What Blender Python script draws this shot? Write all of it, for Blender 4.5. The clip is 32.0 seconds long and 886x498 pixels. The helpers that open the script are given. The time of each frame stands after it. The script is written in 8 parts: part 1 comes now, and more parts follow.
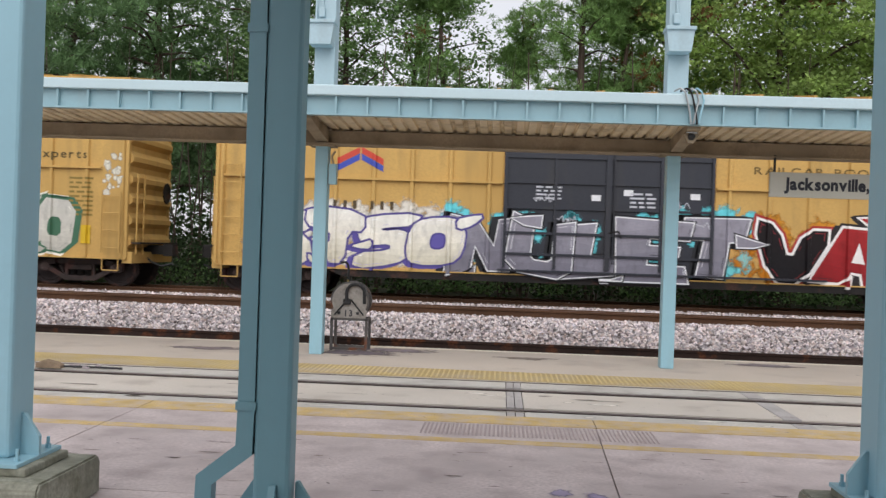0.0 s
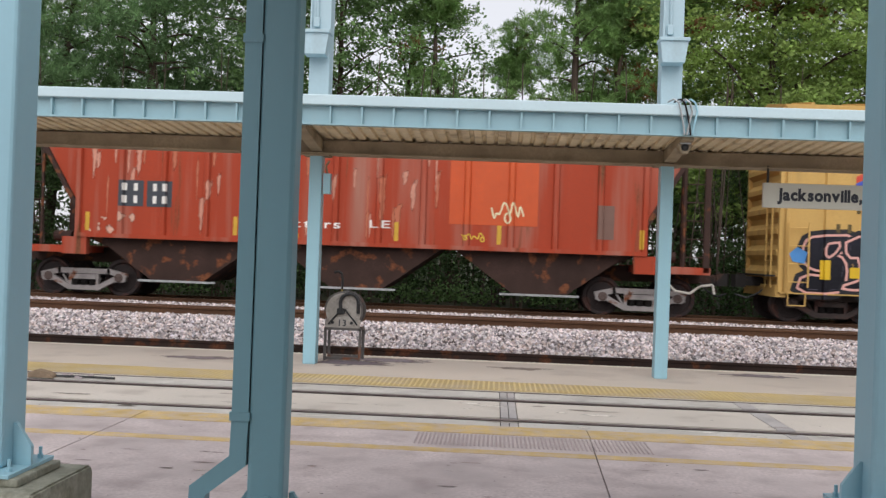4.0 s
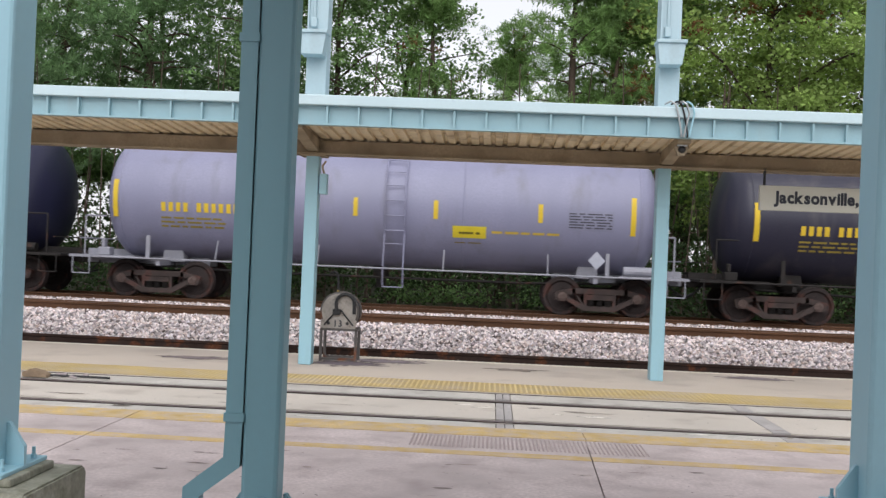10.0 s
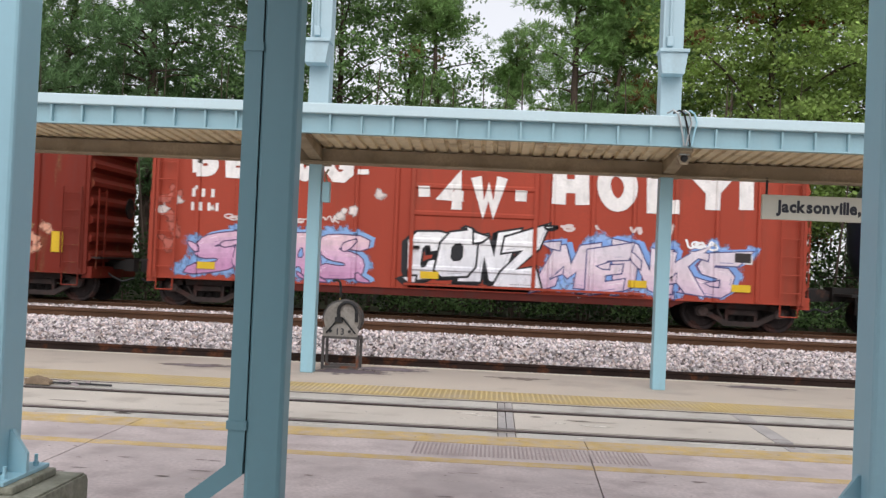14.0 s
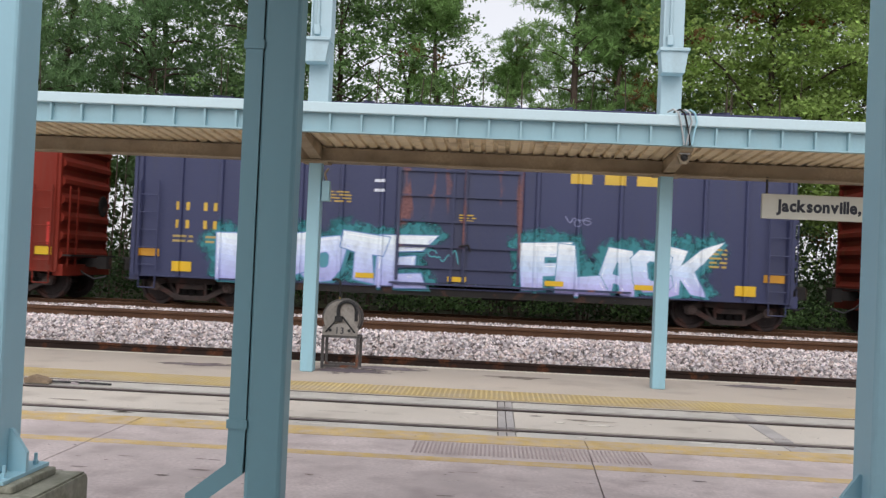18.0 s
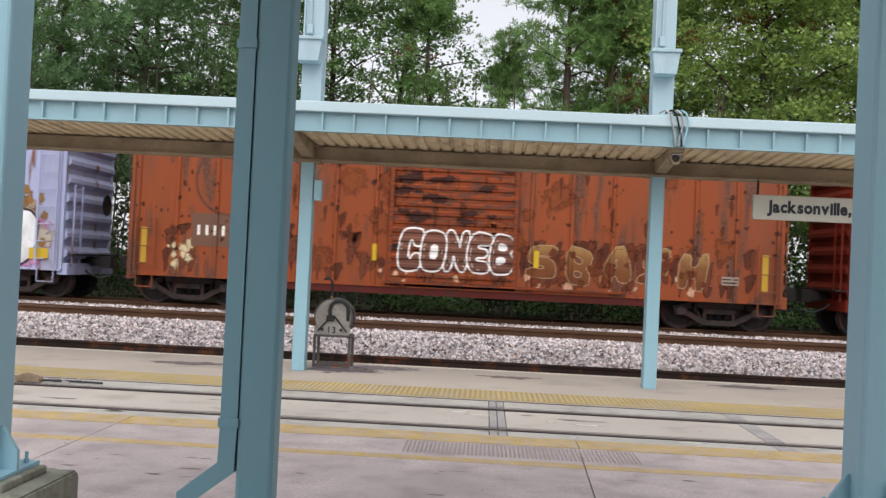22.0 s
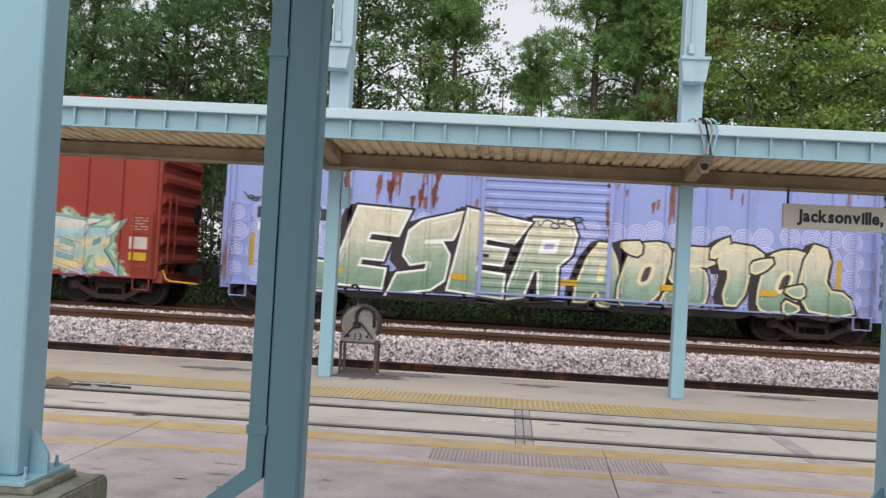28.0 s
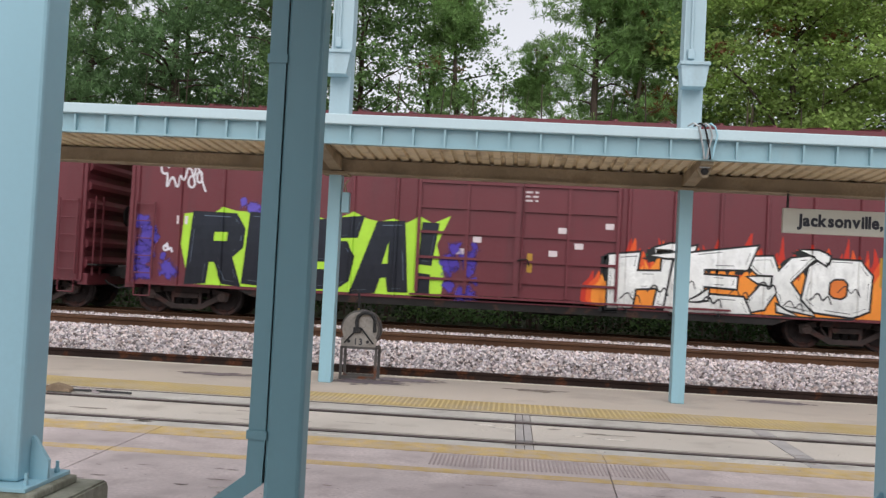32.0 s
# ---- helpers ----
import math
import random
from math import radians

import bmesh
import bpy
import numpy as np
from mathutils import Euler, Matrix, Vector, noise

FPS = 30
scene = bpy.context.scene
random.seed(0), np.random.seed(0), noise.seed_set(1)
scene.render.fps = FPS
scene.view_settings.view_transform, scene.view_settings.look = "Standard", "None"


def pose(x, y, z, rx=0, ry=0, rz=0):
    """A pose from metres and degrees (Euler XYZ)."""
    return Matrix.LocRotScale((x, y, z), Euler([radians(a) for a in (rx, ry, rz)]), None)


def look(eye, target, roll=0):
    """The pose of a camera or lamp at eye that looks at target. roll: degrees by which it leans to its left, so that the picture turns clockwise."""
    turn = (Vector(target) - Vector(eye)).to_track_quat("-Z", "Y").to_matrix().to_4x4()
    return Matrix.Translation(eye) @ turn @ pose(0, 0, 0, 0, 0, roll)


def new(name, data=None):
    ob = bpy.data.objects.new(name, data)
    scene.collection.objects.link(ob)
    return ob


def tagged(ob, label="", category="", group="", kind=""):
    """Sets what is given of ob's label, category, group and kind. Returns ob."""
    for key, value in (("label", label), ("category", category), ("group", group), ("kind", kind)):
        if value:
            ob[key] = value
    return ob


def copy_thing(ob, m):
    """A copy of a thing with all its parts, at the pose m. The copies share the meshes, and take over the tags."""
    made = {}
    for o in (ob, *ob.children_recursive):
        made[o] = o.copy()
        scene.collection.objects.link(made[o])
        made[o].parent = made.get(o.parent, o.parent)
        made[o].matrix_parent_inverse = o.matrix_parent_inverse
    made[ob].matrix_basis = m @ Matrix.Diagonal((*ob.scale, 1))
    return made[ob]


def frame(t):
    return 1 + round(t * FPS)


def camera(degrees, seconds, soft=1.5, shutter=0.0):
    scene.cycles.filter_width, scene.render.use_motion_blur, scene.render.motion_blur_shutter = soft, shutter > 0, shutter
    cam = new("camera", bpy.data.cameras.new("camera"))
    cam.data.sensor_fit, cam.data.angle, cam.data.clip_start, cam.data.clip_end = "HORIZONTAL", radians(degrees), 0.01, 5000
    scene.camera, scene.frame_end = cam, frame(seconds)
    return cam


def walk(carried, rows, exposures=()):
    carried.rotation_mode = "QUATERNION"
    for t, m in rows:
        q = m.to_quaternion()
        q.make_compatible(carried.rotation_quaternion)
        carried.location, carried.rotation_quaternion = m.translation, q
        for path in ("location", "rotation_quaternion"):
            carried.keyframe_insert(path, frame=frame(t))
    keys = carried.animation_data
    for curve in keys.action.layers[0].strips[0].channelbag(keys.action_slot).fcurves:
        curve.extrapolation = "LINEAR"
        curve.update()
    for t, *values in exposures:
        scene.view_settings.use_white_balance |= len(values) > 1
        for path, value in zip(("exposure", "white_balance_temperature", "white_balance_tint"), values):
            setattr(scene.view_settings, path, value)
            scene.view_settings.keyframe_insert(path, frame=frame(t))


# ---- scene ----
# ---- the clip brightens while the dark tank cars pass ----
EXPOSE = ((0, 0.29), (3.5, 0.31), (6, 0.49), (7, 0.51), (12, 0.51), (14.5, 0.41), (25.5, 0.38), (27.5, 0.29), (32, 0.29))

# ---- camera path: time, x, y, z, yaw, pitch, roll ----
PATH = [
    (0, -0.000, 0.000, 1.490, 3.600, -0.200, -1.940),
    (0.5, -0.008, 0.009, 1.490, 3.718, -0.267, -1.831),
    (1, -0.012, 0.021, 1.496, 3.674, -0.064, -1.959),
    (1.5, -0.017, 0.022, 1.494, 3.918, 0.114, -2.018),
    (2, -0.008, 0.001, 1.490, 4.240, 0.414, -1.898),
    (2.5, -0.007, 0.002, 1.491, 4.175, 0.546, -1.777),
    (3, -0.011, 0.004, 1.491, 4.004, 0.556, -1.777),
    (3.5, -0.004, -0.002, 1.493, 3.525, 0.514, -1.893),
    (5.5, -0.010, 0.010, 1.486, 2.719, -0.135, -2.364),
    (6, -0.013, 0.020, 1.485, 2.313, -0.230, -2.263),
    (6.5, -0.009, 0.019, 1.489, 2.568, -0.202, -2.432),
    (7, -0.009, 0.011, 1.489, 2.956, 0.351, -2.411),
    (7.5, -0.007, 0.012, 1.491, 2.851, 0.329, -2.417),
    (8, -0.012, 0.016, 1.493, 2.794, 0.456, -2.296),
    (8.5, -0.011, 0.017, 1.492, 2.786, 0.489, -2.144),
    (9, -0.006, 0.016, 1.491, 2.999, 0.330, -2.148),
    (9.5, -0.007, 0.012, 1.493, 3.059, 0.421, -2.192),
    (10, -0.004, 0.014, 1.493, 3.002, 0.461, -2.334),
    (10.5, -0.005, 0.014, 1.490, 2.827, 0.298, -2.359),
    (11, -0.004, 0.010, 1.486, 2.800, 0.375, -2.224),
    (11.5, -0.008, 0.021, 1.494, 2.923, 0.261, -2.481),
    (12, -0.006, 0.012, 1.492, 3.283, 0.456, -2.627),
    (12.5, -0.009, 0.010, 1.491, 3.091, 0.524, -2.611),
    (13, -0.006, 0.004, 1.494, 3.028, 0.564, -2.525),
    (13.5, -0.009, 0.007, 1.493, 3.162, 0.870, -2.494),
    (14, -0.006, 0.005, 1.495, 3.128, 0.945, -2.473),
    (14.5, -0.005, -0.001, 1.493, 3.070, 1.025, -2.365),
    (16.5, -0.006, 0.007, 1.494, 2.916, 0.828, -2.574),
    (17, -0.009, 0.003, 1.494, 3.054, 1.113, -2.492),
    (17.5, -0.008, 0.008, 1.497, 3.014, 0.872, -2.571),
    (18, -0.012, 0.013, 1.493, 3.094, 0.898, -2.508),
    (18.5, -0.014, 0.009, 1.494, 3.452, 0.887, -2.622),
    (19, -0.011, 0.002, 1.491, 3.076, 1.029, -2.409),
    (19.5, -0.017, 0.021, 1.495, 2.931, 0.899, -2.806),
    (20, -0.011, 0.015, 1.493, 2.260, 0.737, -2.922),
    (20.5, -0.016, 0.014, 1.491, 2.387, 0.924, -2.905),
    (21, -0.003, 0.000, 1.495, 2.003, 0.861, -2.790),
    (21.5, -0.012, 0.009, 1.493, 2.475, 0.854, -2.666),
    (22, -0.010, 0.001, 1.492, 2.619, 0.902, -2.696),
    (22.5, -0.014, 0.012, 1.498, 2.721, 0.816, -2.917),
    (23, -0.012, 0.004, 1.492, 2.921, 1.203, -2.906),
    (23.5, -0.015, 0.007, 1.494, 2.906, 1.252, -2.911),
    (24, -0.016, 0.009, 1.496, 3.084, 0.965, -3.032),
    (24.5, -0.016, 0.010, 1.496, 2.982, 0.988, -3.094),
    (25, -0.016, 0.006, 1.494, 3.410, 0.876, -3.185),
    (25.5, -0.022, 0.011, 1.493, 3.816, 0.776, -3.144),
    (27.5, -0.023, 0.011, 1.496, 4.058, 1.099, -3.096),
    (28, -0.023, 0.004, 1.497, 4.160, 1.245, -3.066),
    (28.5, -0.020, -0.002, 1.493, 4.166, 1.092, -2.724),
    (29, -0.017, -0.001, 1.493, 4.162, 1.096, -2.830),
    (29.5, -0.017, -0.002, 1.494, 3.917, 1.227, -2.978),
    (30, -0.020, 0.004, 1.493, 3.928, 1.249, -2.985),
    (30.5, -0.019, 0.005, 1.496, 4.163, 1.325, -2.880),
    (31, -0.014, -0.005, 1.493, 4.278, 1.434, -2.852),
    (31.5, -0.020, -0.004, 1.493, 4.161, 1.374, -2.833),
    (32, -0.016, -0.007, 1.500, 4.205, 1.538, -2.959),
]
cam = camera(50.0, 32.0, soft=1.4, shutter=0.15)
walk(cam, [(t, pose(x, y, z, 90 + pt, rl, yw)) for t, x, y, z, yw, pt, rl in PATH], exposures=[(t, e - 0.03, 6280, 10) for t, e in EXPOSE])

# ---- overcast daylight ----
SUN_EL, SUN_AZ = 46.0, 180.0
world = bpy.data.worlds.new("overcast")
scene.world = world
world.use_nodes = True
wn, wl = world.node_tree.nodes, world.node_tree.links
sky = wn.new("ShaderNodeTexSky")
sky.sky_type, sky.sun_disc = "NISHITA", False
sky.sun_elevation, sky.sun_rotation = radians(SUN_EL), radians(SUN_AZ)
sky.dust_density, sky.air_density = 1.5, 1.0
hue = wn.new("ShaderNodeHueSaturation")
hue.inputs["Saturation"].default_value = 0.22
wl.new(sky.outputs[0], hue.inputs["Color"])
cloud_layer = wn.new("ShaderNodeMix")
cloud_layer.data_type = "RGBA"
cloud_layer.inputs[0].default_value = 0.6
cloud_layer.inputs[7].default_value = (5.0, 4.85, 4.95, 1)
wl.new(hue.outputs[0], cloud_layer.inputs[6])
wl.new(cloud_layer.outputs[2], wn["Background"].inputs["Color"])
wn["Background"].inputs["Strength"].default_value = 0.142
sun = new("sun", bpy.data.lights.new("sun", "SUN"))
sun.data.energy, sun.data.angle, sun.data.color = 1.45, radians(65), (1.0, 0.97, 0.93)
sun.matrix_world = look((0, 0, 0), (-math.sin(radians(SUN_AZ)) * 10, -math.cos(radians(SUN_AZ)) * 10, -10 * math.tan(radians(SUN_EL))))


# ---- materials ----
def rgb(h):
    """Linear colour from a six-digit hex."""
    v = [int(h[i:i + 2], 16) / 255 for i in (0, 2, 4)]
    return tuple(c / 12.92 if c < 0.04045 else ((c + 0.055) / 1.055) ** 2.4 for c in v)


def mat(name, col, rough=0.6, metal=0.0, var=0.15, scale=0.8, grain=30, bump=0.15, streak=1.0, rust=0.0,
        rustcol=(0.10, 0.035, 0.015), rustscale=3.0, island=0.0, dirt=0.0, dirtcol=(0.05, 0.045, 0.04), rand=0.0):
    m = bpy.data.materials.new(name)
    m.use_nodes = True
    n, l = m.node_tree.nodes, m.node_tree.links
    b = n["Principled BSDF"]
    b.inputs["Roughness"].default_value, b.inputs["Metallic"].default_value = rough, metal
    tc = n.new("ShaderNodeTexCoord")
    mp = n.new("ShaderNodeMapping")
    mp.inputs["Scale"].default_value = (1, 1, 1 / streak)
    l.new(tc.outputs["Object"], mp.inputs["Vector"])

    def noise_at(sc, det, vec):
        t = n.new("ShaderNodeTexNoise")
        t.inputs["Scale"].default_value, t.inputs["Detail"].default_value = sc, det
        l.new(vec, t.inputs["Vector"])
        return t.outputs["Fac"]

    def mixed(fac, c0, c1):
        x = n.new("ShaderNodeMix")
        x.data_type = "RGBA"
        for sock, v in ((x.inputs[0], fac), (x.inputs[6], c0), (x.inputs[7], c1)):
            if isinstance(v, (tuple, list)):
                sock.default_value = (*v[:3], 1)
            elif isinstance(v, float):
                sock.default_value = v
            else:
                l.new(v, sock)
        return x.outputs[2]

    def band(v, lo, hi):
        r = n.new("ShaderNodeMapRange")
        r.inputs[1].default_value, r.inputs[2].default_value = lo, hi
        l.new(v, r.inputs[0])
        return r.outputs[0]

    big = noise_at(scale, 4, mp.outputs[0])
    fine = noise_at(grain, 6, tc.outputs["Object"])
    c = mixed(band(big, 0.3, 0.7), [x * (1 - var) for x in col], [min(1, x * (1 + var)) for x in col])
    c = mixed(band(fine, 0.35, 0.75), c, [x * (1 - 0.8 * var) for x in col])
    if island or rand:
        src = n.new("ShaderNodeNewGeometry").outputs["Random Per Island"] if island else n.new("ShaderNodeObjectInfo").outputs["Random"]
        hs = n.new("ShaderNodeHueSaturation")
        l.new(c, hs.inputs["Color"])
        r = n.new("ShaderNodeMapRange")
        r.inputs[3].default_value, r.inputs[4].default_value = 1 - (island or rand), 1 + (island or rand)
        l.new(src, r.inputs[0])
        l.new(r.outputs[0], hs.inputs["Value"])
        c = hs.outputs[0]
    if dirt:
        d = noise_at(scale * 2.3, 8, mp.outputs[0])
        c = mixed(band(d, 0.62 - 0.3 * dirt, 0.95 - 0.2 * dirt), c, dirtcol)
    if rust:
        d = noise_at(rustscale, 9, mp.outputs[0])
        k = band(d, 0.66 - 0.32 * rust, 0.72 - 0.30 * rust)
        c = mixed(k, c, mixed(band(fine, 0.3, 0.7), rustcol, [x * 2.2 for x in rustcol]))
    l.new(c, b.inputs["Base Color"])
    l.new(band(fine, -1.0, 1.0 + (0.6 / max(rough, 0.05) if rough < 0.6 else 4.0)), b.inputs["Specular IOR Level"])
    if bump:
        bp = n.new("ShaderNodeBump")
        bp.inputs["Strength"].default_value, bp.inputs["Distance"].default_value = bump, 0.01
        l.new(fine, bp.inputs["Height"])
        l.new(bp.outputs[0], b.inputs["Normal"])
    return m


CACHE = {}


def pm(h, rough=0.55, **kw):
    """A spray or sign paint of that hex colour, made once."""
    if h not in CACHE:
        CACHE[h] = mat("paint_" + h, rgb(h), rough, var=0.10, scale=2.5, grain=25, bump=0.05, **kw)
    return CACHE[h]


def worn(h):
    """Spray paint that has dulled and run a little."""
    key = "worn" + h
    if key not in CACHE:
        c = rgb(h)
        CACHE[key] = mat("worn_paint_" + h, c, 0.6, var=0.14, scale=3.5, grain=20, bump=0.06, streak=2.0, dirt=0.34, dirtcol=[x * 0.62 for x in c])
    return CACHE[key]


def soft(h, rough=0.65):
    """Paint, rust or damp that thins out towards its rim: u of the mesh's UV runs from 0 at the rim to 1 inside."""
    key = "soft" + h
    if key in CACHE:
        return CACHE[key]
    m = mat("thin_paint_" + h, rgb(h), rough, var=0.15, scale=3, grain=20, bump=0.0)
    n, l = m.node_tree.nodes, m.node_tree.links
    tc, sep, ns, ma, mr = (n.new("ShaderNode" + k) for k in ("TexCoord", "SeparateXYZ", "TexNoise", "Math", "MapRange"))
    ns.inputs["Scale"].default_value, ns.inputs["Detail"].default_value = 7.0, 6
    l.new(tc.outputs["Object"], ns.inputs["Vector"])
    l.new(tc.outputs["UV"], sep.inputs[0])
    ma.operation = "MULTIPLY_ADD"
    l.new(ns.outputs["Fac"], ma.inputs[0])
    ma.inputs[1].default_value = 1.5
    l.new(sep.outputs[0], ma.inputs[2])
    mr.inputs[1].default_value, mr.inputs[2].default_value = 0.85, 1.3
    l.new(ma.outputs[0], mr.inputs[0])
    l.new(mr.outputs[0], n["Principled BSDF"].inputs["Alpha"])
    CACHE[key] = m
    return m


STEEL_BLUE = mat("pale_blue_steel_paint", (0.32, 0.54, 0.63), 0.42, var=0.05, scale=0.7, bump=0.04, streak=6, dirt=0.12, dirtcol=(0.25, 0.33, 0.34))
# Darker copy of the blue steel paint, with the near roof's shade in it.
STEEL_SHADED = mat("shaded_blue_steel_paint", (0.185, 0.36, 0.42), 0.42, var=0.06, scale=0.7, bump=0.04, streak=6, dirt=0.15, dirtcol=(0.15, 0.22, 0.24))
FASCIA = mat("fascia_blue_paint", (0.285, 0.44, 0.49), 0.45, var=0.06, scale=1.2, bump=0.04, streak=4, dirt=0.15, dirtcol=(0.3, 0.38, 0.4))
COLUMN = mat("weathered_blue_steel", (0.40, 0.53, 0.58), 0.5, var=0.08, scale=0.8, bump=0.04, streak=6, dirt=0.2, dirtcol=(0.28, 0.34, 0.36))
CAP = mat("white_cap", (0.50, 0.63, 0.67), 0.4, var=0.05, bump=0.03)
SOFFIT = mat("cream_soffit", (0.74, 0.63, 0.45), 0.7, var=0.15, scale=1.5, dirt=0.35, dirtcol=(0.22, 0.15, 0.08))
BEAM = mat("dusty_beam", (0.35, 0.285, 0.20), 0.7, var=0.2, scale=1.6, dirt=0.42, dirtcol=(0.16, 0.125, 0.08))
CONC = mat("platform_concrete", (0.545, 0.468, 0.455), 0.85, var=0.22, scale=1.3, grain=35, bump=0.35, dirt=0.45, dirtcol=(0.32, 0.262, 0.255), rand=0.05)
CONC_FAR = mat("far_platform_concrete", (0.57, 0.50, 0.435), 0.85, var=0.14, scale=0.4, grain=50, bump=0.2, dirt=0.25, dirtcol=(0.27, 0.22, 0.2))
SLAB = mat("crossing_concrete", (0.59, 0.535, 0.475), 0.85, var=0.12, scale=0.8, grain=50, bump=0.2, dirt=0.2, dirtcol=(0.3, 0.25, 0.22))
STRIP = mat("crossing_edge", (0.55, 0.52, 0.48), 0.85, var=0.18, scale=1.5, grain=40, bump=0.2, dirt=0.3, dirtcol=(0.32, 0.285, 0.26))
YELLOW = mat("worn_yellow_line", (0.60, 0.43, 0.18), 0.75, var=0.25, scale=3.5, grain=60, dirt=0.85, dirtcol=(0.50, 0.41, 0.34))
YELLOW_T = mat("tactile_yellow", (0.47, 0.36, 0.165), 0.75, var=0.22, scale=0.9, grain=40, dirt=0.6, dirtcol=(0.43, 0.36, 0.29))
DOME = mat("worn_yellow_domes", (0.575, 0.45, 0.225), 0.75, var=0.2, scale=0.9, grain=40, dirt=0.5, dirtcol=(0.47, 0.40, 0.32))
DOME_GREY = mat("worn_grey_domes", (0.45, 0.38, 0.37), 0.8, var=0.15, scale=1.5, grain=40)
EDGE_RAIL = mat("old_dark_rail", (0.05, 0.03, 0.024), 0.8, var=0.35, scale=1.5, rust=0.2, rustcol=(0.08, 0.03, 0.015))
FILLER = mat("joint_filler", (0.46, 0.43, 0.42), 0.8, var=0.2, scale=3)
SUNK = mat("sunken_rail_head", (0.17, 0.14, 0.135), 0.6, var=0.25, scale=2)
SPECK = mat("grit", (0.30, 0.26, 0.24), 0.9, var=0.2, scale=8, island=0.85)
PLINTH = mat("mossy_concrete", (0.31, 0.31, 0.25), 0.9, var=0.35, scale=4, grain=40, bump=0.4, dirt=0.45, dirtcol=(0.10, 0.10, 0.06))
RAIL = mat("rusty_rail", (0.125, 0.062, 0.033), 0.7, var=0.35, scale=1.0, grain=30, bump=0.3)
RAIL_TOP = mat("worn_rail_head", (0.13, 0.085, 0.06), 0.5, 0.2, var=0.2)
DARK_RAIL = mat("dark_flangeway", (0.07, 0.055, 0.05), 0.7, var=0.3, scale=2)
# Trench soil is near black: the platform edge's shadow is in its colour.
EARTH = mat("shadow_trench_soil", (0.025, 0.017, 0.013), 0.95, var=0.3, scale=2, bump=0.4)
BALLAST = mat("ballast_bed", (0.17, 0.155, 0.15), 0.9, var=0.35, scale=3, grain=18, bump=1.0, dirt=0.3, dirtcol=(0.12, 0.10, 0.09))
STONES = mat("ballast_stones", (0.665, 0.63, 0.625), 0.85, var=0.15, scale=4, grain=30, island=0.5)
ramp = STONES.node_tree.nodes.new("ShaderNodeValToRGB")
pick = STONES.node_tree.nodes.new("ShaderNodeNewGeometry")
tone = STONES.node_tree.nodes.new("ShaderNodeMix")
tone.data_type, tone.blend_type = "RGBA", "MULTIPLY"
tone.inputs[0].default_value = 1.0
for at, col in ((0.0, (0.34, 0.26, 0.24)), (0.22, (0.95, 0.93, 0.95)), (0.4, (0.72, 0.62, 0.64)), (0.58, (1.25, 1.22, 1.2)), (0.74, (0.55, 0.44, 0.38)), (0.9, (1.1, 1.0, 0.98))):
    stop = ramp.color_ramp.elements[0] if at == 0.0 else ramp.color_ramp.elements.new(at)
    stop.position, stop.color = at, (*col, 1)
ramp.color_ramp.elements[-1].color = (0.8, 0.78, 0.85, 1)
STONES.node_tree.links.new(pick.outputs["Random Per Island"], ramp.inputs[0])
base = STONES.node_tree.nodes["Principled BSDF"].inputs["Base Color"]
STONES.node_tree.links.new(base.links[0].from_socket, tone.inputs[6])
STONES.node_tree.links.new(ramp.outputs[0], tone.inputs[7])
STONES.node_tree.links.new(tone.outputs[2], base)
TIE = mat("old_sleeper", (0.09, 0.07, 0.055), 0.9, var=0.3, scale=3)
GROUND = mat("woodland_floor", (0.05, 0.05, 0.025), 0.95, var=0.4, scale=0.5, bump=0.4)
BARK = mat("bark", (0.085, 0.062, 0.048), 0.9, var=0.35, scale=3, grain=15, bump=0.6, streak=5)
DARKMETAL = mat("grimy_black_steel", (0.022, 0.019, 0.018), 0.7, var=0.35, scale=2.5, rust=0.25, rustcol=(0.035, 0.018, 0.013))
TRUCKM = mat("rusty_cast_steel", (0.065, 0.048, 0.044), 0.75, var=0.35, scale=3, rust=0.45, rustcol=(0.05, 0.026, 0.022))
TRUCKG = mat("grey_cast_steel", (0.30, 0.27, 0.26), 0.7, var=0.3, scale=3, rust=0.3)
WHEELM = mat("wheel_steel", (0.04, 0.03, 0.029), 0.6, 0.3, var=0.35, scale=5, rust=0.35, rustcol=(0.045, 0.022, 0.018))
HUB = mat("bearing_cap", (0.12, 0.085, 0.075), 0.6, 0.2, var=0.3, scale=6)
BLACKP = mat("black_rubber", (0.02, 0.02, 0.022), 0.55, var=0.3)
GREYM = mat("reel_grey_metal", (0.12, 0.11, 0.105), 0.55, 0.2, var=0.25, scale=6, rust=0.25)
REEL_FACE = mat("pale_reel_metal", (0.36, 0.33, 0.30), 0.6, 0.1, var=0.2, scale=6, dirt=0.25, dirtcol=(0.12, 0.10, 0.09))
SIGNM = mat("sign_panel", (0.52, 0.52, 0.46), 0.5, var=0.05, bump=0.02)
INK = mat("sign_lettering", (0.015, 0.018, 0.03), 0.5, var=0.1, bump=0.0)
GALV = mat("galvanised_steel", (0.45, 0.46, 0.46), 0.4, 0.6, var=0.15, scale=6)
WALLM = mat("added_dark_wall", (0.16, 0.12, 0.10), 0.85, var=0.1, scale=1)


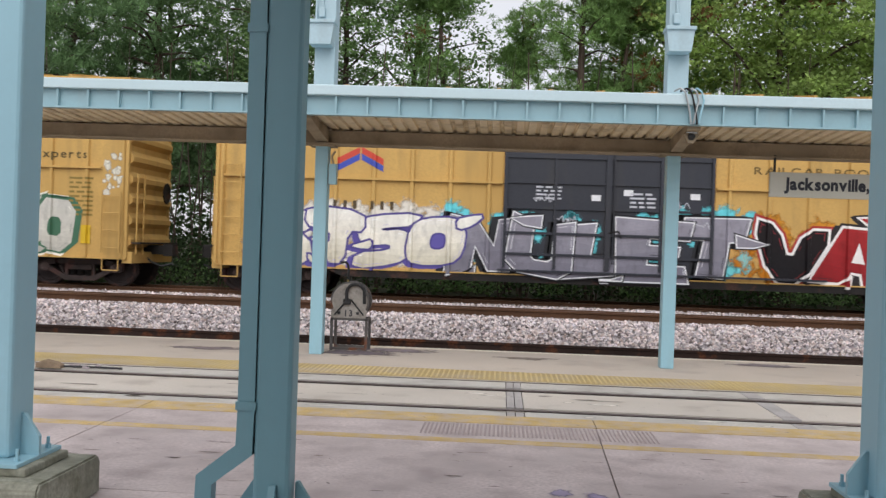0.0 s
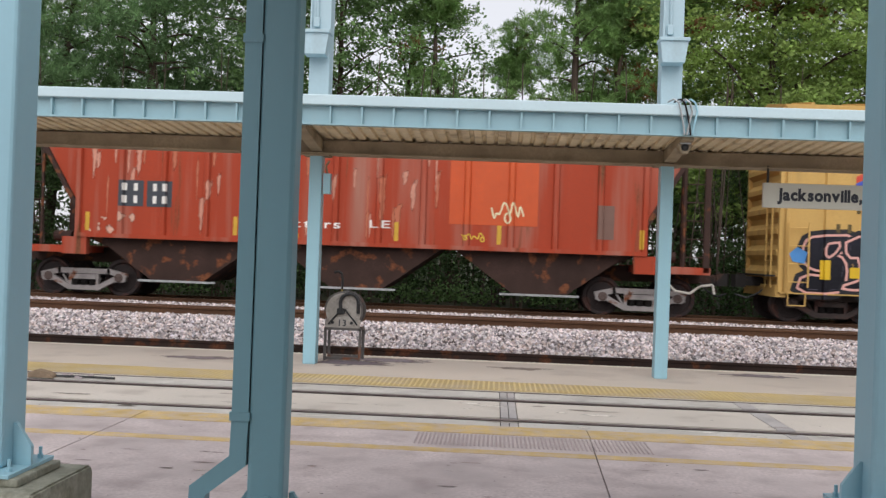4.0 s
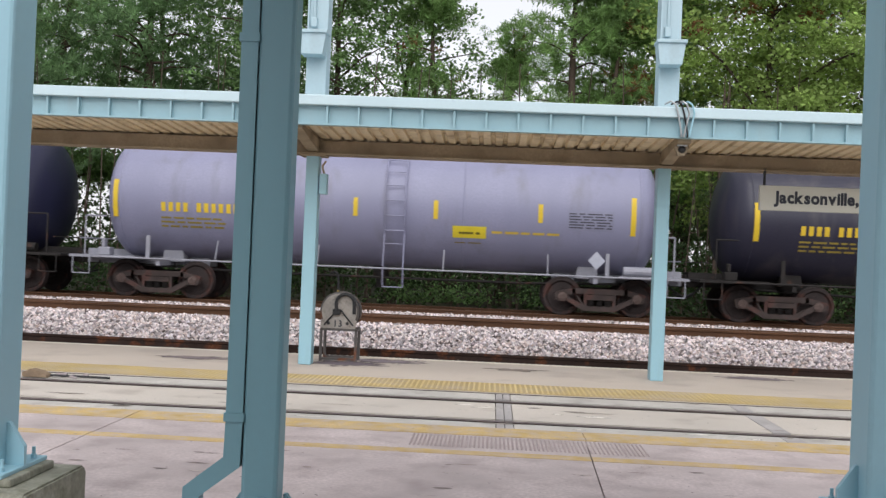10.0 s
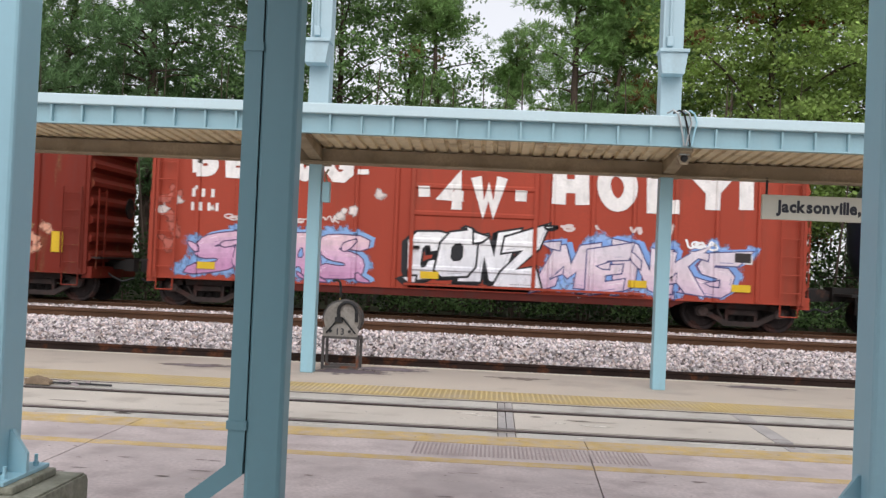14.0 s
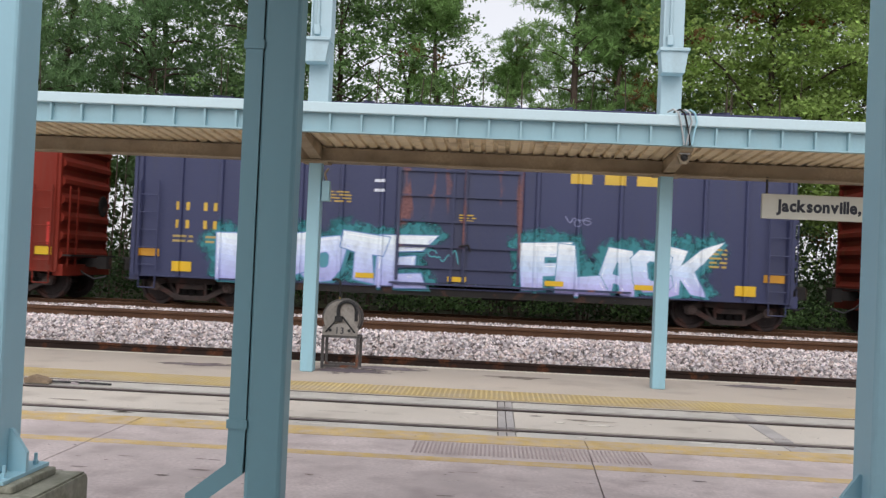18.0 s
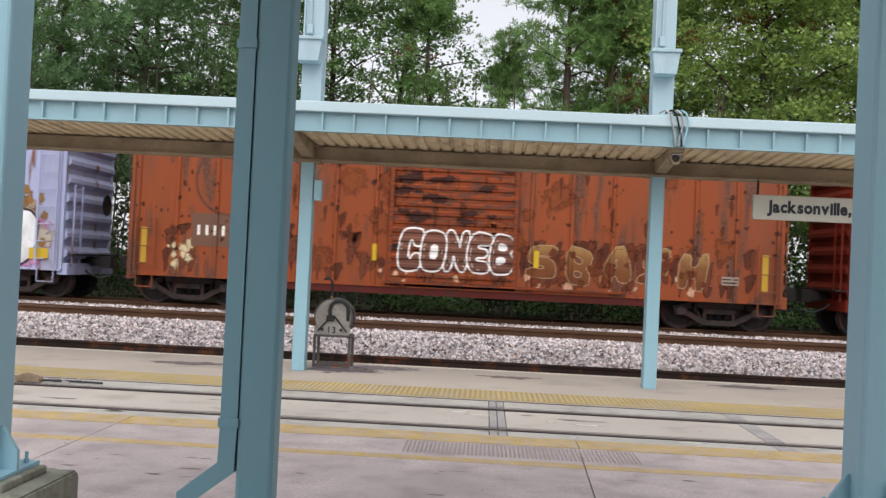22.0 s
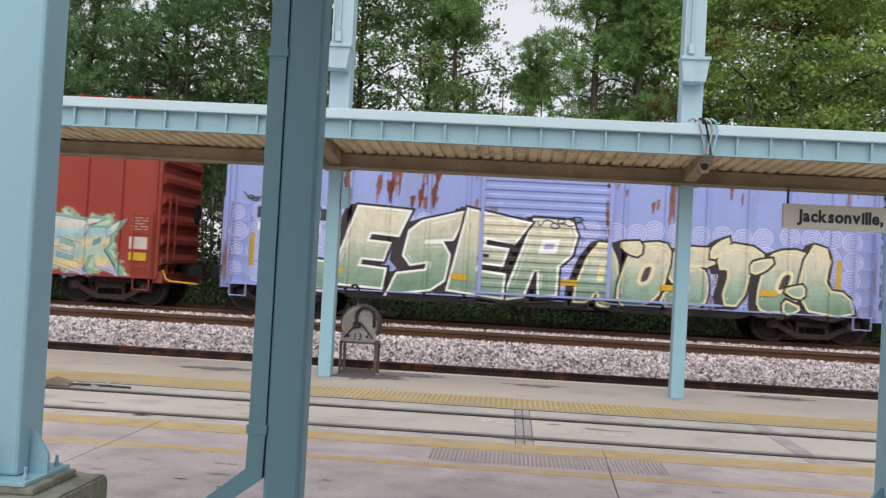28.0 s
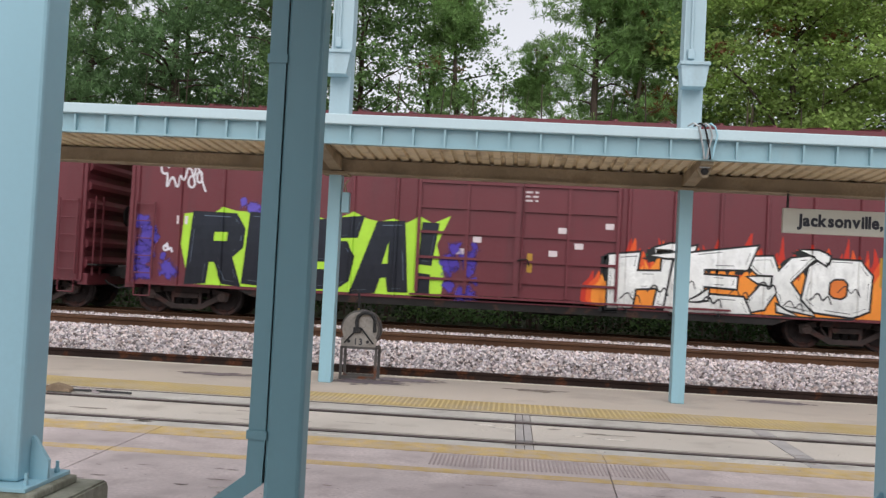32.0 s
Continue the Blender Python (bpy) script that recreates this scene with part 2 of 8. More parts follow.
def leafmat(name, col, var=0.35):
    m = mat(name, col, 0.6, var=0.5, scale=0.45, grain=2.2, bump=0.0, island=var)
    b = m.node_tree.nodes["Principled BSDF"]
    n, l = m.node_tree.nodes, m.node_tree.links
    tr, mx = n.new("ShaderNodeBsdfTranslucent"), n.new("ShaderNodeMixShader")
    l.new(b.inputs["Base Color"].links[0].from_socket, tr.inputs["Color"])
    mx.inputs[0].default_value = 0.5
    l.new(b.outputs[0], mx.inputs[1])
    l.new(tr.outputs[0], mx.inputs[2])
    l.new(mx.outputs[0], n["Material Output"].inputs["Surface"])
    return m


# under and deep hold the wood's shade in their darker leaf colours
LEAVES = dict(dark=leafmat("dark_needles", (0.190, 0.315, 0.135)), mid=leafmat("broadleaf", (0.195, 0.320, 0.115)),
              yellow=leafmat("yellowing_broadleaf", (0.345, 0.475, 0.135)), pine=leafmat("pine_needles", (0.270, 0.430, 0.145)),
              under=leafmat("shaded_undergrowth_leaves", (0.045, 0.08, 0.028)), deep=leafmat("shaded_leaves", (0.085, 0.135, 0.05)), rusty=leafmat("browning_leaves", (0.24, 0.12, 0.05)))


# ---- mesh helpers ----
def obj(name, bm, m=None, parent=None, label="", smooth=False):
    me = bpy.data.meshes.new(name)
    bm.normal_update()
    bm.to_mesh(me)
    bm.free()
    for x in (m if isinstance(m, (list, tuple)) else [m]):
        if x:
            me.materials.append(x)
    if smooth:
        for p in me.polygons:
            p.use_smooth = True
    o = new(name, me)
    if parent:
        o.parent = parent
    if label:
        o["label"] = label
    return o


part = obj


def share(name, me, parent, m, label=""):
    o = new(name, me)
    o.parent = parent
    o.matrix_basis = m
    if label:
        o["label"] = label
    return o


def box(bm, x0, x1, y0, y1, z0, z1, bevel=0.0, mi=0):
    b = bmesh.new() if bevel else bm
    vs = [b.verts.new(p) for p in ((x0, y0, z0), (x1, y0, z0), (x1, y1, z0), (x0, y1, z0), (x0, y0, z1), (x1, y0, z1), (x1, y1, z1), (x0, y1, z1))]
    for f in ((0, 3, 2, 1), (4, 5, 6, 7), (0, 1, 5, 4), (1, 2, 6, 5), (2, 3, 7, 6), (3, 0, 4, 7)):
        b.faces.new([vs[i] for i in f]).material_index = mi
    if bevel:
        bmesh.ops.bevel(b, geom=b.edges[:], offset=bevel, segments=2, affect="EDGES", profile=0.5)
        for f in b.faces:
            f.material_index = mi
        merge(bm, b)
    return bm


def merge(bm, b):
    """Add the pieces of b to bm and free b."""
    b.verts.index_update()
    vs = [bm.verts.new(v.co) for v in b.verts]
    src, dst = b.loops.layers.uv.active, bm.loops.layers.uv.active
    for f in b.faces:
        n = bm.faces.new([vs[v.index] for v in f.verts])
        n.material_index = f.material_index
        if src and dst:
            for l0, l1 in zip(f.loops, n.loops):
                l1[dst].uv = l0[src].uv
    b.free()


def B(*boxes, bevel=0.0):
    bm = bmesh.new()
    for b in boxes:
        box(bm, *b, bevel=bevel)
    return bm


def rod(bm, p, q, r, n=8, r2=None, mi=0):
    p, q = Vector(p), Vector(q)
    d = q - p
    m = Matrix.Translation(p) @ d.to_track_quat("Z", "Y").to_matrix().to_4x4()
    r2 = r if r2 is None else r2
    lo = [bm.verts.new(m @ Vector((r * math.cos(a), r * math.sin(a), 0))) for a in [2 * math.pi * i / n for i in range(n)]]
    hi = [bm.verts.new(m @ Vector((r2 * math.cos(a), r2 * math.sin(a), d.length))) for a in [2 * math.pi * i / n for i in range(n)]]
    for i in range(n):
        bm.faces.new((lo[i], lo[(i + 1) % n], hi[(i + 1) % n], hi[i])).material_index = mi
    bm.faces.new(lo[::-1]).material_index = mi
    bm.faces.new(hi).material_index = mi
    return bm


def tube(bm, pts, r, n=8, mi=0):
    for a, b in zip(pts, pts[1:]):
        rod(bm, a, b, r, n, mi=mi)
    return bm


def prism(bm, pts, axis, a, b, mi=0):
    """A polygon of (u, v) pulled from a to b along axis; u, v are the other two axes in order."""
    def at(u, v, w):
        return {"x": (w, u, v), "y": (u, w, v), "z": (u, v, w)}[axis]
    lo = [bm.verts.new(at(u, v, a)) for u, v in pts]
    hi = [bm.verts.new(at(u, v, b)) for u, v in pts]
    k = len(pts)
    fs = [bm.faces.new(lo), bm.faces.new(hi)] + [bm.faces.new((lo[i], lo[(i + 1) % k], hi[(i + 1) % k], hi[i])) for i in range(k)]
    bmesh.ops.recalc_face_normals(bm, faces=fs)
    for f in fs:
        f.material_index = mi
    return bm


def lathe(bm, prof, n=24, axis="y", c=(0, 0, 0), mi=0):
    """Turn (radius, along) pairs round an axis through c."""
    rings = []
    for r, w in prof:
        ring = []
        for i in range(n):
            a = 2 * math.pi * i / n
            u, v = r * math.cos(a), r * math.sin(a)
            p = {"y": (u, w, v), "x": (w, u, v), "z": (u, v, w)}[axis]
            ring.append(bm.verts.new((p[0] + c[0], p[1] + c[1], p[2] + c[2])))
        rings.append(ring)
    fs = []
    for a, b in zip(rings, rings[1:]):
        for i in range(n):
            fs.append(bm.faces.new((a[i], a[(i + 1) % n], b[(i + 1) % n], b[i])))
    fs.append(bm.faces.new(rings[0]))
    fs.append(bm.faces.new(rings[-1]))
    bmesh.ops.recalc_face_normals(bm, faces=fs)
    for f in fs:
        f.material_index = mi
    return bm


def thing(name, label, category, m, group=""):
    o = new(name)
    o.matrix_basis = m
    return tagged(o, label, category, group)


def letters(txt, bold=0.0):
    """One flat bmesh a letter, with its advance, from the built-in font, in x and y."""
    out = []
    for ch in txt:
        cu = bpy.data.curves.new("t", "FONT")
        cu.body, cu.offset, cu.resolution_u = ch, bold, 3
        ob = bpy.data.objects.new("t", cu)
        me = ob.to_mesh()
        b = bmesh.new()
        b.from_mesh(me)
        ob.to_mesh_clear()
        bpy.data.objects.remove(ob)
        bpy.data.curves.remove(cu)
        out.append(b)
    return out


def span(b):
    xs, ys = [v.co.x for v in b.verts], [v.co.y for v in b.verts]
    return min(xs), max(xs), min(ys), max(ys)

# ---- ground, platforms, tracks ----
# RAIL_Z: the level from which the cars are drawn; the rail heads lie DROP below it
RAIL_Z, TRACK_Y, DROP = 0.30, 24.0, 0.10


def ground():
    bm = bmesh.new()
    prof = [(-60, -0.35), (13.72, -0.35), (13.75, -0.16), (14.3, -0.14), (14.55, -0.09), (16.2, 0.05), (17.4, 0.16), (19.0, 0.15), (20.4, 0.11), (21.4, 0.05), (22.4, 0.08), (25.6, 0.08), (27.4, -0.12), (29, -0.2), (60, 0.2), (1500, 0.2)]
    xs = [-1500, -300, -60, -20, -8, 0, 8, 20, 60, 300, 1500]
    vs = [[bm.verts.new((x, y, z)) for x in xs] for y, z in prof]
    for j in range(len(prof) - 1):
        for i in range(len(xs) - 1):
            f = bm.faces.new((vs[j][i], vs[j][i + 1], vs[j + 1][i + 1], vs[j + 1][i]))
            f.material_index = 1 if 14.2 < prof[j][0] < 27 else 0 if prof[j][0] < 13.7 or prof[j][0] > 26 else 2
    tagged(obj("ground", bm, [GROUND, BALLAST, EARTH]), "shadow-dark trench soil, grey stone ballast bed and woodland floor", "ground", kind="structure")


def platforms():
    near = tagged(obj("pavement", B((-60, 60, -9, 8.43, -0.36, -0.03)), DARK_RAIL), "worn pinkish concrete station platform with sawn joints", "platform", kind="structure")
    joints_x = [-60, -18.8, -14.88, -10.96, -7.04, -3.10, 0.825, 4.75, 8.66, 12.56, 16.48, 60]

    def joint(x, y):
        """The one joint ahead was sawn slightly askew."""
        return x if x != 0.825 else 0.845 + (y - 8.44) * 0.033

    for y0, y1 in ((-9, 5.425), (5.437, 8.02)):
        for a, b in zip(joints_x, joints_x[1:]):
            part("slab", prism(bmesh.new(), [(joint(a, y0) + 0.005, y0), (joint(b, y0) - 0.005, y0), (joint(b, y1) - 0.005, y1), (joint(a, y1) + 0.005, y1)], "z", -0.03, 0.0), CONC, near)
    for a, b in zip(joints_x, joints_x[1:]):
        part("thick_yellow_line", B((joint(a, 8.2) + 0.004, joint(b, 8.2) - 0.004, 8.03, 8.42, -0.03, 0.003)), YELLOW, near, "worn yellow painted platform edge line")
        part("thin_yellow_line", B((joint(a, 7.3) + 0.005, joint(b, 7.3) - 0.005, 7.22, 7.37, 0.0, 0.003)), YELLOW, near, "thin worn yellow painted line")
    # crossing slab between and beside the embedded rails
    mid = tagged(obj("crossing_slab", B((-60, 60, 8.44, 10.64, -0.36, -0.06)), DARK_RAIL), "pale concrete crossing with embedded rails", "crossing", kind="structure")
    cuts = [-60, -12.7, -5.0, 0.085, 0.165, 0.245, 2.63, 2.80, 8.0, 60]
    for y0, y1, m in ((8.44, 8.70, STRIP), (8.92, 9.89, SLAB), (10.17, 10.565, STRIP)):
        for i, (a, b) in enumerate(zip(cuts, cuts[1:])):
            dark = b - a < 0.2
            part("joint_filler" if dark else "slab", B((a + 0.004, b - 0.004, y0, y1, -0.06, -0.004 if not dark else -0.002)), FILLER if dark else m, mid)
    part("edge_joint", B((-60, 60, 10.567, 10.657, -0.06, -0.008)), DARK_RAIL, mid, "dark joint along the island platform")
    far = tagged(obj("platform_far", B((-60, 60, 10.66, 13.72, -0.36, 0.0)), CONC_FAR), "stained concrete island platform with a yellow tactile edge", "platform", kind="structure")
    part("tactile_strip", B((-60, 60, 10.67, 11.42, 0.0, 0.005)), YELLOW_T, far, "faded yellow tactile paving strip")
    part("edge_line", B((-60, 60, 13.55, 13.715, 0.0, 0.003)), pm("d8d0bf"), far, "pale painted platform edge")
    for i, (x, y, rx, ry, h) in enumerate(((-1.9, 12.75, 0.75, 0.42, "7a7076"), (-1.5, 13.2, 0.9, 0.3, "8a7f84"), (3.6, 13.2, 0.7, 0.22, "877c80"), (-3.9, 12.6, 0.7, 0.25, "85797c"), (0.4, 12.9, 0.5, 0.2, "8c8078"), (5.2, 12.5, 0.7, 0.2, "8a7e7c"))):
        stain(far, x, y, rx, ry, 0.004, h, 40 + i)
    rs = random.Random(77)
    marks = [(0.62, 5.78, 0.13, 0.10, "9a90ac"), (0.40, 5.84, 0.09, 0.13, "a096b0"), (0.72, 5.66, 0.08, 0.06, "a096b4")]
    marks += [(rs.uniform(-3.2, 2.6), rs.uniform(5.5, 7.1), rs.uniform(0.02, 0.11), rs.uniform(0.008, 0.016), rs.choice(("7c6f6c", "85776f", "6e625e", "c8bcb4"))) for _ in range(46)]
    for i, (x, y, rx, ry, h) in enumerate(marks):
        stain(near, x, y, rx, ry, 0.0045, h, 60 + i)
    for i in range(30):
        stain(mid, rs.uniform(-5.2, 5.0), rs.choice((8.57, 9.1, 9.35, 9.6, 8.58, 10.4)) + rs.uniform(-0.09, 0.09), rs.uniform(0.04, 0.3), rs.uniform(0.015, 0.05), 0.001, rs.choice(("9a9088", "aaa096", "e6dfd4", "ece6dc")), 100 + i)
    # raised domes
    for nm, x0, x1, y0, y1, step, m, host in (("tactile_domes", -5.8, 7.5, 10.72, 11.40, 0.06, DOME, far), ("tactile_domes", -0.6, 1.3, 7.50, 7.97, 0.034, DOME_GREY, near), ("tactile_domes", -2.9, 6.5, 13.58, 13.70, 0.085, pm("e0d8c8"), far)):
        v, f = [], []
        for x in np.arange(x0, x1, step):
            for y in np.arange(y0, y1, step):
                k = len(v)
                for r, z in ((0.30 * step, 0.003), (0.2 * step, 0.0095)):
                    v += [(x + r * math.cos(a), y + r * math.sin(a), z) for a in (0.4, 1.66, 2.91, 4.17, 5.43)]
                f += [(k + i, k + (i + 1) % 5, k + 5 + (i + 1) % 5, k + 5 + i) for i in range(5)] + [tuple(range(k + 5, k + 10))]
        me = bpy.data.meshes.new(nm)
        me.from_pydata(v, [], f)
        me.materials.append(m)
        o = new(nm, me)
        o.parent = host
        tagged(o, "worn rows of raised tactile domes", kind="stuff")


def stain(host, x, y, rx, ry, z, h, seed):
    """A damp or oily mark soaked into the concrete."""
    r = random.Random(seed)
    bm = bmesh.new()
    uv = bm.loops.layers.uv.new("UVMap")
    c = bm.verts.new((x, y, z))
    rim = []
    for i in range(22):
        a, k = i * 0.28560, r.uniform(0.7, 1.15)
        rim.append(bm.verts.new((x + rx * k * math.cos(a), y + ry * k * math.sin(a), z)))
    for i in range(22):
        f = bm.faces.new((c, rim[i], rim[(i + 1) % 22]))
        f.loops[0][uv].uv = (1, 0)
    part("stain", bm, soft(h, 0.8), host, "dark stain on the concrete")


def grit():
    """Chips, leaf bits and droppings lying on the near platform and the crossing."""
    rng = np.random.default_rng(23)
    n = 340
    y = rng.uniform(5.2, 10.6, n)
    x = rng.uniform(-1, 1, n) * (0.56 * y + 0.4)
    r = rng.uniform(0.003, 0.010, n) * rng.uniform(0.6, 1.5, n)
    a = np.linspace(0, 6.283, 7)[:-1]
    k = rng.uniform(0.5, 1.2, (n, 6))
    P = np.stack([x[:, None] + r[:, None] * k * np.cos(a) * 1.4, y[:, None] + r[:, None] * k * np.sin(a), np.full((n, 6), 0.0045)], -1).reshape(-1, 3)
    F = (np.arange(n) * 6)[:, None] + np.arange(6)
    me = bpy.data.meshes.new("grit")
    me.from_pydata(P.tolist(), [], F.tolist())
    me.materials.append(SPECK)
    tagged(new("grit", me), "scattered grit and specks on the platform", "grit", kind="stuff")


def rail_mesh(y, ztop, h=0.17, x0=-400, x1=400):
    bm = bmesh.new()
    w = 0.036
    prof = [(y - 0.07, ztop - h), (y + 0.07, ztop - h), (y + 0.07, ztop - h + 0.02), (y + 0.012, ztop - h + 0.035), (y + 0.012, ztop - 0.045), (y + w, ztop - 0.035), (y + w, ztop), (y - w, ztop), (y - w, ztop - 0.035), (y - 0.012, ztop - 0.045), (y - 0.012, ztop - h + 0.035), (y - 0.07, ztop - h + 0.02)]
    prism(bm, prof, "x", x0, x1)
    for f in bm.faces:
        if f.normal.z > 0.9 and f.calc_center_median().z > ztop - 0.01:
            f.material_index = 1
    return bm


def tracks():
    for nm, lab, yc, ztop, bury in (("track_embedded", "railway track embedded in pale concrete", 9.41, -0.002, 0.0), ("track_middle", "unused railway track with rusty rails in ballast", 18.92, 0.32, 0.1), ("track_far", "railway track with rusty rails in ballast", TRACK_Y, RAIL_Z - DROP, 0.1)):
        t = tagged(new(nm), lab, "railway track", kind="structure")
        for s in (-0.7175, 0.7175):
            # the middle track leans away from the platform; the embedded one is laid between narrow slabs
            lean = -0.06 if nm == "track_middle" and s > 0 else 0.0
            part("rail", rail_mesh(yc + (s if bury else s * 0.86), ztop + lean), [RAIL, RAIL_TOP] if bury else [DARK_RAIL, SUNK], t)
        if bury:
            me = None
            for i in range(-45, 46):
                x = i * 0.55
                if me is None:
                    o = part("sleeper", B((-0.115, 0.115, -1.3, 1.3, -0.1, 0.0), bevel=0.01), TIE, t)
                    me = o.data
                    o.location = (x, yc, ztop - 0.155)
                else:
                    share("sleeper", me, t, pose(x, yc + random.uniform(-0.05, 0.05), ztop - 0.155 + random.uniform(-0.012, 0.008), 0, 0, random.uniform(-1, 1)))
    t = tagged(new("edge_rail"), "old dark rail along the island platform edge", "rail", kind="structure")
    part("rail", rail_mesh(14.22, 0.07, 0.21), [EDGE_RAIL, EDGE_RAIL], t)


def stones():
    """Loose ballast: small uneven lumps lying on the bed."""
    rng = np.random.default_rng(4)
    bands = [(14.4, 18.15, 27000), (18.25, 19.55, 7000), (19.7, 23.2, 15000), (23.35, 26.5, 3500)]
    ys = np.concatenate([rng.uniform(a, b, n) for a, b, n in bands])
    n = len(ys)
    xs = rng.uniform(-1, 1, n) * (ys * 0.58) + 0.0
    zs = np.interp(ys, [14.3, 14.55, 16.2, 17.4, 19.0, 20.4, 21.4, 22.4, 25.6, 27.4], [-0.14, -0.09, 0.05, 0.16, 0.15, 0.11, 0.05, 0.08, 0.08, -0.12])
    octa = np.array([(1, 0, 0), (0, 1, 0), (-1, 0, 0), (0, -1, 0), (0, 0, 0.8), (0, 0, -0.8)], float)
    r = rng.uniform(0.018, 0.046, n)
    v = octa[None] * r[:, None, None] * rng.uniform(0.65, 1.35, (n, 6, 3))
    a = rng.uniform(0, 6.28, n)
    c, s = np.cos(a)[:, None], np.sin(a)[:, None]
    px, py = v[..., 0] * c - v[..., 1] * s, v[..., 0] * s + v[..., 1] * c
    P = np.stack([px + xs[:, None], py + ys[:, None], v[..., 2] + (zs + r * 0.35)[:, None]], -1).reshape(-1, 3)
    F = np.array([(0, 1, 4), (1, 2, 4), (2, 3, 4), (3, 0, 4), (1, 0, 5), (2, 1, 5), (3, 2, 5), (0, 3, 5)])
    F = (F[None] + (np.arange(n) * 6)[:, None, None]).reshape(-1, 3)
    me = bpy.data.meshes.new("ballast_stones")
    me.from_pydata(P.tolist(), [], F.tolist())
    me.materials.append(STONES)
    tagged(new("ballast_stones", me), "loose pale grey crushed stone ballast", "ballast", kind="stuff")


# ---- the island platform's canopy ----
def far_canopy():
    Y0, Y1 = 11.2, 12.4
    cn = thing("platform_canopy", "long pale blue steel platform canopy with a cream ribbed soffit", "canopy", pose(0, 0, -0.008, 0, 0.18, 0))
    cn["kind"] = "structure"
    X0, X1 = -16.3, 15.9
    part("fascia", B((X0, X1, Y0 + 0.02, Y0 + 0.05, 3.015, 3.30)), FASCIA, cn)
    part("fascia_flange", B((X0, X1, Y0 - 0.05, Y0 + 0.05, 2.995, 3.015)), FASCIA, cn)
    part("roof_cap", B((X0, X1, Y0 - 0.07, Y0 + 0.10, 3.228, 3.352), bevel=0.012), CAP, cn, "white painted roof edge cap")
    me = None
    for i in range(-37, 41):
        x = -0.155 + 0.3775 * i
        if me is None:
            o = part("stiffener", B((-0.012, 0.012, Y0 - 0.04, Y0 + 0.02, 3.016, 3.226)), FASCIA, cn)
            me = o.data
            o.location.x = x
        else:
            share("stiffener", me, cn, pose(x, 0, 0))
    # ribbed soffit deck, one folded sheet
    bm = bmesh.new()
    xs = np.arange(X0, X1, 0.152)
    top, low = 0.03, 0.0
    pts = []
    for x in xs:
        pts += [(x, low), (x + 0.088, low), (x + 0.100, top), (x + 0.140, top)]
    a = [bm.verts.new((x, Y0 + 0.05, 3.03 + d)) for x, d in pts]
    b = [bm.verts.new((x, 13.55, 2.93 + d)) for x, d in pts]
    for i in range(len(pts) - 1):
        bm.faces.new((a[i], b[i], b[i + 1], a[i + 1]))
    part("soffit", bm, SOFFIT, cn, "cream ribbed metal soffit, water stained")
    part("roof_deck", B((X0, X1, Y0 + 0.05, 13.6, 3.07, 3.12)), CAP, cn)
    part("beam", B((X0, X1, 12.41, 12.425, 2.79, 2.96), (X0, X1, 12.34, 12.68, 2.775, 2.79), (X0, X1, 12.58, 12.595, 2.79, 2.96)), BEAM, cn, "dusty tan lengthwise beam")
    part("back_fascia", B((X0, X1, 13.55, 13.6, 2.9, 3.3)), FASCIA, cn)
    posts = [-2.42 - 4.59 * 3, -2.42 - 4.59 * 2, -2.42 - 4.59, -2.42, 2.17, 6.76, 11.35]
    for x in posts:
        part("bracket_arm", prism(bmesh.new(), [(Y0 + 0.05, 3.02), (Y0 + 0.05, 2.955), (12.40, 2.80), (12.40, 2.97)], "x", x - 0.075, x + 0.075), BEAM, cn, "tapered tan bracket arm")
    for x in posts:
        p = thing("canopy_post", "pale blue square steel canopy post on the island platform", "post", pose(x, 12.51, 0), "canopy posts")
        part("shaft", B((-0.090, 0.080, -0.098, 0.098, 0.0, 2.772), bevel=0.012), STEEL_BLUE, p)
        part("cap_plate", B((-0.17, 0.17, -0.14, 0.14, 2.747, 2.771)), BEAM, p)
        part("upper_column", B((-0.135, 0.135, -0.14, 0.14, 3.12, 7.5), bevel=0.01), COLUMN, p)
        part("conduit", tube(bmesh.new(), [(-0.04, -0.165, 4.55), (-0.04, -0.165, 7.4)], 0.018), COLUMN, p)
        part("junction_box", B((-0.085, -0.005, -0.2, -0.14, 4.43, 4.56), bevel=0.01), COLUMN, p)
        part("side_conduit", B((-0.135, -0.112, -0.17, -0.14, 4.4, 7.4)), COLUMN, p)
        f = thing("floodlight", "pale blue metal box floodlight fixed to a canopy column", "floodlight", pose(x - 0.02, 12.35, 4.04), "floodlights on the columns")
        part("housing", prism(bmesh.new(), [(-0.145, 0.0), (0.135, 0.0), (0.175, 0.27), (-0.175, 0.27)], "y", -0.22, 0.02), COLUMN, f)
        part("visor", B((-0.19, 0.19, -0.25, 0.02, 0.27, 0.315), bevel=0.008), COLUMN, f)
    # switch box on the back corner of the first visible post
    sb = thing("switch_box", "small pale blue electrical box on a canopy post", "electrical box", pose(-2.42, 12.51, 0))
    part("box_body", B((0.10, 0.20, -0.12, 0.0, 2.25, 2.52), bevel=0.01), STEEL_BLUE, sb)
    part("feed_pipe", tube(bmesh.new(), [(0.15, -0.06, 2.52), (0.12, -0.06, 2.62), (0.17, -0.06, 2.69)], 0.014), BEAM, sb)
    # camera dome on the bracket with looped cables over the fascia
    d = thing("security_camera", "small pale security camera with a dark lens under the canopy bracket", "camera", pose(2.175, 11.42, 2.885))
    part("housing", prism(bmesh.new(), [(-0.055, 0.05), (0.055, 0.05), (0.085, 0.02), (0.04, -0.08), (-0.04, -0.08), (-0.085, 0.02)], "y", -0.05, 0.06), BEAM, d, "weathered tan housing")
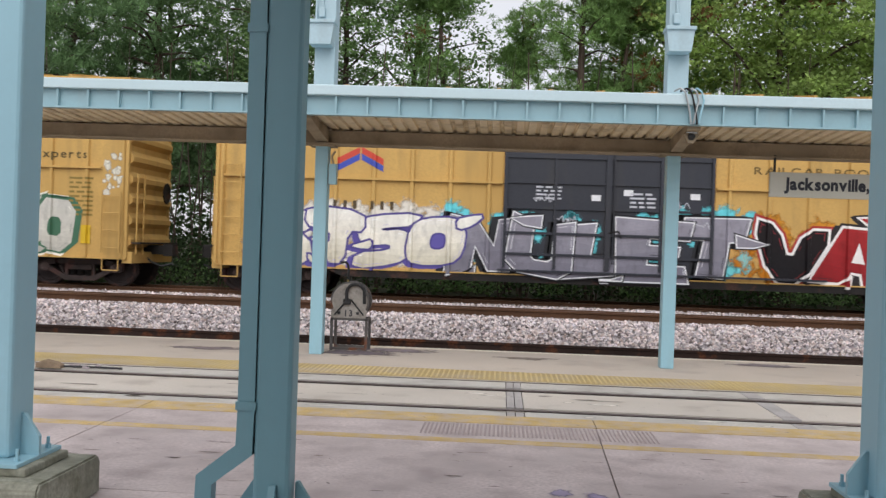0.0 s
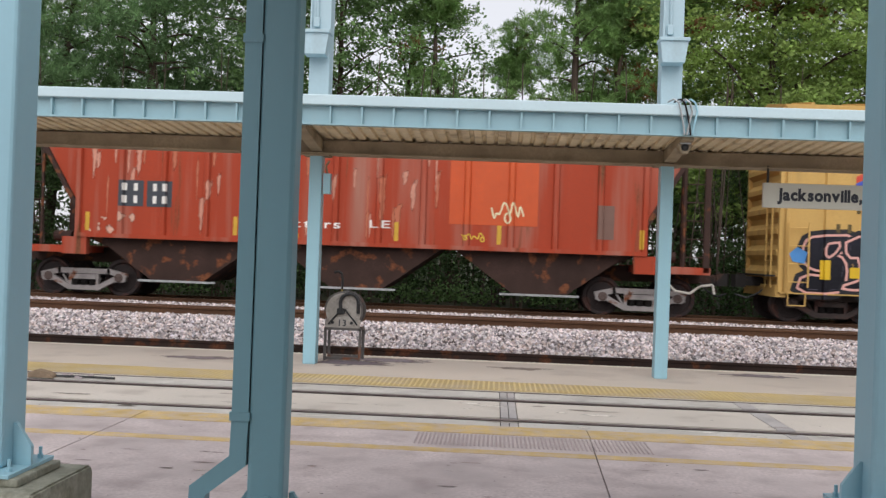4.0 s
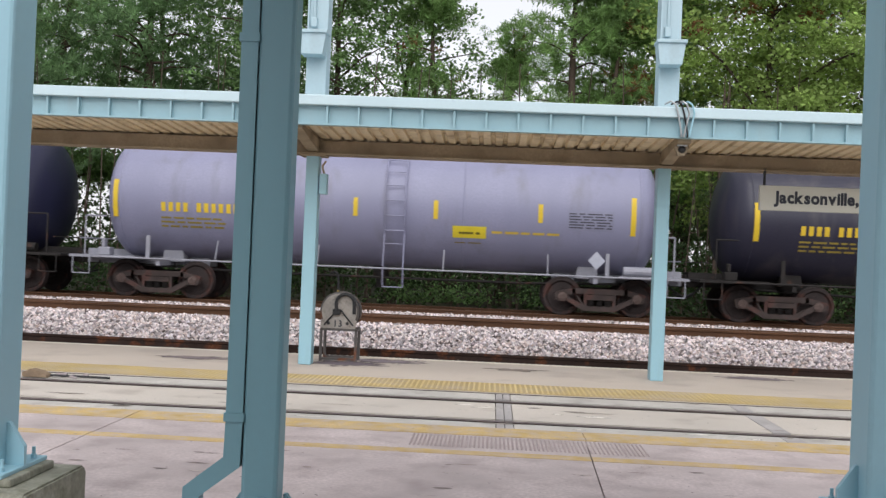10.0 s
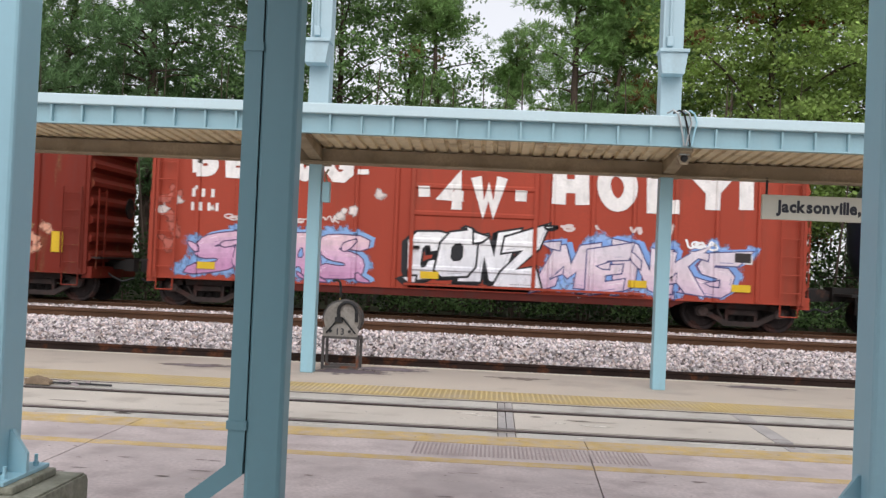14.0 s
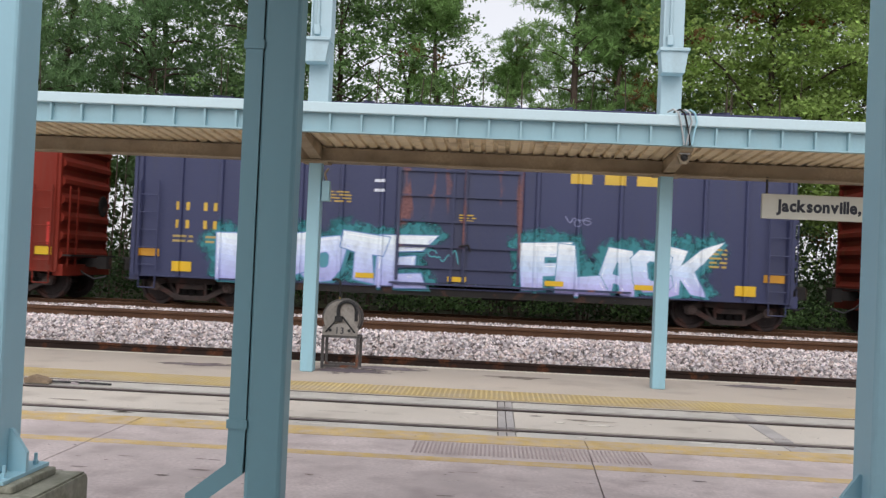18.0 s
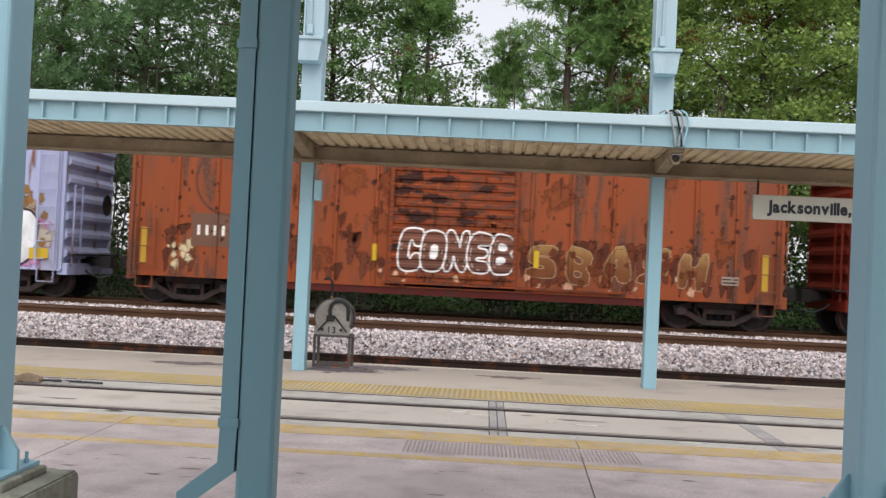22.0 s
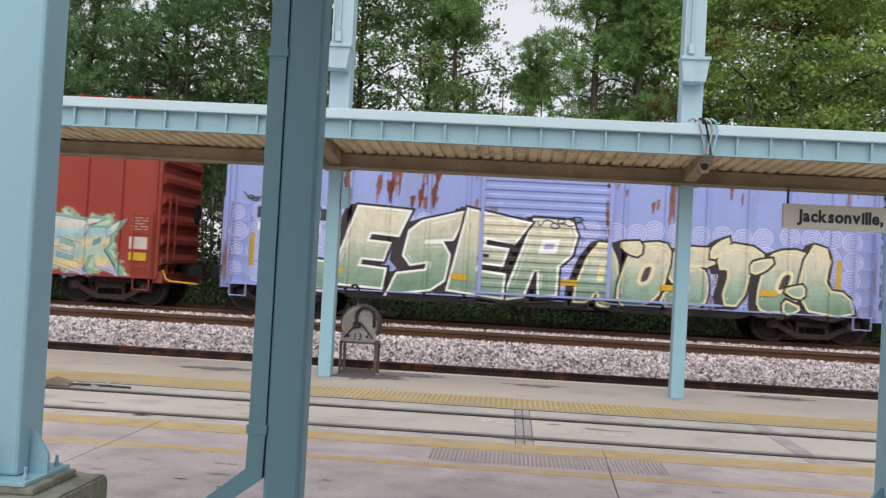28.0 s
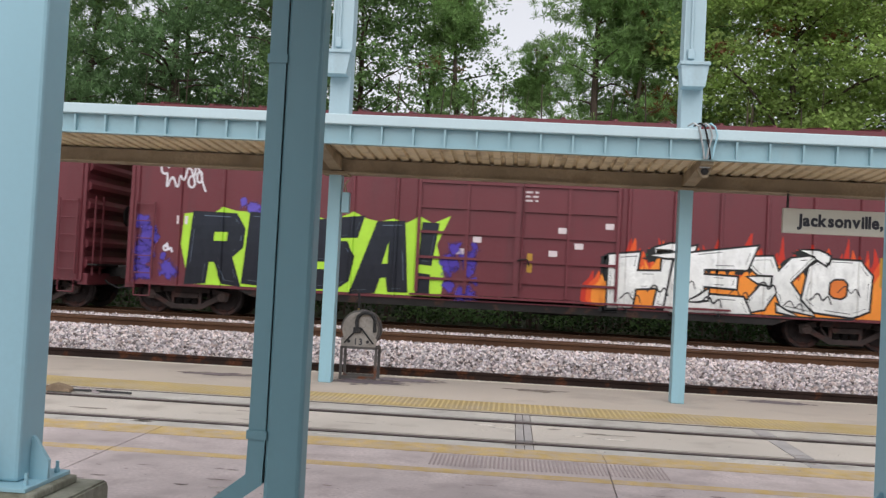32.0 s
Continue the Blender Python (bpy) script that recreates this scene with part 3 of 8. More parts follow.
    part("hood", prism(bmesh.new(), [(-0.06, 0.04), (0.06, 0.04), (0.055, 0.025), (-0.055, 0.025)], "y", -0.09, -0.05), GALV, d)
    part("lens", lathe(bmesh.new(), [(0.045, -0.05), (0.042, -0.07), (0.025, -0.085), (0.004, -0.09)], 14, "y", (0.0, 0.0, -0.01)), BLACKP, d, smooth=True)
    for dx, sgn, col in ((-0.10, 1, GALV), (-0.03, 1, DARKMETAL), (0.03, -1, GALV), (0.09, -1, STEEL_BLUE)):
        cb = thing("cable", "grey cable looped over the canopy edge", "cable", pose(2.165 + dx, 11.14, 3.0), "cables over the fascia")
        part("sheath", tube(bmesh.new(), [(0.06 * sgn, 0.3, -0.02), (0.05 * sgn, -0.03, 0.0), (0.03 * sgn, -0.035, 0.12), (0.0, -0.035, 0.26), (-0.03, -0.04, 0.36), (-0.08, -0.02, 0.40), (-0.13, 0.08, 0.38)], 0.011), col, cb)


def sign():
    s = thing("station_sign", "grey hanging station sign with dark lettering", "sign", pose(3.365, 12.36, 2.255))
    part("panel", B((0, 2.75, -0.03, 0.03, 0.0, 0.315), bevel=0.006), SIGNM, s)
    for x in (0.06, 2.69):
        part("hanger", tube(bmesh.new(), [(x, 0, 0.3), (x, 0, 0.53)], 0.016), BLACKP, s)
    bm = bmesh.new()
    bs = letters("Jacksonville,", 0.045)
    k = (1.065 - 12 * 0.006) / sum(span(b)[1] - span(b)[0] for b in bs)
    x = 0.175
    for b in bs:
        x0, x1, y0, y1 = span(b)
        for v in b.verts:
            v.co = Vector((x + (v.co.x - x0) * k, -0.034, 0.10 + v.co.y * 0.208))
        x += (x1 - x0) * k + 0.006
        merge(bm, b)
    part("lettering", bm, INK, s, "dark lettering: Jacksonville,")


# ---- this side's canopy posts, and an unseen roof and back wall added for shade ----
def base_gusset(w, h, t=0.014):
    return prism(bmesh.new(), [(0, 0), (w, 0), (w, h * 0.45), (w * 0.15, h), (0, h)], "y", -t, t)


def near_posts():
    for x, xp in ((-2.702, -2.652), (2.043, 2.045)):
        pl = thing("concrete_plinth", "mossy weathered concrete plinth with chamfered top", "plinth", pose(xp, 4.98, 0), "plinths under the posts")
        bm = prism(bmesh.new(), [(-0.375, 0.0), (0.375, 0.0), (0.375, 0.185), (0.345, 0.225), (-0.345, 0.225), (-0.375, 0.185)], "x", -0.375, 0.375)
        bmesh.ops.bevel(bm, geom=bm.edges[:], offset=0.012, segments=2, affect="EDGES")
        part("block", bm, PLINTH, pl)
        part("grout_pad", B((-0.245, 0.245, -0.245, 0.245, 0.225, 0.268), bevel=0.01), PLINTH, pl)
        p = thing("steel_post", "pale blue square steel canopy post bolted to a concrete plinth", "post", pose(x, 4.98, 0.268), "near canopy posts")
        part("base_plate", B((-0.25, 0.25, -0.25, 0.25, 0.0, 0.022), bevel=0.003), STEEL_BLUE, p)
        part("shaft", B((-0.145, 0.145, -0.13, 0.13, 0.022, 3.45), bevel=0.02), STEEL_BLUE, p)
        for a, off in ((0, 0.145), (180, 0.145), (90, 0.13), (270, 0.13)):
            g = part("gusset", base_gusset(0.102, 0.225), STEEL_BLUE, p)
            g.matrix_basis = pose(math.cos(radians(a)) * off, math.sin(radians(a)) * off, 0.022, 0, 0, a)
        for sx in (-0.21, 0.21):
            for sy in (-0.17, 0.17):
                bo = part("anchor_bolt", rod(rod(bmesh.new(), (sx, sy, 0.022), (sx, sy, 0.045), 0.017, 6), (sx, sy, 0.045), (sx, sy, 0.085), 0.010, 8), STEEL_BLUE, p)
    # the nearer, slimmer post with its downpipe, both in the shaded copy of the paint
    p = thing("steel_post", "slim blue steel canopy post with shade put into its darker paint", "post", pose(-0.897, 3.88, 0.24), "near canopy posts")
    part("base_plate", B((-0.2, 0.2, -0.2, 0.2, 0.0, 0.022), bevel=0.003), STEEL_SHADED, p)
    part("shaft", B((-0.085, 0.064, -0.08, 0.05, 0.022, 3.45), bevel=0.016), STEEL_SHADED, p)
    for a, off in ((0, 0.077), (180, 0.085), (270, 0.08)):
        g = part("gusset", base_gusset(0.10, 0.235), STEEL_SHADED, p)
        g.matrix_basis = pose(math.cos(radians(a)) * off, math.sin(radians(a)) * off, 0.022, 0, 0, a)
    pl = thing("concrete_plinth", "mossy weathered concrete plinth with chamfered top", "plinth", pose(-0.897, 3.88, 0), "plinths under the posts")
    part("block", B((-0.3, 0.3, -0.3, 0.3, 0.0, 0.24), bevel=0.02), PLINTH, pl)
    d = thing("downpipe", "rectangular blue metal downpipe strapped beside the slim post", "downpipe", pose(-1.0175, 3.83, 0))
    hw, hy = 0.0345, 0.035

    def length(pts):
        bm = bmesh.new()
        rows = []
        for i, (x, z) in enumerate(pts):
            t = Vector((pts[min(i + 1, len(pts) - 1)][0] - pts[max(i - 1, 0)][0], pts[min(i + 1, len(pts) - 1)][1] - pts[max(i - 1, 0)][1])).normalized()
            nx, nz = -t.y, t.x
            k = hw / max(0.5, abs(Vector((nx, nz)).dot(Vector((-(pts[max(i, 1)][1] - pts[max(i, 1) - 1][1]), pts[max(i, 1)][0] - pts[max(i, 1) - 1][0])).normalized())))
            rows.append([bm.verts.new((x + nx * k * s, y, z + nz * k * s)) for s, y in ((-1, -hy), (1, -hy), (1, hy), (-1, hy))])
        for a, b in zip(rows, rows[1:]):
            for i in range(4):
                bm.faces.new((a[i], a[(i + 1) % 4], b[(i + 1) % 4], b[i]))
        bm.faces.new(rows[0])
        bm.faces.new(rows[-1][::-1])
        bmesh.ops.recalc_face_normals(bm, faces=bm.faces[:])
        return bm
    part("upper_length", length([(0, 3.5), (0, 2.0), (0, 0.795)]), STEEL_SHADED, d)
    part("elbow", length([(0, 0.795), (-0.004, 0.632), (-0.165, 0.505), (-0.17, 0.33)]), STEEL_SHADED, d)
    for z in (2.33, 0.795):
        part("collar", B((-hw - 0.007, hw + 0.007, -hy - 0.007, hy + 0.007, z, z + 0.035)), STEEL_SHADED, d)
    part("seam", tube(bmesh.new(), [(hw + 0.001, -0.02, 0.66), (hw + 0.001, -0.02, 3.5)], 0.0015, 6), BLACKP, d)


def enclosure():
    # Dark wall and small roof stay out of view; sized to shade the posts.
    tagged(obj("wall_south", B((-2.2, 14, -2.1, -1.8, -0.03, 3.73)), WALLM), "plain unseen dark wall added behind the platform for shade", "wall", kind="structure")
    tagged(obj("ceiling", B((-1.85, 2.4, -9, 4.45, 3.73, 3.9)), BEAM), "plain small unseen canopy roof sized to shade the near posts", "roof", kind="structure")
    tagged(obj("trim", B((-2.95, 2.4, 4.86, 5.10, 3.732, 3.90)), STEEL_BLUE), "blue steel eaves beam over the near posts", "beam", kind="structure")


# ---- hose reel ----
def hose_reel():
    r = thing("hose_reel", "grey metal hose reel on a rusty stand, numbered", "hose reel", pose(-2.07, 13.1, 0))
    for x in (-0.24, 0.24):
        for y in (-0.16, 0.16):
            part("leg", B((x - 0.018, x + 0.018, y - 0.018, y + 0.018, 0, 0.44)), GREYM, r)
    for y in (-0.16, 0.16):
        part("foot_rail", B((-0.24, 0.24, y - 0.016, y + 0.016, 0.015, 0.05)), GREYM, r)
        part("top_rail", B((-0.25, 0.25, y - 0.018, y + 0.018, 0.42, 0.455)), GREYM, r)
    for x in (-0.24, 0.24):
        part("side_rail", B((x - 0.016, x + 0.016, -0.16, 0.16, 0.42, 0.45)), GREYM, r)
    part("front_plate", prism(bmesh.new(), [(-0.25, 0.455), (0.23, 0.455), (0.245, 0.56), (0.2, 0.60), (-0.2, 0.60), (-0.25, 0.54)], "y", -0.19, -0.181), REEL_FACE, r)
    part("face_disc", lathe(bmesh.new(), [(0.245, -0.168), (0.235, -0.176), (0.05, -0.178)], 32, "y", (0.0, 0.0, 0.685)), REEL_FACE, r, "pale grey side disc of the reel")
    for s in (-1, 1):
        part("frame_strut", rod(bmesh.new(), (s * 0.2, -0.196, 0.5), (s * 0.02, -0.196, 0.71), 0.012, 6), BLACKP, r)
    part("drum", lathe(bmesh.new(), [(0.24, -0.165), (0.27, -0.15), (0.27, -0.13), (0.18, -0.12), (0.18, 0.12), (0.27, 0.13), (0.27, 0.15), (0.24, 0.165)], 32, "y", (0.0, 0.0, 0.685)), GREYM, r, smooth=False)
    part("wound_hose", lathe(bmesh.new(), [(0.185, -0.115), (0.25, -0.10), (0.255, 0.0), (0.25, 0.10), (0.185, 0.115)], 28, "y", (0.0, 0.0, 0.685)), BLACKP, r, "black wound hose")
    part("hub", B((-0.085, 0.02, -0.225, -0.17, 0.64, 0.72), bevel=0.012), BLACKP, r, "dark hose coupling at the hub")
    arc = [(-0.03, -0.22, 0.70)] + [(0.085 + 0.125 * math.cos(a), -0.215, 0.80 + 0.125 * math.sin(a)) for a in np.linspace(3.2, 0.0, 10)] + [(0.21, -0.2, 0.66)]
    part("loose_hose", tube(bmesh.new(), arc, 0.024), BLACKP, r, "black hose end curved over the drum")
    for a in (0.6, 2.2, 4.0, 5.4):
        part("spoke", rod(bmesh.new(), (0.05 * math.cos(a), -0.17, 0.685 + 0.05 * math.sin(a)), (0.24 * math.cos(a), -0.16, 0.685 + 0.24 * math.sin(a)), 0.010, 6), GREYM, r)
    for x in (-0.14, 0.12):
        part("bolt", rod(bmesh.new(), (x, -0.19, 0.525), (x, -0.21, 0.525), 0.022, 8), BLACKP, r)
    bm = bmesh.new()
    for x, b in zip((-0.055, 0.0), letters("13", 0.02)):
        x0 = span(b)[0]
        for v in b.verts:
            v.co = Vector((x + (v.co.x - x0) * 0.11, -0.194, 0.48 + v.co.y * 0.125))
        merge(bm, b)
    part("number", bm, INK, r, "dark stencilled 13")
    part("valve_stub", rod(bmesh.new(), (-0.07, 0.1, 0.45), (-0.075, 0.1, 0.98), 0.016, 8), pm("9a8448"), r, "brass-coloured standpipe")
    part("valve_hose", tube(bmesh.new(), [(-0.075, 0.1, 0.97), (-0.07, 0.1, 1.1), (-0.085, 0.1, 1.19), (-0.13, 0.1, 1.22), (-0.19, 0.1, 1.2)], 0.017), BLACKP, r, "black hose end on the standpipe")
    w = thing("wheel_chock", "weathered brown rubber chock with a trailing hose", "chock", pose(-4.84, 10.2, 0.0))
    part("body", prism(bmesh.new(), [(-0.24, 0.0), (0.04, 0.0), (0.03, 0.03), (-0.03, 0.06), (-0.15, 0.085), (-0.24, 0.05)], "y", -0.06, 0.06), mat("weathered_brown_rubber", (0.30, 0.22, 0.15), 0.9, var=0.35, scale=8), w)
    rs = random.Random(5)
    for i in range(7):
        x, y, k = 0.08 + 0.05 * i + rs.uniform(-0.02, 0.02), rs.uniform(-0.02, 0.2), rs.uniform(0.015, 0.03)
        part("loose_chip", prism(bmesh.new(), [(x - k, y - k), (x + k, y - 0.6 * k), (x + 0.7 * k, y + k), (x - 0.8 * k, y + 0.7 * k)], "z", 0.0, k), STONES, w, "broken pale chip")
    part("trailing_hose", tube(bmesh.new(), [(0.05, 0.0, 0.02), (0.4, 0.05, 0.015), (0.7, 0.03, 0.015)], 0.012), BLACKP, w)


ground()
platforms()
grit()
tracks()
far_canopy()
sign()
near_posts()
enclosure()
hose_reel()

# ---- woodland behind the line ----
def leaf_mesh(name, pts, size, rng, m, droop=0.0, long=1.6, fan=1):
    """Leaves as small creased blades at the given points."""
    n = len(pts)
    a = rng.uniform(0, 6.283, n)
    el = rng.uniform(-0.9, 0.9, n) - droop
    d = np.stack([np.cos(a) * np.cos(el), np.sin(a) * np.cos(el), np.sin(el)], -1)
    up = rng.normal(size=(n, 3)) + np.array([0, 0, 1.1])
    s = np.cross(d, up)
    s /= np.linalg.norm(s, axis=1, keepdims=True) + 1e-9
    L = (size * rng.uniform(0.6, 1.4, n))[:, None]
    w = L / long * 0.5
    P = np.stack([pts, pts + d * L * 0.5 + s * w, pts + d * L, pts + d * L * 0.5 - s * w], 1).reshape(-1, 3)
    F = (np.arange(n) * 4)[:, None] + np.array([0, 1, 2, 3])
    me = bpy.data.meshes.new(name)
    me.from_pydata(P.tolist(), [], F.tolist())
    me.materials.append(m)
    return me


def needle_mesh(name, centres, size, rng, m, k=24):
    """Tufts of long needles that spread outwards and up from each centre."""
    n = len(centres) * k
    p = np.repeat(centres, k, 0)
    d = rng.normal(size=(n, 3)) + np.array([0, 0, 0.55])
    d /= np.linalg.norm(d, axis=1, keepdims=True)
    s = np.cross(d, rng.normal(size=(n, 3)))
    s /= np.linalg.norm(s, axis=1, keepdims=True) + 1e-9
    L = (size * rng.uniform(0.7, 1.3, n))[:, None]
    w = 0.014
    P = np.stack([p + d * 0.03 - s * w * 0.6, p + d * 0.03 + s * w * 0.6, p + d * L * 0.6 + s * w, p + d * L, p + d * L * 0.6 - s * w], 1).reshape(-1, 3)
    F = (np.arange(n) * 5)[:, None] + np.arange(5)
    me = bpy.data.meshes.new(name)
    me.from_pydata(P.tolist(), [], F.tolist())
    me.materials.append(m)
    return me


def tree(kind, seed, height, spread, leafs, m, m2=None, size=0.2):
    rng = np.random.default_rng(seed)
    t = new("tree")
    bm = bmesh.new()
    x = y = 0.0
    trunk = []
    for i in range(7):
        z = height * 0.92 * i / 6
        trunk.append(Vector((x, y, z)))
        x += rng.normal() * 0.12
        y += rng.normal() * 0.12
    r0 = 0.013 * height
    for i in range(6):
        rod(bm, trunk[i], trunk[i + 1], r0 * (1 - i / 6.6), 8, r0 * (1 - (i + 1) / 6.6))
    clumps = []
    n = int(20 + height * 2.0)
    for i in range(n):
        f = rng.uniform(0.22 if kind != "pine" else 0.18, 1.0)
        k = f * 5.99
        base = trunk[int(k)].lerp(trunk[int(k) + 1], k % 1)
        a = rng.uniform(0, 6.283)
        shape = math.sin(math.pi * min(1, f * 0.9 + 0.12)) ** 0.7 if kind != "pine" else (1.05 - f) ** 0.8
        ln = spread * (0.35 + 0.65 * rng.random()) * max(0.18, shape)
        rise = rng.uniform(0.1, 0.6) if kind != "pine" else rng.uniform(0.05, 0.35)
        tip = base + Vector((math.cos(a) * ln, math.sin(a) * ln, ln * rise))
        mid = base.lerp(tip, 0.5) + Vector((0, 0, ln * 0.08))
        rr = r0 * (1 - f) * 0.35 + 0.012
        rod(bm, base, mid, rr, 5, rr * 0.7)
        rod(bm, mid, tip, rr * 0.7, 5, rr * 0.25)
        for q in (0.45, 0.65, 0.85, 1.0):
            clumps.append((base.lerp(tip, q) + Vector(rng.normal(size=3) * 0.25 * spread / 3), 0.5 + 0.5 * q))
    part("trunk", bm, BARK, t)
    pts, pts2 = [], []
    if kind == "pine":
        for c, k in clumps:
            q = np.array(c) + rng.normal(size=(max(3, leafs // len(clumps) // 24), 3)) * np.array([0.34, 0.34, 0.2]) * spread / 3.2
            (pts2 if m2 and rng.random() < 0.05 else pts).append(q)
        o = new("crown", needle_mesh("crown", np.concatenate(pts), size, rng, m))
    else:
        per = leafs // len(clumps) // 4
        for c, k in clumps:
            sub = rng.normal(size=(4, 3)) * np.array([0.5, 0.5, 0.35]) * spread / 3.2
            for sx in sub:
                q = np.array(c) + sx + rng.normal(size=(per, 3)) * np.array([0.19, 0.19, 0.085]) * spread / 3.2
                (pts2 if m2 and rng.random() < 0.04 else pts).append(q)
        o = new("crown", leaf_mesh("crown", np.concatenate(pts), size, rng, m, long=1.6))
    o.parent = t
    tagged(o, kind="stuff")
    if pts2:
        o = new("brown_leaves", needle_mesh("brown_leaves", np.concatenate(pts2), size, rng, m2) if kind == "pine" else leaf_mesh("brown_leaves", np.concatenate(pts2), size, rng, m2))
        o.parent = t
        tagged(o, kind="stuff")
    return t


def woods():
    kinds = [("pine", 11, 13.5, 3.7, "dark", None, 0.21, "tall dark green pine with soft needles"), ("broad", 12, 12.5, 3.3, "mid", None, 0.125, "broadleaf tree with open crown"),
             ("pine", 13, 15.0, 3.4, "pine", None, 0.24, "tall pine with long green needles"), ("broad", 14, 12.0, 4.0, "yellow", "rusty", 0.125, "yellowing broadleaf tree"),
             ("pine", 15, 13.0, 2.9, "pine", "rusty", 0.23, "pine with browning patches"), ("broad", 16, 7.0, 2.4, "deep", None, 0.12, "small understorey tree in shaded dark green"),
             ("broad", 17, 14.5, 3.4, "mid", "dark", 0.13, "tall broadleaf tree")]
    counts = [40000, 24000, 42000, 46000, 36000, 12000, 26000]
    base = []
    for (k, sd, h, sp, a, b, sz, lab), c in zip(kinds, counts):
        t = tree(k, sd, h, sp, c, LEAVES[a], LEAVES[b] if b else None, sz)
        tagged(t, lab + " at the wood's edge", "tree", "trees behind the line")
        base.append(t)
    # kind, x, y, turn, scale
    rows = WOOD_EDGE + WOOD_INNER
    used = set()
    for k, x, y, turn, s in rows:
        m = pose(x, y, -0.1, 0, 0, turn)
        if k not in used:
            base[k].matrix_basis = m
            base[k].scale = (s, s, s)
            used.add(k)
        else:
            o = copy_thing(base[k], m)
            o.scale = (s, s, s)
    # undergrowth along the foot of the wood
    rng = np.random.default_rng(9)
    pts = []
    for i in range(560):
        x, y = rng.uniform(-24, 24), rng.uniform(27.6, 33.0)
        h = rng.uniform(0.2, 1.0) * (1.0 if y < 29 else 2.0)
        pts.append(np.array([x, y, h]) + rng.normal(size=(70, 3)) * np.array([0.55, 0.4, 0.38]))
    p = np.concatenate(pts)
    p[:, 2] = np.abs(p[:, 2] + 0.15) - 0.15
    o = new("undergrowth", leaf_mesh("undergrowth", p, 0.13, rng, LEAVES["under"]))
    tagged(o, "dense green undergrowth along the line", "undergrowth", kind="stuff")
    pts = [np.array([x, y, 0.15]) + np.abs(rng.normal(size=(320, 3)) * np.array([0.45, 0.25, 0.32])) * np.where(rng.random((320, 3)) < 0.5, np.array([-1, -1, 1]), 1) for x, y in
           ((-2.6, 28.0), (-1.6, 27.9), (-0.7, 28.1), (4.2, 28.2), (8.6, 28.0), (9.5, 28.3), (-9.5, 28.1), (-6.4, 28.2), (12.6, 28.1), (1.6, 28.5))]
    o = new("low_bushes", leaf_mesh("low_bushes", np.concatenate(pts), 0.11, rng, LEAVES["mid"]))
    tagged(o, "low bright green bushes beside the track", "bushes", kind="stuff")
    # thin stems and saplings
    bm = bmesh.new()
    for i in range(330):
        x, y = rng.uniform(-22, 22), rng.uniform(28.8, 37)
        h, lean, k = rng.uniform(2.5, 8), rng.normal() * 0.35, rng.uniform(0.6, 1.5)
        rod(bm, (x, y, -0.2), (x + lean, y, h), 0.035 * k, 5, 0.012 * k)
        for j in range(4):
            f, side = rng.uniform(0.15, 0.9), rng.choice((-1, 1)) * rng.uniform(0.2, 0.7)
            rod(bm, (x + lean * f, y, h * f), (x + lean * f + side, y + rng.normal() * 0.2, h * f + rng.uniform(0.1, 0.7)), 0.012 * k, 4, 0.005)
    tagged(obj("thin_stems", bm, BARK), "thin bare stems among the trees", "saplings", kind="stuff")
    pts = []
    for i in range(130):
        x, y = rng.uniform(-26, 26), rng.uniform(33, 44)
        pts.append(np.array([x, y, rng.uniform(0.6, 4.2)]) + rng.normal(size=(60, 3)) * np.array([0.8, 0.7, 0.7]))
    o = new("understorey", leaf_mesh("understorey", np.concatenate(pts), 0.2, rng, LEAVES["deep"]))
    # backing leaves added to block the low sky between the trunks
    rng = np.random.default_rng(31)
    p = np.stack([rng.uniform(-34, 34, 22000), rng.uniform(43, 48, 22000), 6.5 * rng.random(22000) ** 1.6], -1)
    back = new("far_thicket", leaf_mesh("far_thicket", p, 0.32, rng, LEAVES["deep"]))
    tagged(back, "dense thicket inside the wood in shaded dark green", "thicket", kind="stuff")
    tagged(o, "understorey leaves inside the wood in shaded dim green", "undergrowth", kind="stuff")


# kind, x, y, turn, size
WOOD_EDGE = [(0, -17.5, 33.5, 20, 1.3), (5, -1.5, 32.5, 50, 1.0), (2, 2.1, 33.5, 80, 1.15), (4, 3.9, 34.0, 220, 1.05), (3, 9.4, 33.5, 0, 1.3), (3, 16.8, 34.0, 230, 1.35), (5, 0.6, 30.8, 160, 0.7), (5, 8.0, 31.0, 20, 0.8), (0, -22.5, 33, 320, 1.3), (5, -7.6, 32.2, 100, 0.85), (5, -15.5, 31.0, 260, 0.8), (0, 22.0, 34, 200, 1.3), (5, 14.5, 31.2, 75, 0.85)]
WOOD_INNER = [(0, -13.4, 36, 140, 1.4), (6, -21, 36, 60, 1.4), (1, -16.0, 43, 10, 1.6), (6, -9.4, 35.0, 200, 1.2), (0, -11.5, 43, 250, 1.45), (1, -6.6, 36.5, 30, 1.3), (1, -3.9, 40, 100, 1.4), (4, -2.4, 37, 0, 1.2), (2, 5.0, 36.5, 170, 1.3), (6, 7.9, 43, 310, 1.4), (3, 13.0, 35.5, 120, 1.45), (0, 12.0, 41.5, 70, 1.4), (6, 19.5, 37, 10, 1.4), (4, 7.2, 36.5, 45, 1.15), (4, 0.4, 40.5, 290, 1.0), (2, -20.5, 42, 15, 1.4)]
woods()
stones()

# ---- freight train: cars in their own space, x along the track, the platform side at -y, z above the rail ----
# small changes of pace about the even run
DRIFT_T = [0, 1, 2, 3, 6, 7, 8, 9, 10, 11, 12, 13, 14, 18, 19, 20, 21, 22, 27.5, 28, 29, 30, 31, 31.5, 32]
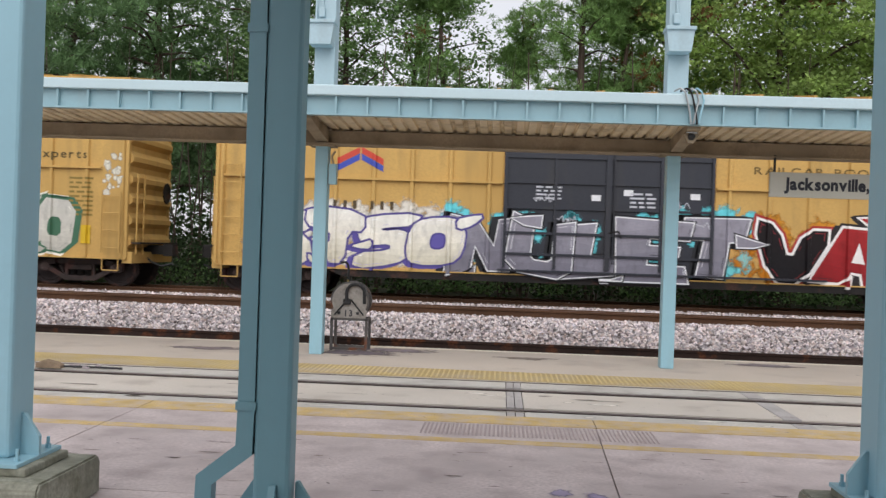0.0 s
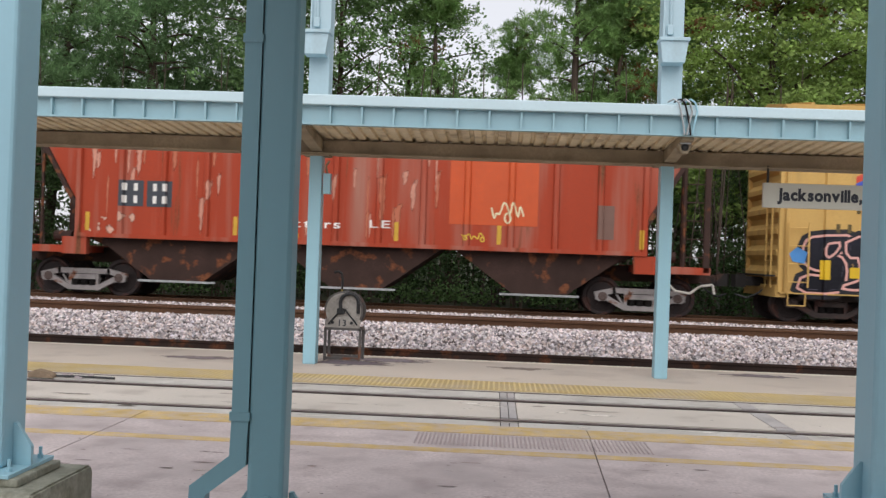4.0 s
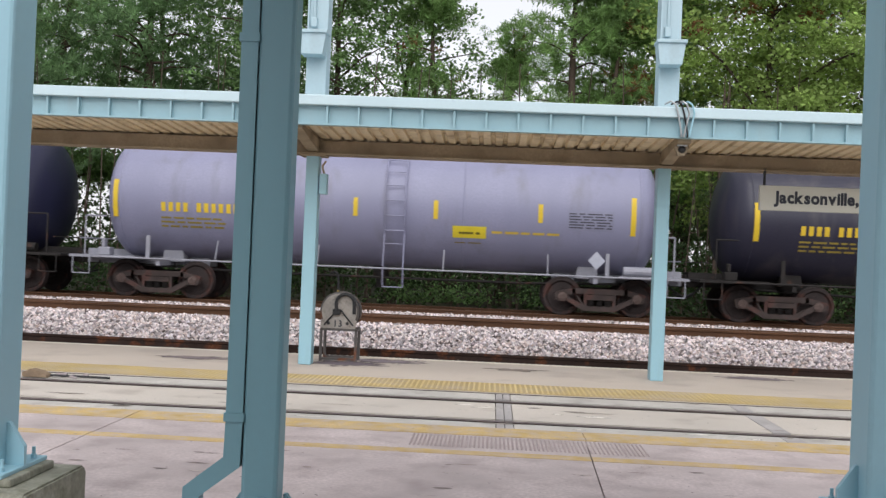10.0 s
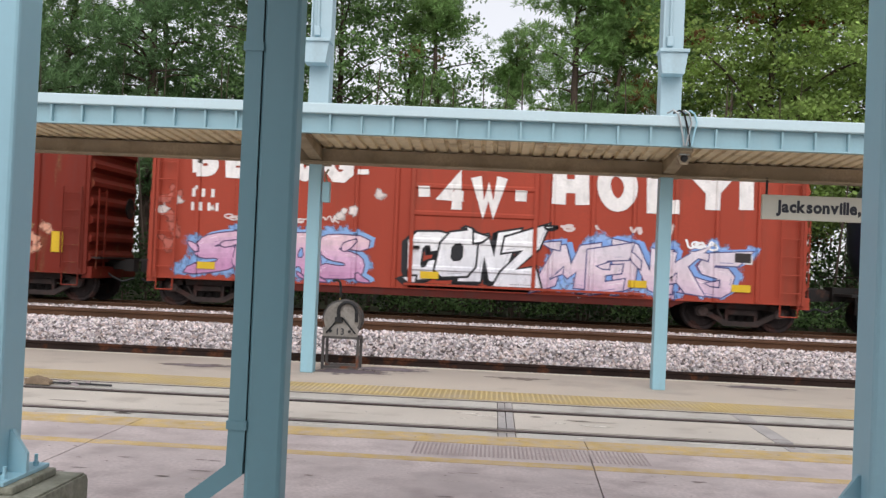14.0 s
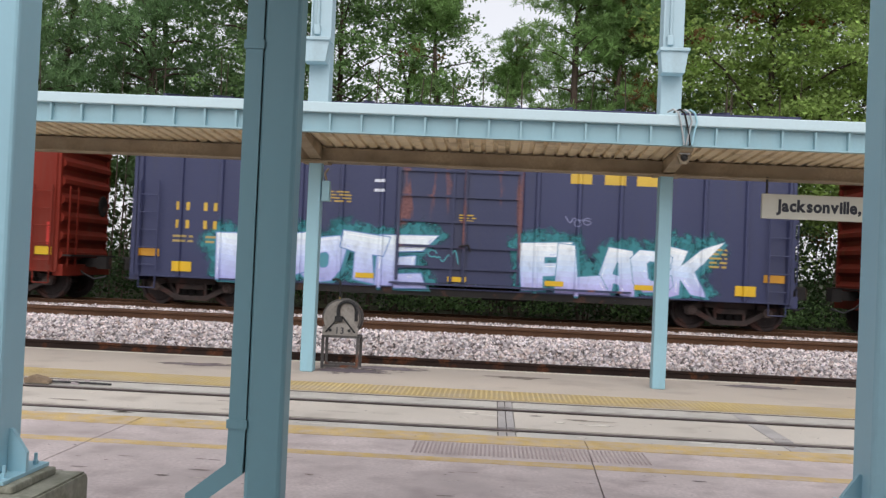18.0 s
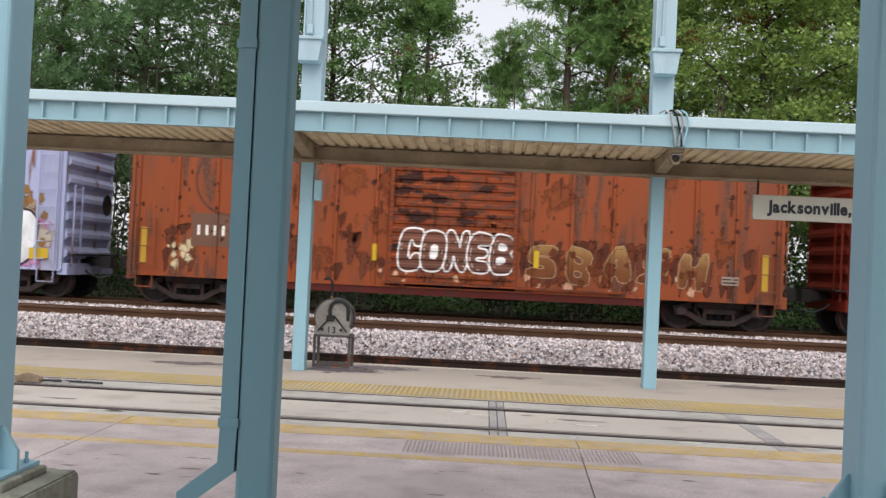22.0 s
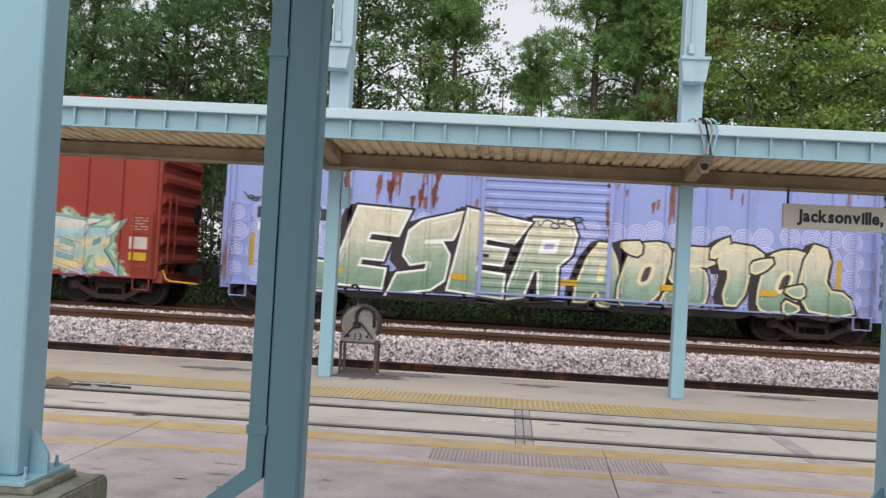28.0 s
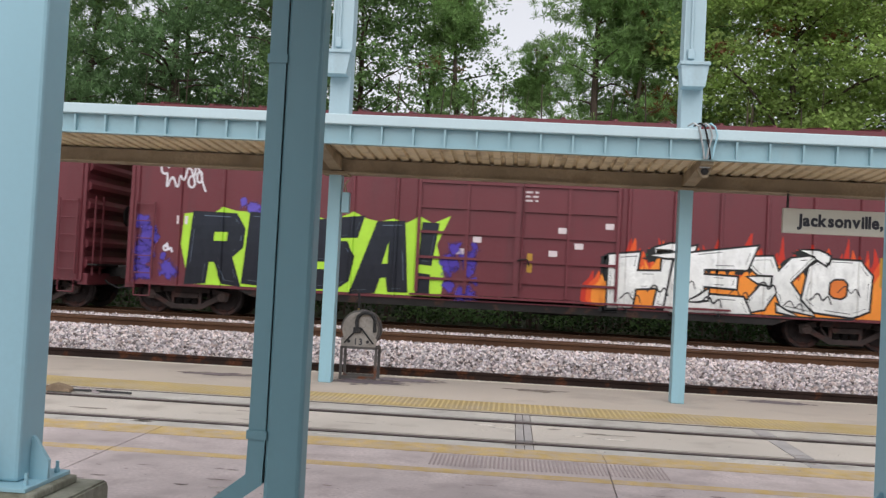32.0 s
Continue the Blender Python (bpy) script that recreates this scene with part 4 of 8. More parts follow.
DRIFT = [0.16, -0.16, 0.30, 0.25, 0.32, 0.64, 0.46, 0.48, 0.24, 0.53, 0, 0.16, 0.01, 0, -0.12, -0.08, -0.14, 0, 0, -0.17, 0.15, 0, -0.17, 0.5, 0.6]


def travel(t):
    """Metres gone by t seconds."""
    return 7.60966 * t + 0.04828 * t ** 2 - 0.00072174 * t ** 3 + float(np.interp(t, DRIFT_T, DRIFT))


WHEEL_R = 0.455
MOVING, WHEELS = [], []
TRUCK_MESH = {}


def truck_meshes(kind):
    if kind in TRUCK_MESH:
        return TRUCK_MESH[kind]
    m = TRUCKG if kind == "grey" else TRUCKM

    def keep(name, bm, mats, smooth=False):
        o = obj(name, bm, mats, smooth=smooth)
        me = o.data
        bpy.data.objects.remove(o)
        return me
    ws = bmesh.new()
    for s in (-1, 1):
        lathe(ws, [(0.10, s * 0.79), (0.12, s * 0.745), (0.34, s * 0.735), (0.38, s * 0.775), (0.452, s * 0.775), (0.455, s * 0.70), (0.482, s * 0.685), (0.482, s * 0.665), (0.36, s * 0.66), (0.32, s * 0.69), (0.11, s * 0.68)], 28, "y")
    rod(ws, (0, -1.02, 0), (0, 1.02, 0), 0.075, 12)
    for a in (0.3, 2.4, 4.5):
        box(ws, 0.22 * math.cos(a) - 0.03, 0.22 * math.cos(a) + 0.03, -0.752, -0.735, 0.22 * math.sin(a) - 0.03, 0.22 * math.sin(a) + 0.03, mi=0)
    for s in (-1, 1):
        lathe(ws, [(0.085, s * 0.93), (0.11, s * 0.95), (0.11, s * 1.04), (0.05, s * 1.055)], 14, "y", mi=1)
        for a in (0.5, 2.6, 4.7):
            rod(ws, (0.06 * math.cos(a), s * 1.05, 0.06 * math.sin(a)), (0.06 * math.cos(a), s * 1.075, 0.06 * math.sin(a)), 0.018, 6, mi=1)
    sf = bmesh.new()
    # arched cast side frame: top and bottom members, columns, pedestals
    def bar(pts, wd, y0, y1):
        for (ax, az), (bx, bz) in zip(pts, pts[1:]):
            d = Vector((bx - ax, bz - az)).normalized() * 0.5 * wd
            nx, nz = -d.y, d.x
            prism(sf, [(ax - d.x * 0.6 + nx, az - d.y * 0.6 + nz), (bx + d.x * 0.6 + nx, bz + d.y * 0.6 + nz), (bx + d.x * 0.6 - nx, bz + d.y * 0.6 - nz), (ax - d.x * 0.6 - nx, az - d.y * 0.6 - nz)], "y", y0, y1)
    bar([(-1.04, 0.50), (-0.62, 0.60), (0.62, 0.60), (1.04, 0.50)], 0.13, -0.06, 0.06)
    bar([(-0.86, 0.46), (-0.36, 0.19), (0.36, 0.19), (0.86, 0.46)], 0.12, -0.065, 0.065)
    bar([(-0.34, 0.55), (-0.34, 0.22)], 0.07, -0.055, 0.055)
    bar([(0.34, 0.55), (0.34, 0.22)], 0.07, -0.055, 0.055)
    for s in (-1, 1):
        prism(sf, [(s * 0.78, 0.58), (s * 1.06, 0.55), (s * 1.06, 0.38), (s * 0.98, 0.34), (s * 0.82, 0.34), (s * 0.76, 0.42)], "y", -0.07, 0.07)
    box(sf, -0.31, 0.31, -0.08, 0.08, 0.40, 0.52)
    sp = bmesh.new()
    for x in (-0.2, 0.0, 0.2):
        for k in range(5):
            lathe(sp, [(0.075, 0.245 + k * 0.03), (0.088, 0.255 + k * 0.03), (0.075, 0.265 + k * 0.03)], 12, "z", (x, 0, 0))
    bo = B((-0.2, 0.2, -0.95, 0.95, 0.42, 0.66), (-0.85, 0.85, -0.7, -0.6, 0.25, 0.33), (-0.85, 0.85, 0.6, 0.7, 0.25, 0.33))
    rig = bmesh.new()
    tube(rig, [(-0.55, -0.95, 0.50), (-0.35, -0.98, 0.20)], 0.03)
    TRUCK_MESH[kind] = dict(wheelset=keep("wheelset", ws, [WHEELM, HUB]), side_frame=keep("side_frame", sf, [m]), spring=keep("spring_group", sp, [DARKMETAL]), bolster=keep("bolster", bo, [DARKMETAL]), rigging=keep("brake_rigging", rig, [m]))
    return TRUCK_MESH[kind]


def truck(car, x, kind="rust", flip=1):
    ms = truck_meshes(kind)
    t = new("truck")
    t.parent = car
    t.matrix_basis = pose(x, 0, -DROP)
    t["label"] = "two-axle freight truck in rusty cast steel" if kind != "grey" else "two-axle freight truck in dusty grey cast steel"
    share("bolster", ms["bolster"], t, pose(0, 0, 0))
    share("brake_rigging", ms["rigging"], t, pose(0, 0, 0))
    for s in (-1, 1):
        share("side_frame", ms["side_frame"], t, pose(0, s * 0.96, 0))
        share("spring_group", ms["spring"], t, pose(0, s * 0.96, 0))
    for s in (-0.889, 0.889):
        w = share("wheelset", ms["wheelset"], t, pose(s, 0, WHEEL_R))
        WHEELS.append((w, s))


def coupler(car, x, s):
    bm = B((min(x, x + s * 0.55), max(x, x + s * 0.55), -0.1, 0.1, 0.72, 0.95))
    k = x + s * 0.55
    prism(bm, [(k - s * 0.1, -0.14), (k + s * 0.16, -0.17), (k + s * 0.24, -0.02), (k + s * 0.1, 0.02), (k + s * 0.1, 0.14), (k - s * 0.1, 0.14)], "z", 0.68, 0.99)
    part("coupler", bm, DARKMETAL, car)
    part("air_hose", tube(bmesh.new(), [(x, -0.35, 0.75), (x + s * 0.2, -0.34, 0.55), (x + s * 0.45, -0.25, 0.42), (x + s * 0.7, -0.12, 0.5)], 0.025), BLACKP, car)


def ladder(car, x, w, z0, z1, y, m, step=0.42, lean=None):
    bm = bmesh.new()
    for s in (-w / 2, w / 2):
        box(bm, x + s - 0.018, x + s + 0.018, y - 0.02, y + 0.02, z0, z1)
    for z in np.arange(z0 + 0.12, z1, step):
        rod(bm, (x - w / 2, y, z), (x + w / 2, y, z), 0.014, 6)
    part("ladder", bm, m, car)


def rib_layout(L, door, n):
    """Rib centres on both halves of a side."""
    e = L / 2 - 0.12
    half = np.linspace(door + 0.35, e, n)
    return sorted([float(v) for v in half] + [float(-v) for v in half])


class Side:
    """The relief of a car's near side: where its surface lies at x, z."""
    def __init__(self, L, door, ribs, rw=0.075, rh=0.07, door_c=0.0, ridges=(), rdh=0.03):
        self.L, self.door, self.ribs, self.rw, self.rh, self.dc, self.ridges, self.rdh = L, door, ribs, rw, rh, door_c, ridges, rdh
        xs = []
        for r in ribs:
            xs += [r - rw, r - rw * 0.6, r + rw * 0.6, r + rw]
        xs += [door_c - door - 0.03, door_c - door, door_c + door, door_c + door + 0.03]
        self.xs = sorted(xs)
        self.zs = sorted(v for c in ridges for v in (c - 0.07, c - 0.035, c + 0.035, c + 0.07))

    def y(self, x, z):
        if abs(x - self.dc) <= self.door + 1e-4:
            k = 0.0
            for c in self.ridges:
                k = max(k, min(1.0, max(0.0, (0.07 - abs(z - c)) / 0.035)))
            return -1.485 - self.rdh * k
        if abs(x - self.dc) < self.door + 0.03:
            return -1.485 + (abs(x - self.dc) - self.door) / 0.03 * 0.06
        h = 0.0
        for r in self.ribs:
            d = abs(x - r)
            if d < self.rw:
                h = max(h, self.rh * min(1.0, (self.rw - d) / (self.rw * 0.4)))
        return -1.425 - h


class Shell:
    """The relief of a tank: a cylinder along x."""
    def __init__(self, R, zc):
        self.R, self.zc, self.xs = R, zc, []
        self.zs = [zc + R * math.sin(a) for a in np.linspace(-1.4, 1.4, 40)]

    def y(self, x, z):
        return -math.sqrt(max(0.0, self.R ** 2 - (z - self.zc) ** 2))


class Flat:
    xs, zs = [], []

    def __init__(self, y):
        self.at = y

    def y(self, x, z):
        return self.at


def wrap(b, surf, lift):
    """Lay a flat mesh drawn in x, z onto a relief, lift metres proud of it."""
    x0, x1 = min(v.co.x for v in b.verts), max(v.co.x for v in b.verts)
    z0, z1 = min(v.co.z for v in b.verts), max(v.co.z for v in b.verts)
    for x in surf.xs:
        if x0 < x < x1:
            bmesh.ops.bisect_plane(b, geom=b.verts[:] + b.edges[:] + b.faces[:], plane_co=(x, 0, 0), plane_no=(1, 0, 0))
    dc, dw = (surf.dc, surf.door) if isinstance(surf, Side) else (0, 1e9)
    if x1 > dc - dw and x0 < dc + dw:
        for z in surf.zs:
            if z0 < z < z1:
                bmesh.ops.bisect_plane(b, geom=b.verts[:] + b.edges[:] + b.faces[:], plane_co=(0, 0, z), plane_no=(0, 0, 1))
    for v in b.verts:
        v.co.y = surf.y(v.co.x, v.co.z) - lift
    for f in b.faces:
        f.normal_update()
        if f.normal.y > 0:
            f.normal_flip()


def rect(x0, x1, z0, z1):
    b = bmesh.new()
    b.faces.new([b.verts.new(p) for p in ((x0, 0, z0), (x1, 0, z0), (x1, 0, z1), (x0, 0, z1))])
    return b


def poly(pts):
    b = bmesh.new()
    b.faces.new([b.verts.new((x, 0, z)) for x, z in pts])
    b.normal_update()
    return b


def decal(car, surf, name, x0, x1, z0, z1, h, label="", lift=0.006):
    b = rect(x0, x1, z0, z1)
    wrap(b, surf, lift)
    return part(name, b, pm(h), car, label)


def bars(car, surf, x0, x1, z0, z1, groups, h, label="stencilled lettering", lift=0.008, gap=0.46):
    """Withheld or unreadable writing as plain bars: groups of blocks over the width."""
    u = (x1 - x0) / (sum(groups) + 0.8 * (len(groups) - 1))
    x = x0
    for g in groups:
        for i in range(g):
            b = rect(x + u * gap * 0.7, x + u * (1 - gap * 0.7), z0, z1)
            wrap(b, surf, lift)
            part("lettering_bar", b, pm(h), car)
            x += u
        x += 0.8 * u


def lines(car, surf, x0, x1, z0, z1, n, h, lift=0.008, seed=1):
    """Small print as thin bars."""
    r = random.Random(seed)
    bm = bmesh.new()
    dz = (z1 - z0) / n
    for k in range(n):
        x = x0
        while x < x1 - 0.05:
            w = min(x1 - x, r.uniform(0.1, 0.35))
            b = rect(x, x + w, z0 + k * dz + 0.25 * dz, z0 + k * dz + 0.7 * dz)
            wrap(b, surf, lift)
            merge(bm, b)
            x += w + 0.06
    tagged(part("small_print", bm, pm(h), car), kind="stuff")


def words(car, surf, txt, x0, x1, z0, h, col, lift=0.008, label="", bold=0.015, wide=None):
    """Readable lettering over a width."""
    bs = letters(txt, bold)
    ws = [0.35 if not b.verts else span(b)[1] - span(b)[0] for b in bs]
    gapw = 0.16
    k = (x1 - x0) / (sum(ws) + gapw * (len(bs) - 1))
    x = x0
    for b, w in zip(bs, ws):
        if b.verts:
            a = span(b)[0]
            for v in b.verts:
                v.co = Vector((x + (v.co.x - a) * k, 0, z0 + v.co.y * h / 0.7))
            wrap(b, surf, lift)
            part("letter", b, pm(col), car, label)
        else:
            b.free()
        x += (w + gapw) * k


def warp(x, z, seed, k):
    """A slow drift that bends sprayed letters."""
    v = noise.noise_vector(Vector((x * 1.1 + seed * 3.7, seed * 1.3, z * 1.3)))
    return v.x * k, v.z * k


GLYPHS = {"A": "00 3a 7a a0|24 84", "B": "10 1a 8a a7 75 15|75 a3 80 10", "D": "10 1a 6a a7 a3 60 10", "E": "aa 1a 10 a0|15 85", "G": "a8 7a 3a 07 03 30 70 a2 a5 65", "H": "10 1a|90 9a|15 95", "I": "50 5a", "L": "1a 10 a0", "M": "00 1a 54 9a a0",
          "O": "30 03 07 3a 7a a7 a3 70 30", "P": "10 1a 7a a8 75 15", "S": "a8 7a 3a 08 35 75 a2 70 30 02", "U": "1a 13 40 60 93 9a", "W": "0a 30 56 70 aa", "Y": "0a 55 aa|55 50", "4": "70 7a 04 a4", "-": "15 95", ":": "57 58|52 53"}


# block letters for sprayed pieces: outlines on a sixteen-step grid, "-" marks an opening in the letter
BLOCK = dict(A="00 4f cf f0 a0 93 73 60|-76 8b 96", B="00 0f af fd fa c8 f6 f2 c0|-59 5c ab a9|-53 56 a6 a4", C="f9 fe cf 3f 0c 03 30 c0 f2 f6 a6 94 74 65 6a 7b 9b a9",
             D="00 0f 9f fb f4 90|-64 6b 8b a9 a6 84", E="00 0f ff fb 6b 69 d9 d6 66 64 f4 f0", F="00 0f ff fb 6b 69 d9 d5 65 60",
             G="f9 fe cf 3f 0c 03 30 f0 f8 88 85 a5 a4 74 65 6a 7b 9b a9", H="00 0f 5f 5a aa af ff f0 a0 a5 55 50", I="40 4f bf b0",
             J="4f ff f4 c0 30 05 57 65 95 9b 4b", K="00 0f 5f 5a af ff a8 f0 a0 55 50", L="00 0f 6f 65 f5 f0", M="00 1f 5f 89 bf ff f0 a0 a7 84 57 50",
             N="00 0f 5f a7 af ff f0 a0 58 50", O="03 0c 3f cf fc f3 c0 30|-66 69 7a 9a a9 a6 95 75", P="00 0f cf fc f8 c5 66 60|-69 6b ab a9",
             R="00 0f cf fc f8 c6 f0 a0 75 55 50|-69 6b ab a9", S="00 04 94 96 36 08 0d 3f ff fb 6b 6a ca f7 f2 c0", T="50 5a 0a 0f ff fa ba b0",
             U="03 0f 5f 55 64 94 a5 af ff f3 c0 30", V="0f 50 b0 ff af 85 5f", W="0f 30 60 87 a0 d0 ff bf b8 8c 58 4f", X="00 58 0f 6f 8b af ff b8 f0 a0 85 60",
             Y="0f 57 50 b0 b7 ff af 8b 5f", Z="00 05 9a 0a 0f ff fa 65 f5 f0")
BLOCK.update({"1": "30 3a 09 4f af a0", "2": "00 06 9a 9b 6b 69 09 0d 3f cf fd f9 75 f5 f0", "5": "00 04 94 96 06 0f ff fb 6b 6a ca f7 f3 c0", "!": "46 3f cf b6|40 44 b4 b0"})


def piece(car, surf, txt, x0, x1, z0, z1, fills, edge, outer="", rim="", drop="", hole="", halo="", shine="", detail="", label="", seed=1, lean=0.12, wild=0.1, fat=0.05, over=0.1, curl=0, flare=0.12, cast=(0.09, -0.06), hfat=0.2, patchy=0.3, marks=0.5, shards=0, burst=""):
    """A sprayed piece of solid block letters that crowd each other: cloud, outer line, cast shade, edge, rim, fill in bands, openings, inner marks."""
    r = random.Random(seed)
    for _ in range(2):
        fills = [fills[0]] + [c for a, b in zip(fills, fills[1:]) for c in (between(a, b), b)]
    mats = [pm(c) for c in [edge, outer or edge, rim or edge, drop or edge, hole or drop or edge, shine or fills[-1], detail or edge]] + [worn(c) for c in fills]
    ED, OU, RM, DR, HO, SH, DE, FI = range(8)
    widths = [0.5 if c in "I!" else 0.7 if c == "1" else 1.2 if c in "MW" else 1.0 for c in txt]
    u, hgt = (x1 - x0) / sum(widths), z1 - z0
    laid, x = [], x0
    for ch, wd in zip(txt, widths):
        m = [r.uniform(-1, 1) for _ in range(7)]
        cw = u * wd * (1 + over)
        za, zb = z0 + 0.12 * wild * (m[0] + 1) * hgt * 3, z1 - 0.12 * wild * (m[1] + 1) * hgt * 3
        polys = []
        for text in BLOCK[ch].split("|"):
            pts = []
            for p in text.lstrip("-").split():
                px, pz = int(p[0], 16) / 15, int(p[1], 16) / 15
                ox = oz = 0.0
                if px in (0.0, 1.0) and pz in (0.0, 1.0):
                    ox, oz = (px - 0.5) * flare * r.uniform(-0.2, 2.0), (pz - 0.5) * flare * r.uniform(-0.4, 1.6)
                hx = (px - 0.5) * cw * (1 + 0.5 * wild * m[2] * (pz - 0.5) * 2) + ox
                qx = x + u * wd / 2 + hx + (lean + wild * m[3]) * (pz - 0.5) * hgt * 0.6
                qz = za + (zb - za) * pz + wild * m[4] * hx * 1.2 + oz
                dx, dz = warp(qx, qz, seed, wild * 0.6 + 0.015)
                pts.append((qx + dx, max(z0 - 0.06, qz + dz)))
            pts.append(pts[0])
            for _ in range(curl):
                pts = rounded(pts)
            polys.append((text[0] == "-", pts))
        body = list(polys)
        for _ in range(shards):
            ax, az = r.choice(body[0][1])
            sx, sz = (1 if ax > x + u * wd / 2 else -1) * r.uniform(0.2, 0.42) * u, r.uniform(-0.05, 0.3) * hgt * (1 if az > (z0 + z1) / 2 else -1)
            t = r.uniform(0.05, 0.1) * hgt
            pts = [(ax - 0.3 * sx, az - t), (ax + 0.45 * sx, az + 0.4 * sz - 0.8 * t), (ax + sx, az + sz), (ax + 0.3 * sx, az + 0.6 * sz + 0.5 * t), (ax - 0.35 * sx, az + t)]
            pts = [(px, min(z1 + 0.14, max(z0 - 0.05, pz))) for px, pz in pts]
            pts.append(pts[0])
            for _ in range(curl):
                pts = rounded(pts)
            polys.append((False, pts))
        laid.append((polys, m))
        x += u * wd
    bm = bmesh.new()

    def face(pts, index, lift, cuts=(), tilt=0.0, cx=0.0):
        b = poly(pts[:-1])
        bmesh.ops.triangulate(b, faces=b.faces[:])
        for z in cuts:
            bmesh.ops.bisect_plane(b, geom=b.verts[:] + b.edges[:] + b.faces[:], plane_co=(cx, 0, z), plane_no=(tilt, 0, 1))
        for f in b.faces:
            c = f.calc_center_median()
            f.material_index = index + sum(c.z + tilt * (c.x - cx) > z for z in cuts)
        wrap(b, surf, lift)
        merge(bm, b)

    def line(pts, half, index, lift):
        b = ribbon(pts, half, 0.0, 0.5)
        for f in b.faces:
            f.material_index = index
        wrap(b, surf, lift)
        merge(bm, b)

    if halo:
        cloud, k = bmesh.new(), 0
        cloud.loops.layers.uv.new("UVMap")
        for polys, m in laid:
            for (ax, az), (bx, bz) in zip(polys[0][1], polys[0][1][1:]):
                for f in np.arange(0.0, 1.0, 0.3 / max(0.1, math.hypot(bx - ax, bz - az))):
                    if r.random() < patchy:
                        continue
                    rad, px, pz = hfat * r.uniform(0.8, 1.7), ax + (bx - ax) * f + r.uniform(-0.08, 0.08), az + (bz - az) * f + r.uniform(-0.03, 0.08)
                    fan(cloud, surf, [(px + rad * r.uniform(0.7, 1.15) * math.cos(a), max(0.62, pz + rad * r.uniform(0.7, 1.15) * math.sin(a))) for a in np.linspace(0, 6.283, 12)[:-1]], 0.0028 + 0.0003 * (k % 5))
                    k += 1
        tagged(part("sprayed_cloud", cloud, soft(halo), car, "soft sprayed cloud behind the letters"), kind="stuff")
    if burst:
        spray = bmesh.new()
        for k in range(int((x1 - x0) * 3.2)):
            px, pz = r.uniform(x0 - 0.35, x1 + 0.35), r.choice((z1, z1, z0 + 0.5 * hgt)) - r.uniform(0.0, 0.25)
            tip = (px + r.uniform(-0.45, 0.45), pz + r.uniform(0.1, 0.42))
            b = poly([(px - 0.16, pz - 0.1), (px + 0.16, pz - 0.14), (px + 0.3 * (tip[0] - px) + 0.06, pz + 0.12), tip])
            bmesh.ops.triangulate(b, faces=b.faces[:])
            wrap(b, surf, 0.0044 + 0.0001 * (k % 4))
            merge(spray, b)
        tagged(part("sprayed_spike", spray, pm(burst), car, "sprayed spikes round the letters"), kind="stuff")
    for i, (polys, m) in enumerate(laid):
        main = True
        for opening, pts in polys:
            up = 0.005 * (i % 2) + (0.0 if main else 0.0043)
            if opening:
                continue
            main = False
            if outer:
                line(pts, fat + 0.055, OU, 0.0048 + 0.0002 * (i % 2))
            if drop:
                for k in (0.5, 1.0):
                    sh = [(px + cast[0] * k, max(z0 - 0.08, pz + cast[1] * k)) for px, pz in pts]
                    face(sh, DR, 0.0056 + 0.0002 * (i % 2))
                    line(sh, fat, DR, 0.0060 + 0.0002 * (i % 2))
            line(pts, fat, ED, 0.0070 + up)
            if rim:
                line(pts, fat * 0.5, RM, 0.0080 + up)
            n = len(fills)
            cut = [z0 + hgt * (j + 1) / n + 0.06 * m[5] for j in range(n - 1)]
            face(pts, FI, 0.0090 + up, cut, 0.2 * m[6], pts[0][0])
        up = 0.005 * (i % 2)
        for opening, pts in polys:
            if opening:
                face(pts, HO, 0.0100 + up)
                line(pts, fat * 0.45, RM if rim else ED, 0.0105 + up)
                continue
            turn = sum(ax * bz - bx * az for (ax, az), (bx, bz) in zip(pts, pts[1:]))
            for (ax, az), (bx, bz) in zip(pts, pts[1:]):
                d = Vector((bx - ax, bz - az))
                if d.length < 0.12 * hgt or not (shine or detail) or r.random() > marks:
                    continue
                d.normalize()
                inn = Vector((-d.y, d.x)) * (1 if turn > 0 else -1)
                lit = inn.y < 0.1 or inn.x > 0.5
                off, a, b = r.uniform(0.04, 0.085), r.uniform(0.05, 0.45), r.uniform(0.55, 0.95)
                p = [(ax + (bx - ax) * f + inn.x * off, az + (bz - az) * f + inn.y * off) for f in (a, b)]
                line(p, r.uniform(0.008, 0.018), SH if shine and (lit or not detail) else DE if detail else SH, 0.0108 + up)
    part("graffiti", bm, mats, car, label or "bold sprayed graffiti lettering")


def strokes(ch):
    return [[(int(p[0], 16) / 10, int(p[1], 16) / 10) for p in line.split()] for line in GLYPHS[ch].split("|")]


